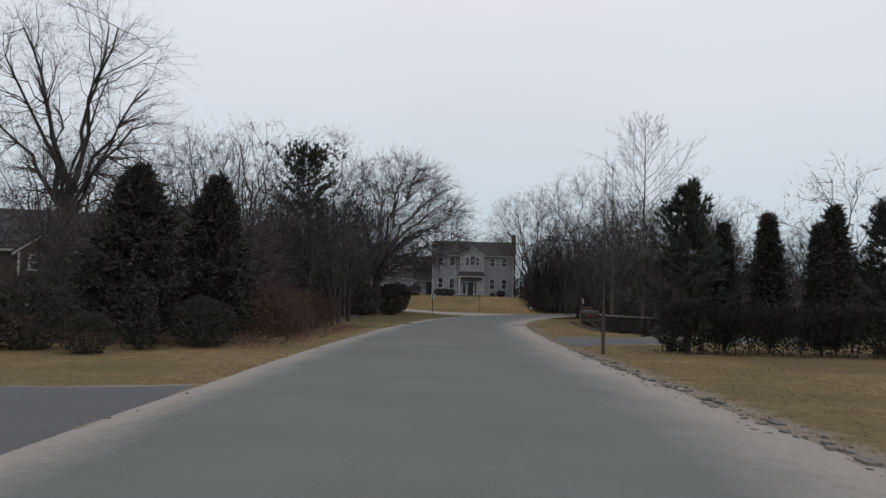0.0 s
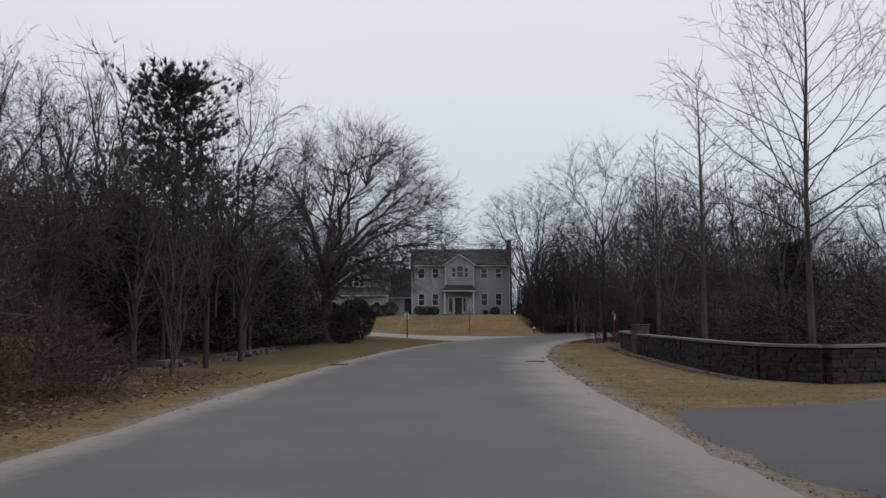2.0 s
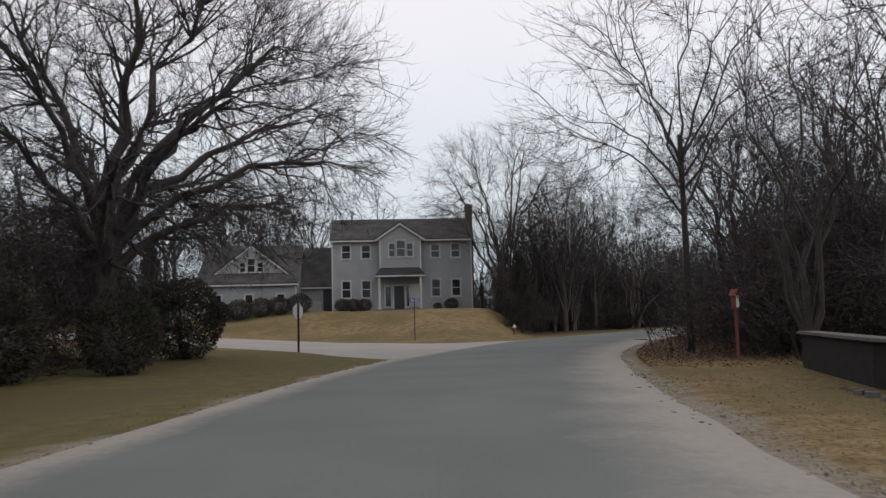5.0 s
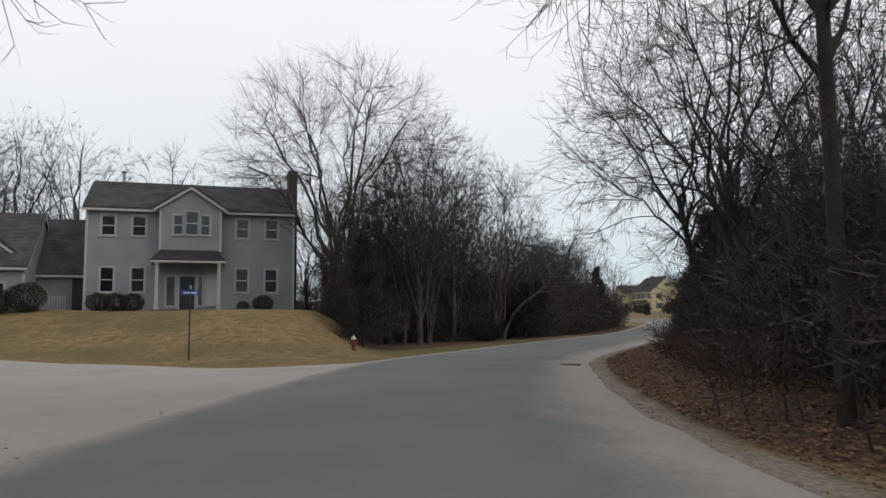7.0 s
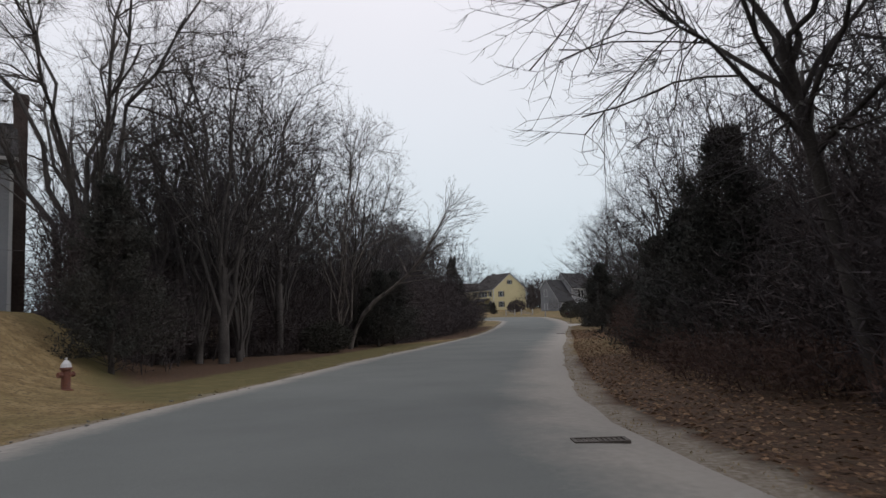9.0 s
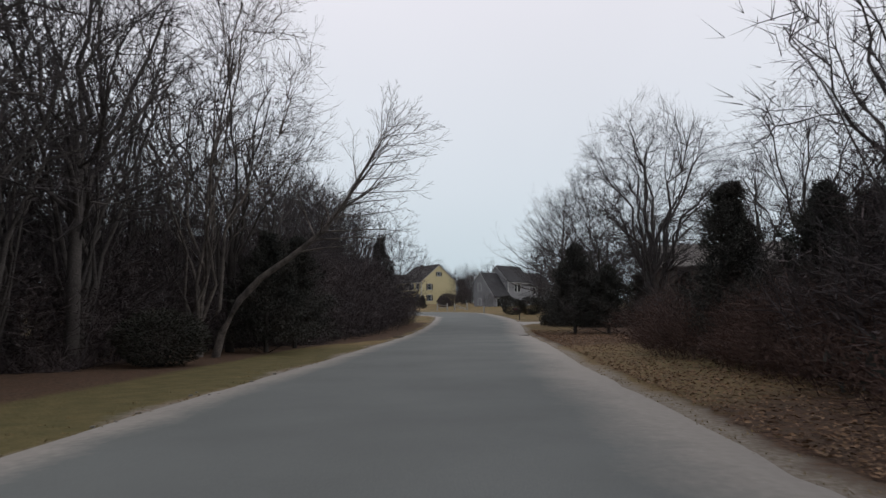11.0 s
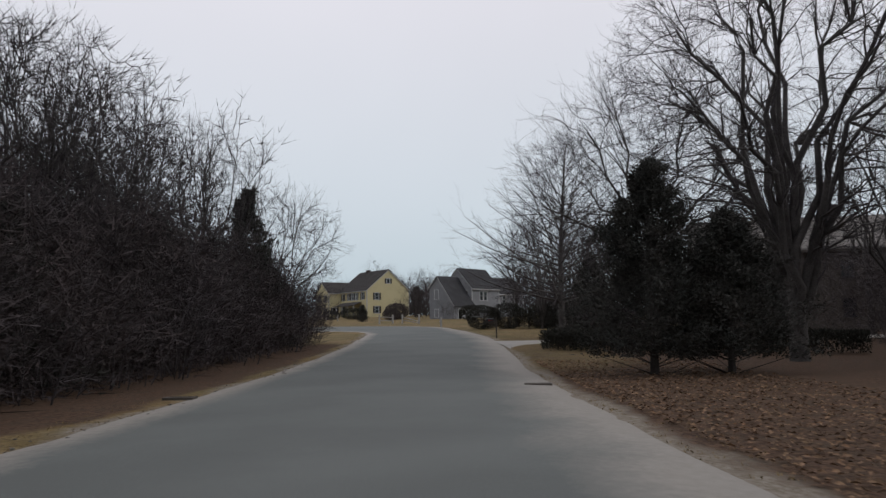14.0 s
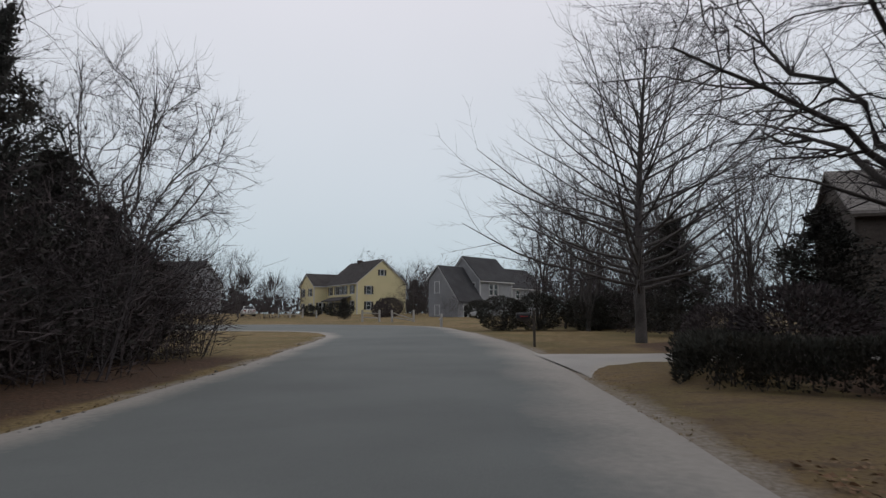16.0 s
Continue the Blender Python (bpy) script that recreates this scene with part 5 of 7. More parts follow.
# kinds of bare tree that recur
grp = "bare woodland trees"
kinds = [
    tree_thing("bare_tree", "bare deciduous tree in the woods", "tree", *dome_tree(101, 12.5, 4.3, 0.17, (0.2, 0.38), 0.28, 0.6, 9, 34, 290, fine=5, rmin=0.007, thin=True), BARK, TWIG, grp),
    tree_thing("bare_tree", "slim bare tree in the woods", "tree", *leader_tree(102, 11.5, 0.12, 0.75, 34, 0.28, (6, 5), rmin=0.007, thin=True), BARK, TWIG, grp),
    tree_thing("bare_tree", "bare many-stemmed tree in the woods", "tree", *dome_tree(103, 10.5, 3.7, 0.14, (0.02, 0.1), 0.22, 0.6, 9, 32, 290, fine=5, rmin=0.007, upright=0.6, thin=True), BARK, TWIG, grp),
    tree_thing("bare_tree", "bare forked tree in the woods", "tree", *dome_tree(104, 12.0, 3.3, 0.15, (0.08, 0.3), 0.3, 0.62, 8, 32, 270, fine=5, rmin=0.007, upright=0.6, thin=True), BARK_DARK, TWIG, grp),
    tree_thing("bare_tree", "bare young tree in the woods", "tree", *dome_tree(105, 8.5, 2.8, 0.1, (0.1, 0.3), 0.25, 0.6, 7, 28, 240, fine=5, rmin=0.007, thin=True), BARK, TWIG, grp),
    tree_thing("bare_tree", "clump of thin bare saplings in the woods", "tree", *dome_tree(106, 8.0, 2.2, 0.065, (0.02, 0.07), 0.2, 0.6, 8, 26, 200, fine=4, rmin=0.007, upright=0.7, thin=True), BARK, TWIG, grp),
]
planted = set()


def wood(x, y, k, s):
    """One of the recurring trees; the first of a kind is the tree itself."""
    turn = rnd.uniform(0, 360)
    if k not in planted:
        planted.add(k)
        return put(kinds[k], x, y, turn, s)
    return again(kinds[k], x, y, turn, s)


more = [
    # yard on the left and behind the corner oak
    (-19.5, 62.8, 0, 1.25), (-14.0, 54.2, 0, 1.15), (-14.6, 44.5, 3, 1.0), (-11.0, 60.5, 1, 1.1), (-16.5, 58.5, 3, 1.2), (-24, 58, 0, 1.3), (-27, 66, 0, 1.3), (-22, 74, 2, 1.2), (-15, 68, 4, 1.2), (-12, 80, 2, 1.0), (-30, 80, 0, 1.2), (-34, 70, 0, 1.4), (-17.5, 50.5, 0, 1.05), (-33, 60, 3, 1.3), (-38, 48, 0, 1.3), (-28, 36, 3, 1.1), (-20, 38, 2, 1.0), (-18, 80, 3, 1.1), (-26, 88, 0, 1.2), (-40, 84, 0, 1.3), (-9.5, 41, 4, 1.0), (-11, 66, 3, 1.0),
    (22.4, 117.2, 2, 1.2), (19.5, 113.9, 2, 1.2), (24.6, 121.5, 2, 1.2), (22.9, 118.9, 5, 1.5), (20.0, 114.9, 5, 1.5), (17.0, 110.9, 2, 1.1), (28.5, 121.5, 3, 1.1), (15.6, 111.6, 0, 1.0), (32.0, 126.0, 2, 1.1), (22.0, 116.0, 0, 1.1), (40, 140, 2, 1.0), (42, 143, 3, 1.0), (44.5, 146, 2, 1.0), (47, 149, 3, 1.0), (37.5, 137.5, 2, 1.05), (41, 138.2, 5, 1.2), (45, 143.5, 5, 1.2), (48.5, 147, 5, 1.2), (35.0, 133.5, 3, 0.95), (33.0, 131.0, 2, 1.0),
    (-12.5, 121.5, 2, 1.1), (-17, 120, 0, 0.95), (-20.5, 116, 2, 1.0), (-24, 121, 0, 1.0), (-8, 126, 3, 1.0), (-14.5, 127, 2, 1.15),
    # behind the wall on the right
    (9.95, 44.9, 1, 0.92), (12.0, 56.9, 1, 0.98), (14.0, 62, 2, 1.0), (16, 56, 2, 0.9), (15, 50, 4, 0.95), (18, 46, 2, 0.8), (21, 40, 4, 1.1), (27, 35, 1, 0.95), (30, 42, 0, 0.9), (34, 34, 2, 0.95), (38, 27, 1, 0.9), (13.5, 66.5, 2, 1.0),
    # behind the grey house
    (-16, 132, 0, 1.0), (-9, 134, 2, 1.1), (-5, 130, 0, 1.05), (-21, 127, 0, 1.0), (-28, 121, 0, 1.05), (-25, 113, 3, 0.9), (-32, 128, 1, 1.1), (-37, 117, 0, 1.1), (-44, 124, 2, 1.1), (-50, 110, 0, 1.2), (-33, 108, 4, 1.1), (16.5, 113, 0, 0.95), (19, 119, 3, 0.95), (15.5, 124, 0, 0.95), (22, 127, 0, 0.85), (16.4, 114, 3, 0.95), (18.5, 110.5, 2, 0.95), (24, 121, 4, 1.0),
    # a second rank behind the house and its garage
    (-14, 138, 2, 1.15), (-6, 139, 0, 1.1), (2, 136, 3, 1.1), (9, 133, 2, 1.0), (-23, 133, 3, 1.2), (-30, 136, 0, 1.1), (-38, 130, 2, 1.2), (-46, 116, 3, 1.2), (-42, 108, 0, 1.0), (-36, 101, 4, 1.2), (-28, 104, 2, 1.0), (-52, 122, 0, 1.2), (-19, 124, 4, 1.3), (-10, 118.5, 4, 1.25), (-29, 126, 2, 1.1), (-12, 130, 0, 1.0),
    (13.8, 118, 2, 1.05), (15.8, 121, 0, 1.0), (12.6, 124, 3, 0.85), (14.6, 114.5, 5, 1.3),
    # far houses
    (96, 251, 0, 0.9), (104, 256, 3, 0.95), (87, 246, 0, 0.9), (80, 240, 0, 0.95), (140, 262, 0, 1.0), (150, 250, 3, 1.0), (147, 270, 2, 1.1), (133, 256, 0, 1.0), (121, 226, 0, 0.75), (125, 230, 2, 0.85), (129, 233, 3, 0.85), (86, 222, 0, 0.8), (91, 224, 2, 0.85), (81, 219, 3, 0.8), (160, 246, 1, 1.0), (70, 247, 3, 1.0), (97, 166, 2, 1.0), (92, 171, 3, 1.0), (104, 168, 3, 1.1), (101, 176, 0, 1.05), (109, 174, 2, 1.1), (113, 182, 1, 1.0), (118, 170, 0, 1.1), (90, 161, 2, 0.95), (107, 186, 4, 1.1), (120, 190, 3, 1.0), (86, 158, 4, 1.0), (62, 204, 0, 0.9), (55, 214, 3, 0.9), (48, 226, 0, 1.0), (68, 222, 2, 0.9),
    # round the cedar-roofed house
    (84, 160, 2, 1.0), (88, 157, 0, 0.95), (92, 152, 2, 1.0), (95, 156, 3, 1.05), (90, 164, 0, 0.9), (97, 147, 0, 0.95), (86, 163.5, 5, 1.2), (93, 160, 5, 1.2), (88, 152, 5, 1.2),
    (84, 134, 0, 1.0), (88, 130, 3, 1.1), (94, 163, 3, 1.0), (76, 122, 2, 1.1), (82, 116, 0, 1.1), (101, 160, 1, 1.1), (70, 115, 2, 1.05), (109, 150, 0, 1.2), (99, 120, 0, 1.2), (67, 109, 0, 1.0), (60, 113, 3, 0.9), (71, 128, 3, 1.0),
]
for x, y, k, s in more:
    wood(x, y, k, s * rnd.uniform(0.95, 1.05) * (1.22 if x < 12 and y > 112 else 1.0))

# brush kinds
brush = [
    thicket(201, 3.3, 4.0, TWIG, BRUSH_LEAF, 750, 7, (5, 4)),
    thicket(202, 3.0, 5.2, TWIG, BRUSH_LEAF, 750, 7, (5, 4)),
    thicket(203, 3.2, 2.7, TWIG_RED, BRUSH_RED, 1700, 9, (5, 5), 0.6),
    thicket(204, 2.2, 1.5, TWIG_RED, BRUSH_RED, 800, 8, (5, 4), 0.6),
]
for b, p in zip(brush, [(17.4, 77.5), (20.5, 84.5), (39.5, 108.8), (37.6, 107.2)]):
    put(b, *p)


def brush_rows(line, step, offs, pick, size, keep=lambda x, y, o: True):
    """Rows of brush beside a line."""
    ln = sum(math.dist(a, b) for a, b in zip(line, line[1:]))
    n = int(ln / step)
    for off in offs:
        for i in range(n):
            x, y = beside(line, (i + rnd.uniform(0.15, 0.85)) / n, off + rnd.uniform(-0.5, 0.5))
            if keep(x, y, abs(off)):
                s, z = size(x, y, abs(off))
                s *= rnd.uniform(0.88, 1.15)
                again(brush[pick(x, y, abs(off))], x, y, rnd.uniform(0, 360), s, z * rnd.uniform(0.85, 1.15))


# woods on the inside of the bend
line = part_of(MAIN_R, 68, 122)
brush_rows(line, 2.2, (4.6, 6.8), lambda x, y, o: (rnd.choice((0, 0, 1)) if o < 5 else rnd.choice((0, 1, 1))) if y < 101 else 2,
           lambda x, y, o: (1.0, 0.72 + 0.07 * (o - 4.6)) if y < 101 else (1.0, 0.75), lambda x, y, o: y < 106)
brush_rows(part_of(MAIN_R, 100, 122), 2.2, (5.4, 7.6), lambda x, y, o: 2, lambda x, y, o: (1.05, 0.8))
brush_rows(line, 2.6, (3.2,), lambda x, y, o: 3, lambda x, y, o: (0.8, 0.8), lambda x, y, o: 76 < y < 112)
for i in range(26):
    x, y = beside(line, (i + rnd.random()) / 26, rnd.uniform(4.0, 9.0))
    if y < 100:
        wood(x, y, 5, rnd.uniform(0.95, 1.3))
    x, y = beside(line, (i + rnd.random()) / 26, rnd.uniform(5.5, 15.0))
    if y < 101:
        wood(x, y, rnd.choice((0, 2, 2, 3, 3)), rnd.uniform(0.85, 1.1))
    elif i % 2:
        wood(x + 6, y - 5, rnd.choice((4, 2)), rnd.uniform(0.8, 1.0))

# woods left of the straight
line = [beside([p, q], 0.0, -interp([(98, 9.6), (106, 9.2), (112, 6.8), (116, 5.8), (124, 4.7), (130, 3.7), (136, 2.6), (150, 2.6)], p[1])) for p, q in zip(part_of(MAIN_L, 99, 157), part_of(MAIN_L, 99, 157)[1:])]
brush_rows(line, 2.0, (0.0, -2.3), lambda x, y, o: rnd.choice((0, 0, 1)) if o < 1 else rnd.choice((0, 1, 1)),
           lambda x, y, o: (1.0, 0.82 + 0.07 * o - 0.25 * smooth(148, 156, y)), lambda x, y, o: x > 13 and not (o > 4 and x < 19) and y < 156 - o)
for i in range(60):
    x, y = beside(line, (i + rnd.random()) / 60, -rnd.uniform(2.0, 11.0))
    if x > 15 and y < 148:
        wood(x, y, rnd.choice((1, 2, 3, 4, 4, 2)), rnd.uniform(0.74, 0.98))
for i in range(64):
    x, y = beside(line, (i + rnd.random()) / 64, -rnd.uniform(0.5, 7.0))
    if x > 14 and y < 150:
        wood(x, y, 5, rnd.uniform(0.95, 1.4))

# brush left of the first stretch, and behind the walls
line = [(-8.6, 25), (-8.2, 32), (-9.4, 42), (-9.8, 55), (-9.6, 68)]
brush_rows(line, 2.2, (0.0, -2.6), lambda x, y, o: rnd.choice((0, 0, 1)), lambda x, y, o: (1.0, 0.95), lambda x, y, o: not 36 < y < 58)
for x, y, k, q in ((-5.9, 40.0, 5, 0.8), (-6.1, 43.6, 3, 0.6), (-7.4, 41.2, 4, 0.8), (-6.0, 47.4, 3, 0.62), (-6.7, 50.6, 4, 0.9), (-8.4, 46.2, 3, 0.7), (-7.6, 55.2, 4, 0.85), (-9.2, 39.6, 3, 0.7)):
    wood(x, y, k, q)
brush_rows([(-6.4, 25), (-6.3, 37)], 1.8, (0.0,), lambda x, y, o: rnd.choice((2, 3)), lambda x, y, o: (0.75, 0.75))
line = [(18.5, 36), (14.5, 45), (13.6, 55), (15.0, 63), (16.6, 71)]
brush_rows(line, 2.2, (0.5, 3.2), lambda x, y, o: rnd.choice((0, 0, 1)), lambda x, y, o: (1.0, 0.68))
brush_rows([(16, 41), (28, 34), (44, 27)], 2.6, (0.0,), lambda x, y, o: rnd.choice((0, 1)), lambda x, y, o: (1.1, 1.0))
brush_rows([(-48, 112), (-30, 117), (-16, 126), (2, 129), (14, 127), (15.5, 108)], 3.0, (0.0,), lambda x, y, o: rnd.choice((0, 1)), lambda x, y, o: (1.1, 1.0))
for x, y, s in [(16.2, 116, 0.8), (17.2, 119, 0.9), (13.2, 105.4, 0.7), (14.2, 105.2, 0.75), (13.8, 107.4, 0.8), (14.2, 109.0, 0.8), (15.0, 111.0, 0.9), (16.6, 113.6, 0.95), (57.4, 153.6, 0.8), (58.6, 154.2, 0.62), (56.6, 152.4, 0.9), (55.2, 154.0, 0.7), (92, 238, 0.9), (86, 235, 1.0), (80, 233, 1.0), (117.3, 220.6, 1.3), (119.6, 219.0, 1.5), (122, 224, 1.6), (115.0, 222.0, 1.0), (107.5, 200.3, 0.75), (88.5, 211.5, 1.0), (91.0, 213.5, 1.1), (94.3, 216.0, 1.0), (97.0, 219.5, 0.9), (86.0, 209.5, 0.8), (12.4, 70.6, 0.75), (12.7, 73.4, 0.8), (14.6, 71.4, 0.9), (13.6, 69.4, 0.8), (-15, 123, 1.2), (-19, 118, 1.2), (-23, 115, 1.2), (-27, 112, 1.2), (88, 166, 0.9), (93, 168, 0.9), (98, 171, 1.0), (104, 176, 1.0), (110, 182, 1.0), (116, 188, 1.0), (66, 110, 1.0), (70, 118, 1.1), (74, 126, 1.0), (62, 116, 1.0), (79, 131, 1.0)]:
    again(brush[rnd.choice((0, 1))], x, y, rnd.uniform(0, 360), s)


def undergrowth(label, bands, under=None):
    """Tangled stems, canes and dead twigs that fill the woods behind the brush; a band: line, near and far offset, count, height(x, y)."""
    rng = random.Random(len(label))
    me = Mesh()
    for line, o0, o1, n, height in bands:
        for i in range(n):
            t, off = rng.random() * 0.999, rng.uniform(o0, o1)
            x, y = beside(line, t, off)
            h = height(x, y) * (1 + 0.3 * noise.noise((x * 0.35, y * 0.35, 4.0)) + 0.18 * noise.noise((x * 1.1, y * 1.1, 9.0)))
            if h < 0.2:
                continue
            low = under(x, y) if under else 0.0
            z = low + (h - low) * rng.random() ** 0.85
            ln = rng.uniform(0.4, 1.15)
            d = unit(rng.uniform(-1, 1), rng.uniform(-1, 1), rng.uniform(-0.3, 1.4))
            zz = ground_z(x, y) + max(low, z - ln * 0.5)
            sliver(me, rng, (x, y, zz), (x + d[0] * ln, y + d[1] * ln, max(zz + d[2] * ln, ground_z(x, y) + 0.05)), rng.uniform(0.007, 0.017))
    ob = new("undergrowth", me.make("undergrowth"))
    ob.data.materials.append(BRUSH_LEAF)
    return tagged(ob, label, "undergrowth", kind="stuff")


bend_line, left_line = part_of(MAIN_R, 70, 121), part_of(MAIN_L, 100, 156)
undergrowth("dark tangled undergrowth in the woods inside the bend", [(bend_line, 4.4, 13.0, 125000, lambda x, y: 4.9 + 0.8 * smooth(86, 92, y) if y < 101 else 2.2)])
undergrowth("dark tangled undergrowth in the woods along the straight road", [
    (left_line, -15.0, -9.0, 60000, lambda x, y: (4.8 + 1.2 * smooth(122, 130, y) - 4.0 * smooth(150, 157, y)) * smooth(12, 15, x) if y < 156 else 0.0),
    (left_line, -9.0, -5.6, 40000, lambda x, y: (4.6 + 1.2 * smooth(122, 130, y) - 4.0 * smooth(150, 157, y)) * smooth(114, 120, y) if y < 156 else 0.0),
    (left_line, -7.0, -2.8, 72000, lambda x, y: (4.4 + 0.7 * smooth(122, 130, y) - 3.2 * smooth(152, 157, y)) * smooth(124, 131, y) if y < 156 else 0.0)])
undergrowth("dark tangled brush behind the verge of the first stretch of road", [
    ([(-8.6, 27), (-8.4, 34), (-9.4, 42), (-9.0, 55), (-8.2, 66), (-9.0, 78)], -8.0, 0.4, 90000, lambda x, y: 4.7 + 0.9 * smooth(34, 40, y) * (1 - smooth(60, 70, y))),
    ([(-7.4, 64), (-7.6, 71), (-9.0, 79)], -6.0, 0.8, 24000, lambda x, y: 5.4),
    ([(16.4, 36), (14.0, 45), (13.4, 55), (14.6, 63), (15.6, 71)], 0.0, 8.0, 10000, lambda x, y: 2.8),
    ([(16, 41), (28, 34), (48, 25)], -5.0, 0.0, 8000, lambda x, y: 3.0)],
    lambda x, y: 1.15 * smooth(36, 39, y) * (1 - smooth(56, 62, y)) if x < 0 else 0.0)
undergrowth("tangled brush behind the yards of the houses", [
    ([(-60, 108), (-48, 112), (-30, 117), (-16, 126), (2, 129), (14, 127)], -6.0, 0.0, 20000, lambda x, y: 4.0),
    ([(-13, 117), (-22, 121), (-34, 127)], -5.0, 1.0, 14000, lambda x, y: 6.0),
    ([(86, 167), (90, 160), (95, 153), (99, 146)], -6.0, 0.0, 16000, lambda x, y: 5.2),
    ([(13.0, 107.0), (14.8, 111.4), (18.4, 117.4)], -2.4, 0.4, 17000, lambda x, y: 4.2),
    ([(84, 155), (93, 167), (112, 184)], -2.0, 6.0, 14000, lambda x, y: 3.4),
    ([(60, 113), (70, 122), (84, 134)], -4.0, 5.0, 30000, lambda x, y: 5.0)])


def far_woods():
    """The woods all round the horizon, too far off to tell tree from tree."""
    rng = random.Random(900)
    me = Mesh()
    for i in range(900):
        a = rng.uniform(0, 6.2832)
        q = 1.0 + 0.5 * rng.random() ** 1.5
        x, y = 40 + math.cos(a) * 175 * q, 100 + math.sin(a) * 205 * q
        z, h = ground_z(x, y), rng.uniform(8, 13)
        r = h * rng.uniform(0.26, 0.36)
        me.tube([(x, y, z - 0.3), (x, y, z + h * 0.75)], [0.16, 0.05], 3)
        for j in range(46):
            d = unit(rng.gauss(0, 1), rng.gauss(0, 1), rng.gauss(0.2, 1))
            p = (x + d[0] * r * 0.25, y + d[1] * r * 0.25, z + h * 0.5 + d[2] * h * 0.12)
            e = (x + d[0] * r, y + d[1] * r, z + h * 0.6 + d[2] * h * 0.4)
            w = 0.07
            me.tri((p[0] - w, p[1], p[2]), (p[0] + w, p[1], p[2]), e)
            me.tri((p[0], p[1] - w, p[2]), (p[0], p[1] + w, p[2]), (e[0] + rng.uniform(-1, 1), e[1] + rng.uniform(-1, 1), e[2]))
        for j in range(26):
            px, py, pz = x + rng.uniform(-3, 3), y + rng.uniform(-3, 3), z + rng.uniform(0, 3.6)
            me.tri((px - 0.7, py, pz), (px + 0.5, py + 0.5, pz + 0.2), (px + rng.uniform(-0.4, 0.4), py, pz + 1.3))
    ob = new("far_woods", me.make("far_woods"))
    ob.data.materials.append(TWIG)
    return tagged(ob, "bare winter woods along the horizon", "woods", kind="stuff")


far_woods()

# evergreens
put(conifer(301, 5.1, 3.1, egg, 22000, CONIFER, "tall dark arborvitae with a rounded cone shape", size=0.13, rough=0.1, rise=0.5, branches=150), -8.9, 21.6, 0)
put(conifer(302, 5.2, 2.6, egg, 20000, CONIFER, "tall dark arborvitae beside its twin", size=0.13, rough=0.1, rise=0.5, branches=150), -7.3, 23.8, 0)
narrow = put(conifer(303, 4.1, 0.92, flame, 15000, CONIFER, "narrow dark pointed arborvitae", size=0.085, branches=190, rough=0.06, rise=0.9), 8.9, 24.0, 0)
for x, y, s in [(10.5, 24.4, 1.15), (11.7, 23.4, 1.05), (12.3, 23.7, 1.2)]:
    again(narrow, x, y, rnd.uniform(0, 360), s, s * 0.95)
pine_a = put(pine_tree(311, 5.3, 4.5, "bushy young pine with upturned branch tips beside a driveway", 0.0, 0.03, 15), 7.5, 23.3, 0)
again(pine_a, 14.6, 24.6, 120, 0.95, label="bushy pine rising above a dark hedge")
pine_b = put(pine_tree(312, 11.4, 8.4, "tall open pine with a ragged crown", 0.9, 0.24, 17), -9.1, 49.0, 0)
again(pine_b, -12.5, 36.0, 200, 0.5, label="small dark pine among brush")
NEAR = ((54.2, 128.1), (56.2, 127.0))


def cedar(seed, h, w, n, size, x, y, z=1.0, foot=0.02):
    return put(conifer(seed, h, w, ragged, n, CONIFER, "dark ragged red cedar", size=size, branches=90, rough=0.42, rise=0.2, foot=foot), x, y, 0, 1.0, z)


near_cedar = cedar(321, 5.9, 4.5, 36000, 0.085, *NEAR[0], foot=0.5)
near_cedar_2 = cedar(322, 4.5, 4.0, 32000, 0.085, *NEAR[1], foot=0.4)
far_cedar = cedar(323, 5.4, 3.8, 15000, 0.105, 51.9, 148.6, 1.42)
far_cedar_2 = cedar(324, 5.0, 3.4, 13000, 0.105, 41.0, 103.6)
for k, x, y, s, z in [(0, 38.2, 106.4, 0.8, 0.9), (1, 39.9, 104.4, 0.9, 1.15), (0, 26.2, 92.4, 0.98, 1.06), (1, 27.6, 95.2, 0.85, 1.0), (0, 12.9, 103.9, 0.78, 1.0), (1, 29.4, 120.2, 0.9, 1.0), (0, 31.8, 122.8, 0.8, 0.8)]:
    again((near_cedar, near_cedar_2)[k], x, y, rnd.uniform(0, 360), s, z)
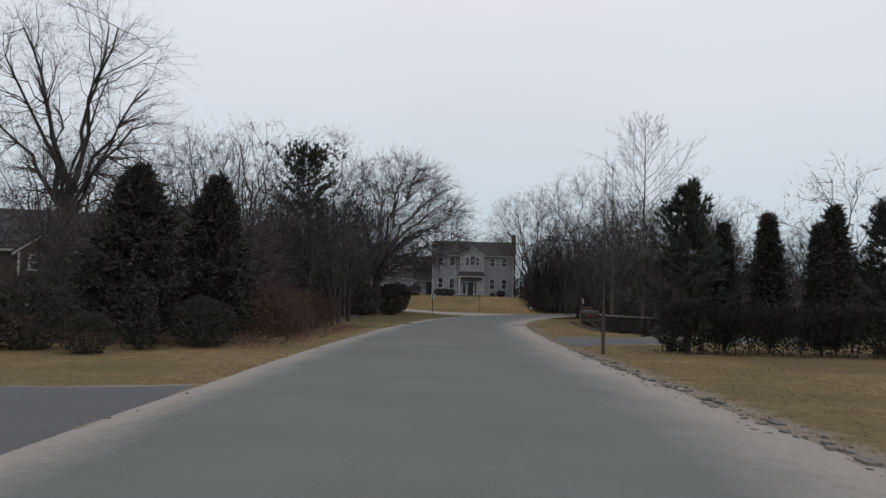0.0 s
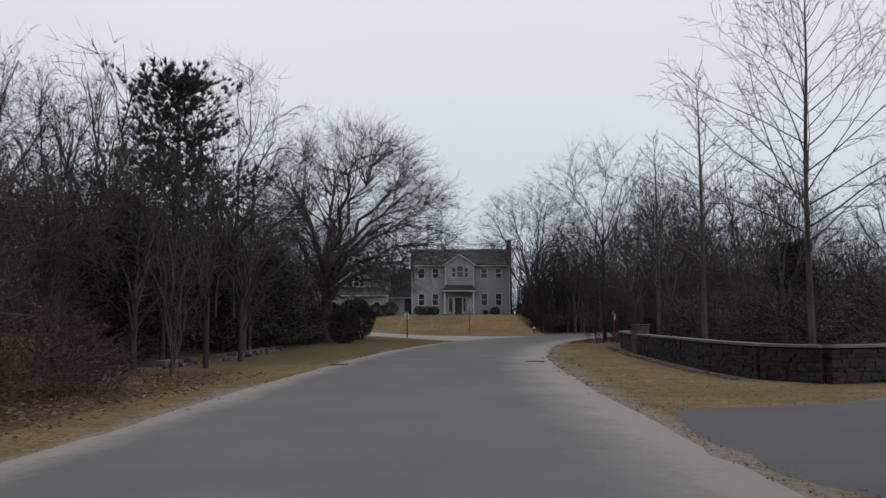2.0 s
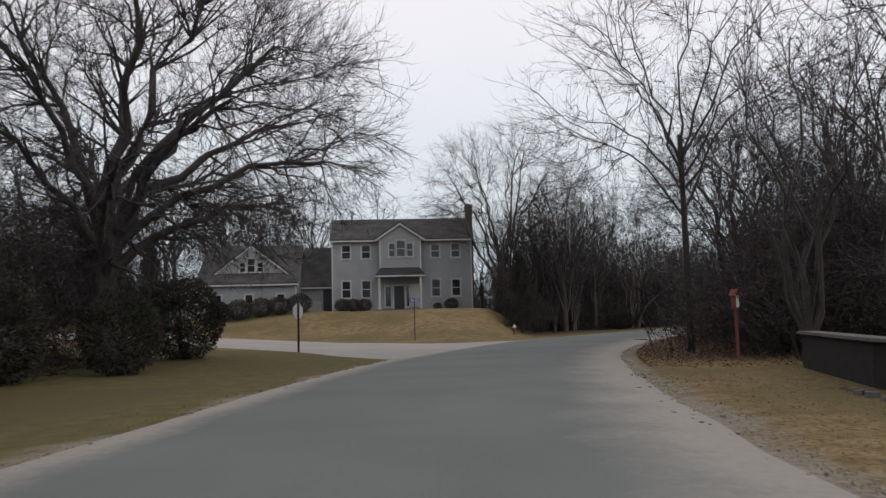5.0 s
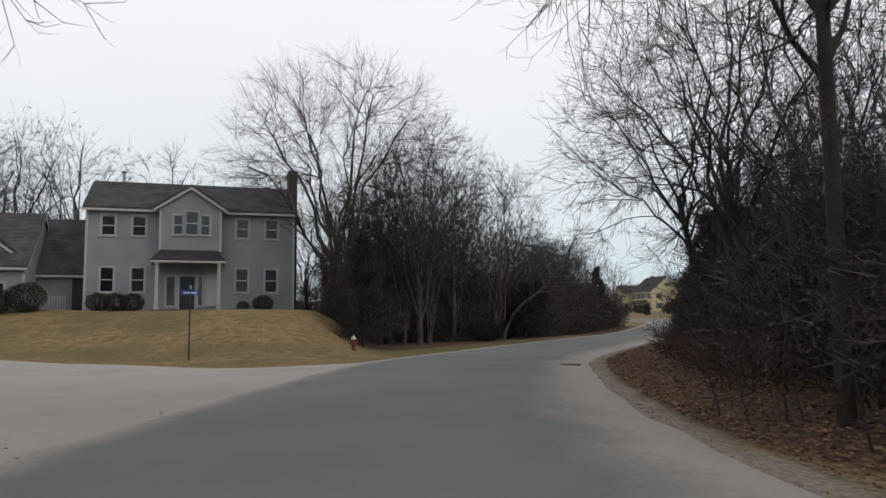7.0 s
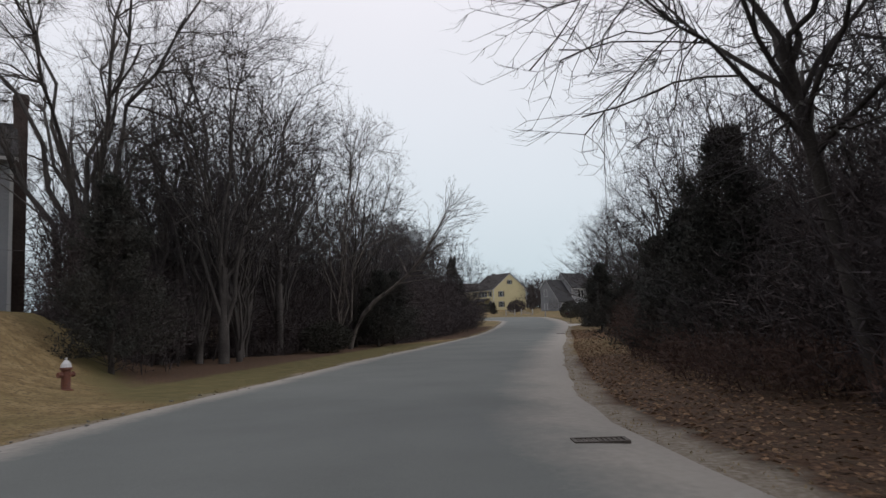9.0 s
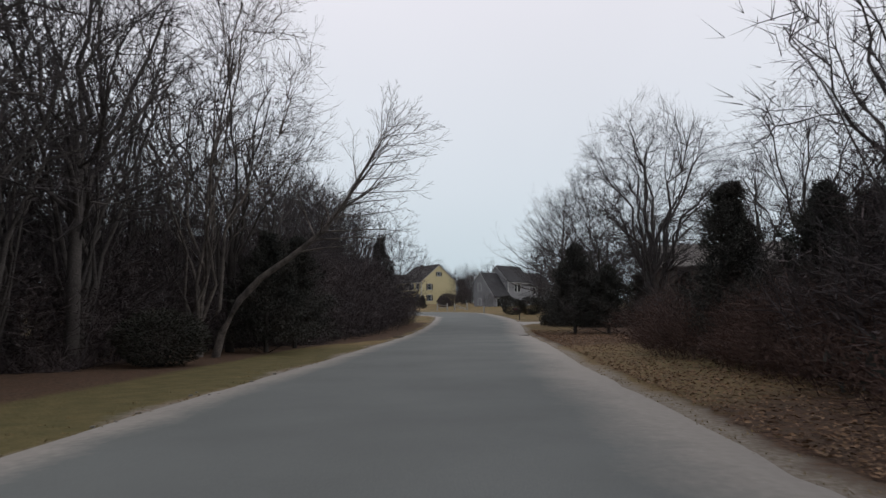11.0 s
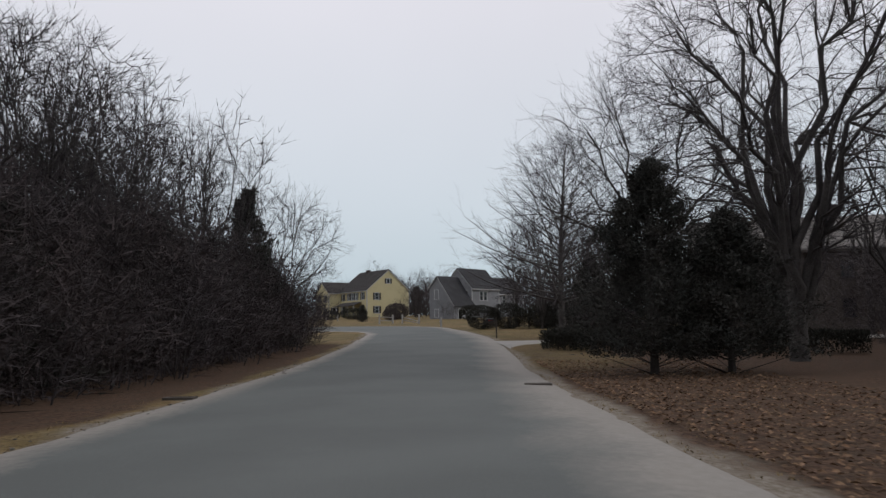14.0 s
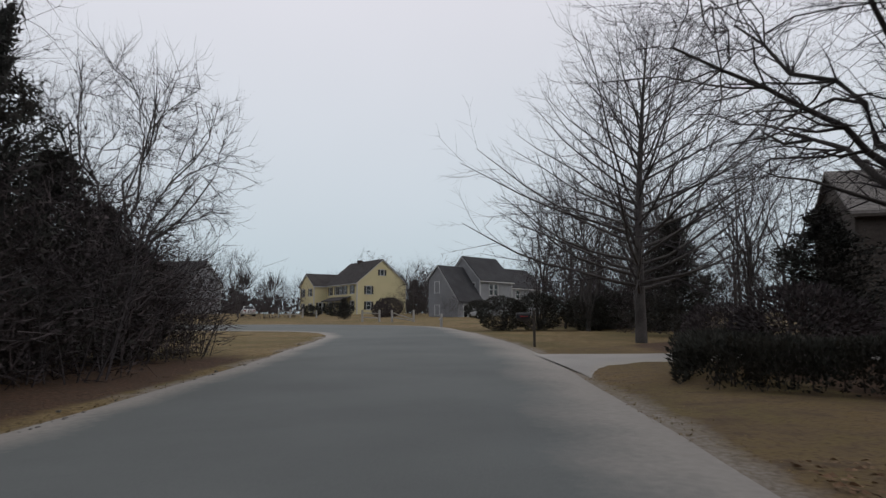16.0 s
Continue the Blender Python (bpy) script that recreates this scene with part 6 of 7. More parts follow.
for x, y, s, z in [(55.4, 153.0, 1.1, 0.82), (53.6, 151.0, 1.1, 0.95), (49.6, 148.2, 1.1, 1.0), (45.6, 145.6, 1.1, 0.95), (46.0, 143.0, 1.0, 1.0), (45.4, 110.4, 0.9, 1.0), (50.2, 149.6, 1.0, 1.0), (43.6, 140.4, 1.1, 1.0), (39.6, 135.0, 1.1, 0.9), (-7.4, 59.0, 1.2, 0.95), (-7.8, 63.0, 1.3, 1.0), (-8.8, 55.0, 1.2, 1.1), (-9.5, 66.0, 1.2, 1.1), (-11.6, 48.5, 1.0, 1.0), (-9.4, 45.5, 1.2, 1.1), (-11.0, 52.0, 1.3, 1.2), (-10.4, 31.5, 1.2, 1.0), (16.5, 52, 1.1, 0.9), (19, 44, 1.2, 0.95), (24, 39, 1.2, 0.85), (-18, 116, 1.1, 1.2), (-22, 119, 1.2, 1.3), (-26, 121.5, 1.2, 1.2), (125.2, 231.0, 1.3, 1.1), (70.5, 140.5, 1.15, 0.85), (73.5, 138.5, 1.25, 0.95), (77, 136, 1.2, 0.9), (81.5, 152.5, 1.2, 1.1), (20, 49, 1.2, 0.9), (63, 122.4, 1.2, 0.95), (66.5, 119.5, 1.1, 0.9)]:
    again(rnd.choice((far_cedar, far_cedar_2)), x, y, rnd.uniform(0, 360), s, z * rnd.uniform(0.95, 1.05))
# bushes
dome = put(evergreen_bush(401, 2.9, 3.0, "round dark evergreen bush at the street corner", EVERGREEN, 7000, 0.13), -5.0, 77.0, 0)
for x, y, s, z, lab in [(-6.8, 75.6, 0.95, 0.9, "round dark evergreen bush beside the oak"), (-5.0, 70.0, 0.75, 0.8, "low dark bush under the oak"), (-7.2, 67.0, 0.9, 0.9, "dark evergreen bush under the oak"), (56.4, 154.4, 0.95, 1.1, "dark evergreen shrub at the end of the thicket"), (54.4, 155.6, 1.0, 1.2, "dark evergreen shrub at the end of the thicket"), (24.1, 115.1, 0.85, 0.52, "low rounded dark bush on the verge"), (104.6, 221.4, 1.45, 0.62, "round dark bush before the yellow house"), (101.0, 222.6, 1.0, 0.5, "round dark bush before the yellow house"), (108.3, 196.5, 1.1, 0.7, "dark bush before the grey shingled house"), (86.6, 157.0, 1.0, 0.66, "low wide dark bush near the road"), (88.0, 161.4, 1.2, 0.8, "wide dark bush behind others on a lawn"), (80.9, 164.0, 1.0, 0.68, "low wide dark bush beside the mailbox"), (82.9, 163.0, 1.05, 0.74, "low wide dark bush near the road"), (84.9, 160.6, 1.1, 0.7, "low wide dark bush near the road"), (124.0, 211.0, 0.8, 0.7, "dark bush before the grey shingled house")]:
    again(dome, x, y, rnd.uniform(0, 360), s, z, label=lab)
shrub = put(evergreen_bush(402, 1.7, 1.35, "clipped rounded shrub in front of the arborvitae", EVERGREEN, 3200, 0.09), -6.6, 20.8, 0)
for x, y, s, lab in [(-8.3, 17.6, 0.7, "small rounded shrub on the verge"), (-10.2, 18.6, 1.2, "dark shrub by the driveway"), (-11.8, 17.4, 1.5, "dark shrub by the driveway"), (-13.6, 18.0, 1.6, "dark shrub by the driveway"),
                     (-0.9, 112.2, 0.78, "dark clipped shrub under the house windows"), (0.0, 112.1, 0.8, "dark clipped shrub under the house windows"), (0.9, 112.2, 0.78, "dark clipped shrub under the house windows"), (7.2, 112.5, 0.45, "small clipped shrub under the house windows"), (8.4, 112.4, 0.72, "dark clipped shrub under the house windows"), (-4.4, 111.0, 1.15, "dark clipped shrub by the garage"), (-6.0, 110.8, 1.1, "dark clipped shrub by the garage"), (-7.5, 110.6, 1.15, "dark clipped shrub by the garage"), (-9.2, 110.4, 1.2, "dark clipped shrub by the garage"), (-10.8, 110.4, 1.2, "dark clipped shrub by the garage")]:
    again(shrub, x, y, rnd.uniform(0, 360), s, label=lab)
cone_shrub = put(conifer(404, 1.7, 1.0, cone, 2600, CONIFER, "small cone-shaped evergreen shrub", "bush", "shrub", size=0.1), -7.8, 19.4, 0)
again(cone_shrub, 92.5, 200.5, 0, 1.3, label="small cone-shaped evergreen by the fence")
brown_bush = put(evergreen_bush(403, 3.0, 2.0, "round brown-leaved winter bush", BRUSH_LEAF, 5000, 0.12), 66.6, 139.4, 0)
for x, y, s, lab in [(70.5, 143.6, 0.8, "round brown winter bush"), (106.1, 211.5, 1.25, "brown arching bush beside the split-rail fence"), (103.0, 208.5, 0.9, "brown arching bush beside the split-rail fence")]:
    again(brown_bush, x, y, rnd.uniform(0, 360), s, label=lab)


def hedge(points, w, h, label):
    """A clipped hedge along a line."""
    rng = random.Random(77)
    root = thing("hedge", label, "hedge")
    stems, leaf = Mesh(), Mesh()
    for (ax, ay), (bx, by) in zip(points, points[1:]):
        ln = math.dist((ax, ay), (bx, by))
        nx, ny = -(by - ay) / ln, (bx - ax) / ln
        for i in range(int(ln * 1500)):
            t, s = rng.random(), rng.uniform(-1, 1)
            z = h * rng.random() ** 0.6
            lump = 1 + 0.15 * noise.noise((t * ln * 1.1 + ax, s * 2, z * 1.5))
            if abs(s) < 0.62 and z < h * 0.72:
                s = math.copysign(0.62 + 0.38 * rng.random(), s)
            x, y = ax + (bx - ax) * t + nx * s * w / 2 * lump, ay + (by - ay) * t + ny * s * w / 2 * lump
            o = unit(nx * s + rng.uniform(-0.7, 0.7), ny * s + rng.uniform(-0.7, 0.7), 0.3 + z / h + rng.uniform(-0.4, 0.6))
            needle(leaf, rng, (x, y, ground_z(x, y) + z * lump), o, rng.uniform(0.07, 0.15), 0.06)
        for i in range(int(ln * 3)):
            t = rng.random()
            x, y = ax + (bx - ax) * t, ay + (by - ay) * t
            stems.tube([(x, y, ground_z(x, y) - 0.1), (x + rng.uniform(-0.2, 0.2), y + rng.uniform(-0.2, 0.2), ground_z(x, y) + h * 0.8)], [0.02, 0.01], 3)
    part("stems", stems, BARK_DARK, root, kind="stuff")
    part("foliage", leaf, EVERGREEN, root)
    return root


hedge([(67.0, 141.2), (62.6, 139.2), (63.8, 136.4), (65.6, 132.6), (68.0, 128.0)], 1.6, 0.9, "low clipped dark hedge along a driveway")
hedge([(6.6, 23.2), (12.0, 22.7), (16.0, 22.2)], 1.3, 1.5, "dark hedge below narrow arborvitae")

# ---- roadside things ----
def mailbox(label, x, y, turn, base=0.0, tall=1.42, box_z=1.05):
    root = thing("mailbox", label, "mailbox", m=pose(x, y, ground_z(x, y), 0, 0, turn))
    post = part("post", Mesh().box(-0.045, 0.045, -0.045, 0.045, -0.2, tall - 0.08).box(-0.09, 0.07, -0.06, 0.06, tall - 0.08, tall - 0.05).box(-0.03, 0.03, -0.03, 0.03, tall - 0.05, tall - 0.01), WOOD_POST, root, bevel=0.006)
    part("arm", Mesh().box(-0.62, -0.045, -0.045, 0.045, box_z - 0.1, box_z), WOOD_POST, root)
    br = Mesh().prism([(-0.045, box_z - 0.42), (-0.045, box_z - 0.34), (-0.34, box_z - 0.1), (-0.42, box_z - 0.1)], -0.035, 0.035)
    part("brace", br, WOOD_POST, root)
    out = [(-0.09, 0.0), (0.09, 0.0), (0.09, 0.12)] + [(0.09 * math.cos(a), 0.12 + 0.09 * math.sin(a)) for a in (0.5, 1.0, 1.57, 2.1, 2.6)] + [(-0.09, 0.12)]
    bx = Mesh()
    k = len(out)
    for xx in (-0.66, -0.14):
        bx.v += [(xx, o, box_z + z) for o, z in out]
    bx.f += [tuple(range(k)), tuple(reversed(range(k, 2 * k)))] + [((i + 1) % k, i, k + i, k + (i + 1) % k) for i in range(k)]
    box = part("box", bx, BLACK_METAL, root, "black metal letter box")
    part("flag", Mesh().box(-0.46, -0.24, -0.112, -0.1, box_z + 0.06, box_z + 0.085).box(-0.52, -0.42, -0.112, -0.1, box_z + 0.045, box_z + 0.1), RED, box, "dark red flag folded down along the side")
    return root


mailbox("black mailbox on a braced timber post beside the road", 4.63, 21.9, 0)
mailbox("dark mailbox on a timber post by a driveway", 69.9, 150.8, -40, tall=1.35)

stop = thing("stop_sign", "stop sign on a thin steel post, its bare back turned", "sign", m=pose(-1.25, 81.7, ground_z(-1.25, 81.7) - 0.05, 0, 0, -124))
part("post", Mesh().box(-0.03, 0.03, -0.02, 0.02, -0.2, 2.2).box(-0.045, -0.03, -0.03, 0.02, -0.2, 2.2).box(0.03, 0.045, -0.03, 0.02, -0.2, 2.2), BLACK_METAL, stop, "dark steel channel post")
octa = [(0.36 * math.cos(radians(22.5 + 45 * i)), 1.88 + 0.36 * math.sin(radians(22.5 + 45 * i))) for i in range(8)]
plate = part("plate", Mesh().prism(octa, -0.036, -0.030), SIGN_BACK, stop)
part("face", Mesh().prism(octa[::-1], -0.0415, -0.038), RED, plate, "red face")

street = thing("street_sign", "blue street name signs on a thin post", "sign", m=pose(4.4, 93.3, ground_z(4.4, 93.3), 0, 0, 10))
part("post", Mesh().tube([(0, 0, -0.2), (0, 0, 2.55)], [0.03, 0.03], 8), WOOD_POST, street)
for z, turn in ((2.36, 12), (2.56, 75)):
    c, s = math.cos(radians(turn)), math.sin(radians(turn))
    b = Mesh()
    for o in (-0.012, 0.012):
        b.v += [(-0.32 * c - o * s, -0.32 * s + o * c, z), (0.32 * c - o * s, 0.32 * s + o * c, z), (0.32 * c - o * s, 0.32 * s + o * c, z + 0.16), (-0.32 * c - o * s, -0.32 * s + o * c, z + 0.16)]
    b.f += [(0, 1, 2, 3), (7, 6, 5, 4), (0, 4, 5, 1), (1, 5, 6, 2), (2, 6, 7, 3), (3, 7, 4, 0)]
    blade = part("blade", b, SIGN_BLUE, street)
    bar = Mesh()
    for o in (-0.015, 0.015):
        k = len(bar.v)
        bar.v += [(-0.24 * c - o * s, -0.24 * s + o * c, z + 0.055), (0.24 * c - o * s, 0.24 * s + o * c, z + 0.055), (0.24 * c - o * s, 0.24 * s + o * c, z + 0.105), (-0.24 * c - o * s, -0.24 * s + o * c, z + 0.105)]
        bar.f.append((k, k + 1, k + 2, k + 3))
    part("bar", bar, SIGN_WHITE, blade)

hyd = thing("fire_hydrant", "worn red fire hydrant with a pale cap on the lawn edge", "hydrant", m=pose(11.3, 98.1, ground_z(11.3, 98.1), 0, 0, 30))
part("barrel", Mesh().tube([(0, 0, -0.1), (0, 0, 0.04), (0, 0, 0.05), (0, 0, 0.46), (0, 0, 0.47), (0, 0, 0.52)], [0.15, 0.15, 0.1, 0.1, 0.135, 0.135], 14), RUSTY, hyd, smooth=False)
part("bonnet", Mesh().tube([(0, 0, 0.52), (0, 0, 0.6), (0, 0, 0.66), (0, 0, 0.68), (0, 0, 0.73)], [0.12, 0.1, 0.05, 0.025, 0.025], 14), SIGN_BACK, hyd, "pale bonnet")
for a in (0, 1.57, 3.14):
    part("nozzle", Mesh().tube([(0.08 * math.cos(a), 0.08 * math.sin(a), 0.36), (0.16 * math.cos(a), 0.16 * math.sin(a), 0.36), (0.16 * math.cos(a), 0.16 * math.sin(a), 0.36), (0.19 * math.cos(a), 0.19 * math.sin(a), 0.36)], [0.05, 0.05, 0.065, 0.065], 10), RUSTY, hyd)

bh = thing("birdhouse", "birdhouse with a pale front on a red-brown post", "birdhouse", m=pose(12.6, 68.6, ground_z(12.6, 68.6), 0, 0, 25) @ Matrix.Diagonal((0.62, 0.62, 1.0, 1)))
part("post", Mesh().box(-0.06, 0.06, -0.06, 0.06, -0.2, 1.45), WOOD_RED, bh, bevel=0.006)
part("box", Mesh().prism([(-0.13, 1.45), (0.13, 1.45), (0.13, 1.85), (0.0, 1.98), (-0.13, 1.85)], -0.13, 0.13), WOOD_RED, bh)
part("front", Mesh().box(-0.1, 0.1, -0.14, -0.132, 1.5, 1.83), SIGN_WHITE, bh, "pale front board")
rf = Mesh()
roof_slab(rf, (-0.19, -0.19, 1.84), (0.0, -0.19, 2.03), (0.0, 0.19, 2.03), (-0.19, 0.19, 1.84), 0.02)
roof_slab(rf, (0.0, -0.19, 2.03), (0.19, -0.19, 1.84), (0.19, 0.19, 1.84), (0.0, 0.19, 2.03), 0.02)
part("roof", rf, WOOD_RED, bh)

lamp = thing("lamp_post", "white lamp post on the lawn by the garage", "lamp", m=pose(-11.3, 106.6, ground_z(-11.3, 106.6), 0, 0, 0))
part("post", Mesh().tube([(0, 0, -0.2), (0, 0, 0.3), (0, 0, 0.3), (0, 0, 1.9)], [0.07, 0.07, 0.045, 0.045], 10), WHITE_FENCE, lamp)
part("crossbar", Mesh().box(-0.45, 0.45, -0.03, 0.03, 1.15, 1.22), WHITE_FENCE, lamp)
part("lantern", Mesh().tube([(0, 0, 1.9), (0, 0, 1.98), (0, 0, 2.2), (0, 0, 2.22), (0, 0, 2.32)], [0.05, 0.1, 0.12, 0.15, 0.02], 6), BLACK_METAL, lamp)

post2 = thing("lantern_pillar", "weathered stone lantern pillar in front of a hedge", "pillar", m=pose(12.4, 26.2, 0.0, 0, 0, 0))
part("shaft", Mesh().box(-0.1, 0.1, -0.1, 0.1, -0.1, 1.25).box(-0.16, 0.16, -0.16, 0.16, -0.1, 0.12), STONE, post2, bevel=0.02)
part("lantern", Mesh().box(-0.13, 0.13, -0.13, 0.13, 1.25, 1.55), CURTAIN, post2, "pale lantern box", bevel=0.015)
part("cap", Mesh().box(-0.2, 0.2, -0.2, 0.2, 1.55, 1.6).box(-0.12, 0.12, -0.12, 0.12, 1.6, 1.68), CAP, post2, bevel=0.015)


def grate(name, x, y, turn, w=0.62, d=0.32):
    root = thing(name, "rusty cast-iron storm drain grate at the road edge", "drain", "storm drains", m=pose(x, y, ground_z(x, y) + 0.045, 0, 0, turn))
    part("frame", Mesh().box(-w / 2, w / 2, -d / 2, -d / 2 + 0.04, -0.05, 0.02).box(-w / 2, w / 2, d / 2 - 0.04, d / 2, -0.05, 0.02).box(-w / 2, -w / 2 + 0.04, -d / 2 + 0.04, d / 2 - 0.04, -0.05, 0.02).box(w / 2 - 0.04, w / 2, -d / 2 + 0.04, d / 2 - 0.04, -0.05, 0.02), IRON, root)
    for i in range(9):
        xx = -w / 2 + 0.08 + i * (w - 0.16) / 8
        part("slat", Mesh().box(xx - 0.018, xx + 0.018, -d / 2 + 0.04, d / 2 - 0.04, -0.04, 0.012), IRON, root)
    return root


for x, y, a in ((4.46, 46.0, 5), (15.85, 86.1, -30), (49.75, 128.2, -40), (42.5, 131.3, -40), (-2.1, 44.7, 5)):
    grate("storm_drain", x, y, a)


def split_rail(points, label, fall=0.0):
    root = thing("fence", label, "fence")
    for i, (x, y) in enumerate(points):
        z = ground_z(x, y)
        part("post", Mesh().box(x - 0.07, x + 0.07, y - 0.07, y + 0.07, z - 0.2, z + 1.1), WHITE_FENCE, root)
        if i:
            px, py = points[i - 1]
            pz = ground_z(px, py)
            for h in (0.4, 0.8):
                part("rail", Mesh().tube([(px, py, pz + h + 0.05), (x, y, z + max(0.08, h - 0.03 - fall))], [0.055, 0.05], 6), WHITE_FENCE, root)
    return root


split_rail([(87.6, 189.4), (88.8, 188.4)], "weathered split-rail fence on a far lawn")
split_rail([(89.7, 187.7), (91.2, 186.4)], "short split-rail fence with a slanting rail", 0.55)
split_rail([(92.9, 216.3), (94.0, 215.4), (95.2, 214.4)], "white board fence beyond the bend")
for x, y in ((82.9, 172.2), (95.8, 212.1)):
    q = thing("fence_post", "single weathered pale fence post at a lawn's edge", "post", m=pose(x, y, ground_z(x, y), 0, 0, 15))
    part("shaft", Mesh().box(-0.07, 0.07, -0.07, 0.07, -0.2, 0.95), WHITE_FENCE, q, bevel=0.01)
    part("rail_stub", Mesh().tube([(-0.3, 0, 0.55), (0.1, 0, 0.62)], [0.04, 0.05], 6), WHITE_FENCE, q)


def car(label, paint, x, y, turn, kind="sedan"):
    root = thing("car", label, "car", m=pose(x, y, ground_z(x, y), 0, 0, turn))
    if kind == "suv":
        low = [(-2.3, 0.35), (2.3, 0.35), (2.32, 0.8), (2.15, 1.0), (1.1, 1.08), (-2.28, 1.1), (-2.35, 0.7)]
        top = [(1.05, 1.08), (0.45, 1.65), (-1.9, 1.7), (-2.25, 1.1)]
    else:
        low = [(-2.2, 0.3), (2.2, 0.3), (2.25, 0.6), (2.0, 0.78), (0.95, 0.9), (-1.6, 0.95), (-2.2, 0.9), (-2.28, 0.55)]
        top = [(0.95, 0.9), (0.25, 1.38), (-0.95, 1.4), (-1.65, 0.94)]
    part("body", Mesh().prism(low, -0.88, 0.88), paint, root, bevel=0.08)
    k = top[1:3]
    roof = Mesh()
    tin = [(p[0], p[1]) for p in top]
    n = len(roof.v)
    roof.v += [(p[0], -0.82 if i in (0, 3) else -0.66, p[1]) for i, p in enumerate(tin)] + [(p[0], 0.82 if i in (0, 3) else 0.66, p[1]) for i, p in enumerate(tin)]
    roof.f += [(0, 1, 2, 3), (7, 6, 5, 4), (1, 5, 6, 2), (0, 4, 5, 1), (2, 6, 7, 3), (3, 7, 4, 0)]
    part("cabin", roof, paint, root, bevel=0.05)
    for s in (-1, 1):
        g = Mesh()
        a = [Vector((p[0], s * (0.835 if i in (0, 3) else 0.675), p[1])) for i, p in enumerate(tin)]
        c = sum(a, Vector()) / 4
        g.v += [tuple(c + (v - c) * 0.86) for v in a]
        g.f.append((0, 1, 2, 3))
        part("side_window", g, GLASS, root)
    for i, j, nm in ((0, 1, "windscreen"), (3, 2, "rear_window")):
        g = Mesh()
        o = 0.012 if i == 0 else -0.012
        a = [Vector((tin[i][0] + o, -0.8, tin[i][1])), Vector((tin[i][0] + o, 0.8, tin[i][1])), Vector((tin[j][0] + o, 0.64, tin[j][1])), Vector((tin[j][0] + o, -0.64, tin[j][1]))]
        c = sum(a, Vector()) / 4
        g.v += [tuple(c + (v - c) * 0.88 + Vector((o, 0, 0.01))) for v in a]
        g.f.append((0, 1, 2, 3))
        part(nm, g, GLASS, root)
    for xx in (-1.4, 1.4):
        for s in (-1, 1):
            w = part("wheel", Mesh().tube([(xx, s * 0.68, 0.33), (xx, s * 0.9, 0.33)], [0.33, 0.33], 18), RUBBER, root)
            part("rim", Mesh().tube([(xx, s * 0.89, 0.33), (xx, s * 0.915, 0.33)], [0.2, 0.18], 12), METAL, w)
    for s in (-0.62, 0.62):
        part("headlight", Mesh().box(low[2][0] - 0.1, low[2][0] + 0.02, s - 0.18, s + 0.18, 0.58, 0.72), SIGN_BACK, root)
        part("tail_light", Mesh().box(low[0][0] - 0.08, low[0][0] + 0.05, s - 0.14, s + 0.14, 0.68, 0.88), TAIL, root)
    return root


car("dark grey sport utility car parked by the garage", CAR_DARK, -13.9, 108.6, 95, "suv")
car("silver car parked in front of the far house", CAR_SILVER, 105.6, 191.5, 140)
car("white car parked beyond the bend", CAR_WHITE, 95.1, 229.8, 70)

# ---- stone walls ----
def wall_stones(root, points, h, thick, mat, course, length, seed, limit, skip=0.0):
    """Courses of separate stones along a line; those past the limit are joined."""
    rng = random.Random(seed)
    shapes = []
    for i in range(6):
        me = Mesh()
        me.box(-0.5, 0.5, -0.5, 0.5, -0.5, 0.5)
        me.v = [(x * (1 + rng.uniform(-0.12, 0.06)), y * (1 + rng.uniform(-0.1, 0.08)), z * (1 + rng.uniform(-0.14, 0.05))) for x, y, z in me.v]
        data = me.make("stone")
        data.materials.append(mat)
        shapes.append(data)
    rest, made = Mesh(), 0
    for (ax, ay), (bx, by) in zip(points, points[1:]):
        ln = math.dist((ax, ay), (bx, by))
        turn = math.atan2(by - ay, bx - ax)
        rows = int(h / course)
        for r in range(rows):
            s = -rng.random() * length * 0.5
            while s < ln:
                w = length * rng.uniform(0.6, 1.4)
                a, b = max(0.0, s), min(ln, s + w)
                if b - a > 0.08 and rng.random() > skip * (r + 1) / rows:
                    t = (a + b) / 2 / ln
                    x, y = ax + (bx - ax) * t, ay + (by - ay) * t
                    m = Matrix.Translation((x, y, ground_z(x, y) + (r + 0.5) * course - 0.02)) @ Matrix.Rotation(turn + rng.uniform(-0.03, 0.03), 4, "Z") @ Matrix.Diagonal(((b - a) * 0.97, thick * rng.uniform(0.9, 1.08), course * 0.97, 1))
                    if made < limit:
                        ob = new("stone", rng.choice(shapes))
                        ob.parent = root
                        ob.matrix_basis = m
                        made += 1
                    else:
                        src = rng.choice(shapes)
                        n = len(rest.v)
                        rest.v += [tuple(m @ v.co) for v in src.vertices]
                        rest.f += [tuple(n + i for i in p.vertices) for p in src.polygons]
                s += w
    if rest.v:
        part("joined_stone", rest, mat, root, kind="stuff")


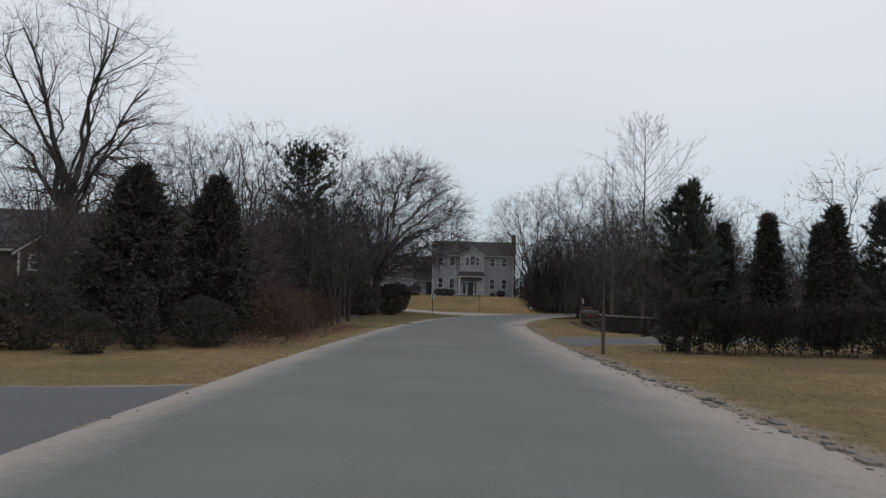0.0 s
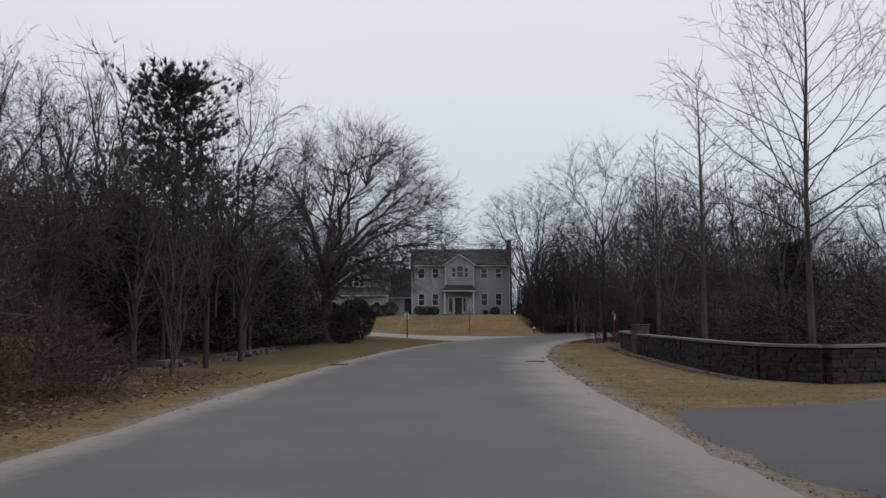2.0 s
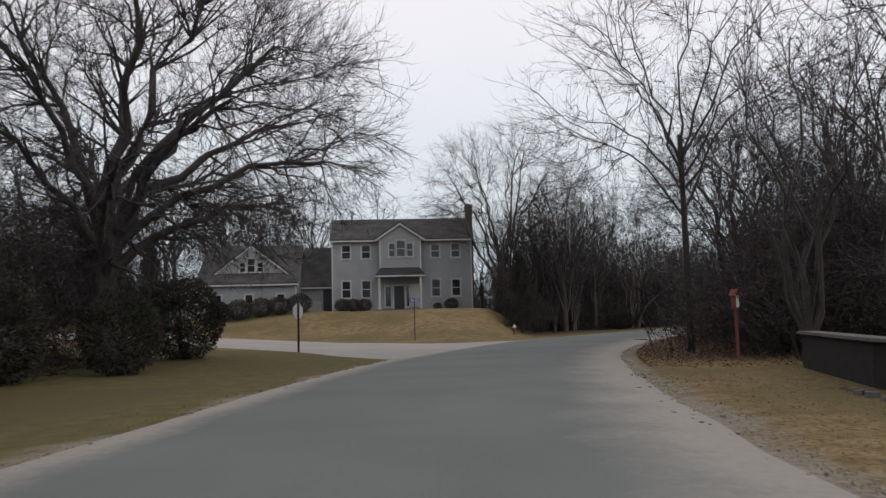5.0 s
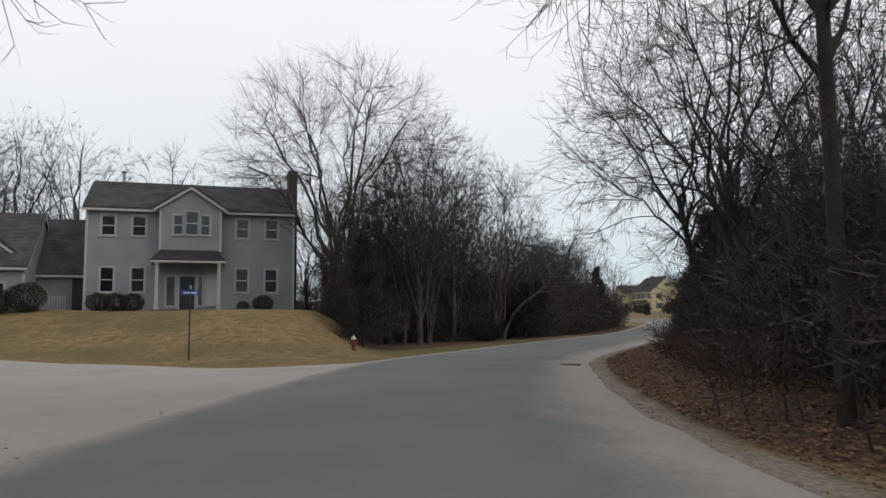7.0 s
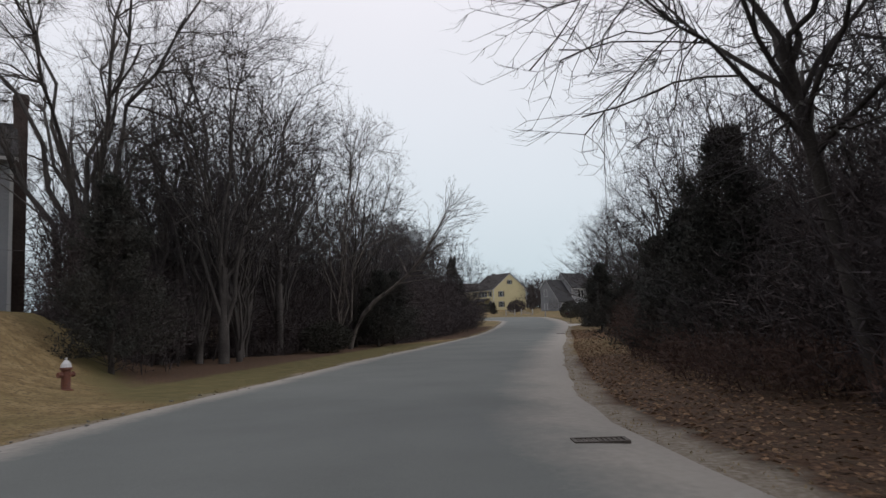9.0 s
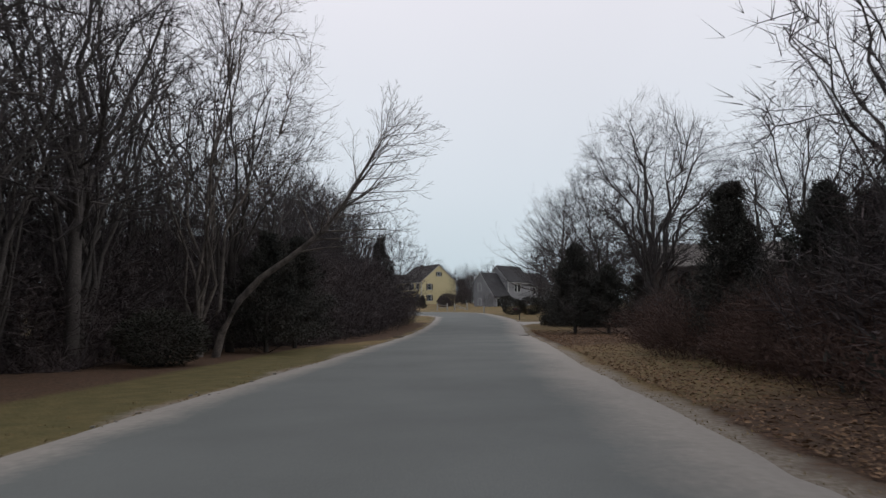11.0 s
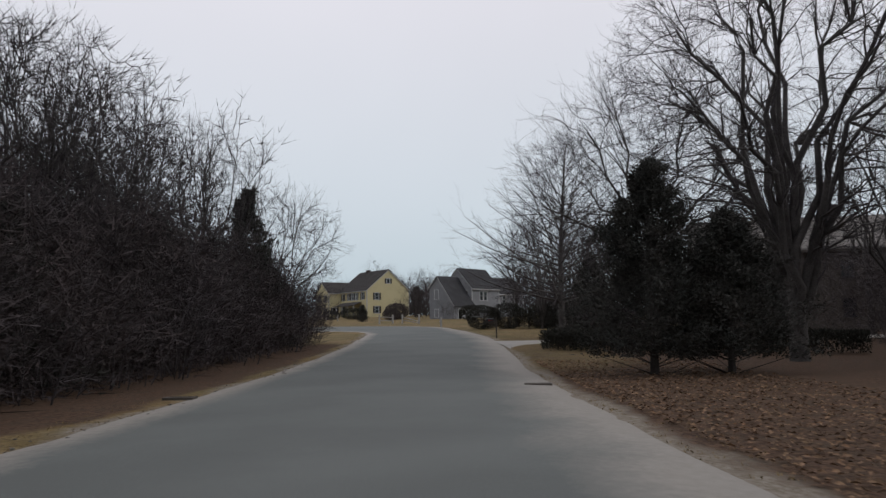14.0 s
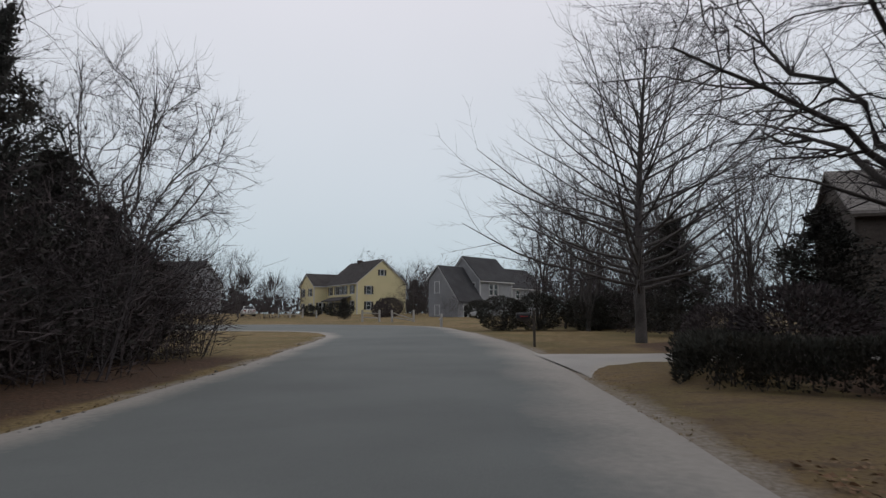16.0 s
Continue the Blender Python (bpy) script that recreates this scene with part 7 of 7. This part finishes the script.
WALL = [(12.6, 65.0), (11.0, 60.0), (10.2, 55.0), (9.6, 50.0), (9.2, 45.0), (8.9, 41.0), (9.0, 38.2), (9.8, 36.9), (11.4, 37.4), (13.6, 39.0), (17.0, 41.4)]
w1 = tagged(new("wall_1"), "low dark stone garden wall with a pale cap", "wall", kind="structure")
core = Mesh()
for (ax, ay), (bx, by) in zip(WALL, WALL[1:]):
    n = Vector((-(by - ay), bx - ax, 0)).normalized() * 0.14
    z0, z1 = ground_z(ax, ay), ground_z(bx, by)
    k = len(core.v)
    for x, y, z in ((ax, ay, z0), (bx, by, z1)):
        core.v += [(x - n.x, y - n.y, z - 0.2), (x + n.x, y + n.y, z - 0.2), (x + n.x, y + n.y, z + 0.8), (x - n.x, y - n.y, z + 0.8)]
    core.f += [(k, k + 4, k + 7, k + 3), (k + 1, k + 2, k + 6, k + 5), (k + 3, k + 7, k + 6, k + 2)]
part("core", core, STONE_DARK, w1)
wall_stones(w1, WALL[2:], 0.82, 0.38, STONE_DARK, 0.1, 0.27, 5, 290)
capm = Mesh().box(-0.5, 0.5, -0.5, 0.5, -0.5, 0.5).make("cap_stone")
capm.materials.append(CAP)
for (ax, ay), (bx, by) in zip(WALL, WALL[1:]):
    ln = math.dist((ax, ay), (bx, by))
    k = max(1, int(ln / 0.9))
    for i in range(k):
        t = (i + 0.5) / k
        x, y = ax + (bx - ax) * t, ay + (by - ay) * t
        ob = new("cap_stone", capm)
        ob.parent = w1
        ob.matrix_basis = Matrix.Translation((x, y, ground_z(x, y) + 0.845)) @ Matrix.Rotation(math.atan2(by - ay, bx - ax) + rnd.uniform(-0.01, 0.01), 4, "Z") @ Matrix.Diagonal((ln / k * 0.985, 0.46, 0.06, 1))
for x, y in ((9.95, 52.7),):
    p = thing("wall_pillar", "square stone pillar with a flat cap in the garden wall", "pillar", m=pose(x, y, ground_z(x, y), 0, 0, 8))
    part("shaft", Mesh().box(-0.3, 0.3, -0.3, 0.3, -0.1, 1.22), STONE_BROWN, p, bevel=0.03)
    part("cap", Mesh().box(-0.34, 0.34, -0.34, 0.34, 1.22, 1.28), STONE_BROWN, p, bevel=0.02)
w2 = tagged(new("wall_2"), "low tumbled fieldstone wall under trees", "wall", kind="structure")
wall_stones(w2, [(-7.8, 38.5), (-7.4, 43.0), (-6.9, 48.0), (-6.6, 53.0), (-6.6, 57.0)], 0.42, 0.46, STONE, 0.14, 0.28, 9, 290, skip=0.5)
# edging stones in front of the garden wall
edge = thing("stone_edging", "line of small pale stones edging a planting bed", "edging")
rest = Mesh()
for i in range(60):
    t = i / 59
    x, y = beside(WALL[1:7], t, -0.75)
    s = rnd.uniform(0.05, 0.11)
    x, y = 2 * beside(WALL[1:7], t, 0)[0] - beside(WALL[1:7], t, -0.75 - rnd.uniform(-0.08, 0.08))[0], 2 * beside(WALL[1:7], t, 0)[1] - beside(WALL[1:7], t, -0.75)[1]
    n = len(rest.v)
    tmp = Mesh().box(-s, s, -s * 0.7, s * 0.7, -0.05, s * 0.9)
    a = rnd.uniform(0, 3)
    rest.v += [(x + (p[0] * math.cos(a) - p[1] * math.sin(a)) * rnd.uniform(0.8, 1.1), y + (p[0] * math.sin(a) + p[1] * math.cos(a)) * rnd.uniform(0.8, 1.1), ground_z(x, y) + p[2]) for p in tmp.v]
    rest.f += [tuple(n + j for j in f) for f in tmp.f]
part("stone_row", rest, CAP, edge, kind="stuff")

# ---- loose cover: fallen leaves, grass tufts, crumbled asphalt ----
def scatter_leaves(name, label, n, place, size=(0.04, 0.10), mat=None):
    rng = random.Random(len(name) + n)
    me = Mesh()
    for _ in range(n):
        q = place(rng)
        if q is None:
            continue
        x, y = q
        z = ground_z(x, y) + rng.uniform(0.035, 0.07)
        s, a = rng.uniform(*size), rng.uniform(0, 6.28)
        c, t = math.cos(a) * s, math.sin(a) * s
        tilt = rng.uniform(-0.7, 0.7) * s
        b = rng.uniform(0.2, 0.7) * s
        me.v += [(x - c, y - t, z), (x + t * 0.5, y - c * 0.5, z + b), (x + c, y + t, z + tilt * 0.5 + 0.01), (x - t * 0.5, y + c * 0.5, z + max(0.0, tilt))]
        k = len(me.v)
        me.f.append((k - 4, k - 3, k - 2, k - 1))
    ob = new(name, me.make(name))
    ob.data.materials.append(mat or BROWN_LEAF)
    return tagged(ob, label, "leaves" if mat is None else "grass", kind="stuff")


line_r = part_of(MAIN_R, 66, 136)
line_l = part_of(MAIN_L, 20, 42)


def leaf_right(rng):
    return beside(line_r, rng.random(), 0.5 + 5.5 * rng.random() ** 1.3)


def leaf_left(rng):
    return beside(line_l, rng.random(), -0.7 - 3.5 * rng.random())


scatter_leaves("fallen_leaves", "drift of brown fallen oak leaves along the wood's edge", 34000, leaf_right, (0.022, 0.055))
scatter_leaves("fallen_leaves", "brown fallen leaves on the verge", 5000, leaf_left, (0.022, 0.055))


def tufts(name, label, n, place, mat, h=(0.05, 0.13)):
    rng = random.Random(n)
    me = Mesh()
    for _ in range(n):
        q = place(rng)
        if q is None:
            continue
        x, y = q
        z = ground_z(x, y) + 0.0
        for _k in range(4):
            a, hh = rng.uniform(0, 6.28), rng.uniform(*h)
            w = 0.012
            px, py = x + rng.uniform(-0.06, 0.06), y + rng.uniform(-0.06, 0.06)
            me.tri((px - w * math.sin(a), py + w * math.cos(a), z), (px + w * math.sin(a), py - w * math.cos(a), z), (px + math.cos(a) * hh * 0.8, py + math.sin(a) * hh * 0.8, z + hh))
    ob = new(name, me.make(name))
    ob.data.materials.append(mat)
    return tagged(ob, label, "grass", kind="stuff")


full_r, full_l = part_of(MAIN_R, 2, 160), part_of(MAIN_L, 2, 165)
first_r = part_of(MAIN_R, 2, 66)


def grass_edge(rng):
    if rng.random() < 0.5:
        return beside(full_r, rng.random(), 0.02 + 0.8 * rng.random() ** 2)
    p = beside(full_l, rng.random(), -0.02 - 0.9 * rng.random() ** 2)
    return None if 74 < p[1] < 90 and p[0] > 0 else p


def grass_right(rng):
    return beside(first_r, rng.random(), 0.1 + 5.0 * rng.random() ** 1.3)


tufts("grass_tufts", "ragged dry grass along the road edges", 3000, grass_edge, GRASS, (0.015, 0.05))
tufts("grass_tufts", "dry tan grass on the verge", 6000, grass_right, GRASS, (0.015, 0.045))

CRUMB = material("crumbled_asphalt", (0.17, 0.16, 0.145), 0.95, 0.25, 3, 25, 0.4, islandvar=0.3)
crumb = Mesh()
for _ in range(1100):
    side = rnd.random() < 0.62
    x, y = beside(first_r, rnd.random(), rnd.gauss(-0.05, 0.2)) if side else beside(full_l, rnd.random(), rnd.gauss(0.05, 0.2))
    s = min(0.04, abs(rnd.gauss(0.0, 0.016)) + 0.008)
    if side and (23 < y < 34 or y > 34 and rnd.random() < 0.6):
        continue
    n = len(crumb.v)
    tmp = Mesh().box(-s, s, -s * 0.7, s * 0.7, -0.02, s * 0.55)
    a = rnd.uniform(0, 6.28)
    crumb.v += [(x + (p[0] * math.cos(a) - p[1] * math.sin(a)) * rnd.uniform(0.7, 1.1), y + (p[0] * math.sin(a) + p[1] * math.cos(a)) * rnd.uniform(0.7, 1.1), ground_z(x, y) + 0.02 + p[2]) for p in tmp.v]
    crumb.f += [tuple(n + j for j in f) for f in tmp.f]
for _ in range(170):
    x, y = beside(first_r, rnd.random() ** 1.6, rnd.gauss(0.08, 0.12))
    if y > 22:
        continue
    s, h = rnd.uniform(0.04, 0.13), rnd.uniform(0.03, 0.055)
    tmp = Mesh().box(-s, s, -s * 0.55, s * 0.55, -0.04, h)
    a, b = 1.45 + rnd.uniform(-0.5, 0.5), rnd.uniform(-0.12, 0.12)
    n = len(crumb.v)
    crumb.v += [(x + p[0] * k * math.cos(a) - p[1] * math.sin(a), y + p[0] * math.sin(a) + p[1] * k * math.cos(a), ground_z(x, y) + p[2] + p[0] * b) for p, k in ((p, rnd.uniform(0.7, 1.1)) for p in tmp.v)]
    crumb.f += [tuple(n + j for j in f) for f in tmp.f]
cr = new("asphalt_crumbs", crumb.make("asphalt_crumbs"))
cr.data.materials.append(CRUMB)
tagged(cr, "crumbled asphalt lumps along the broken road edge", "rubble", kind="stuff")
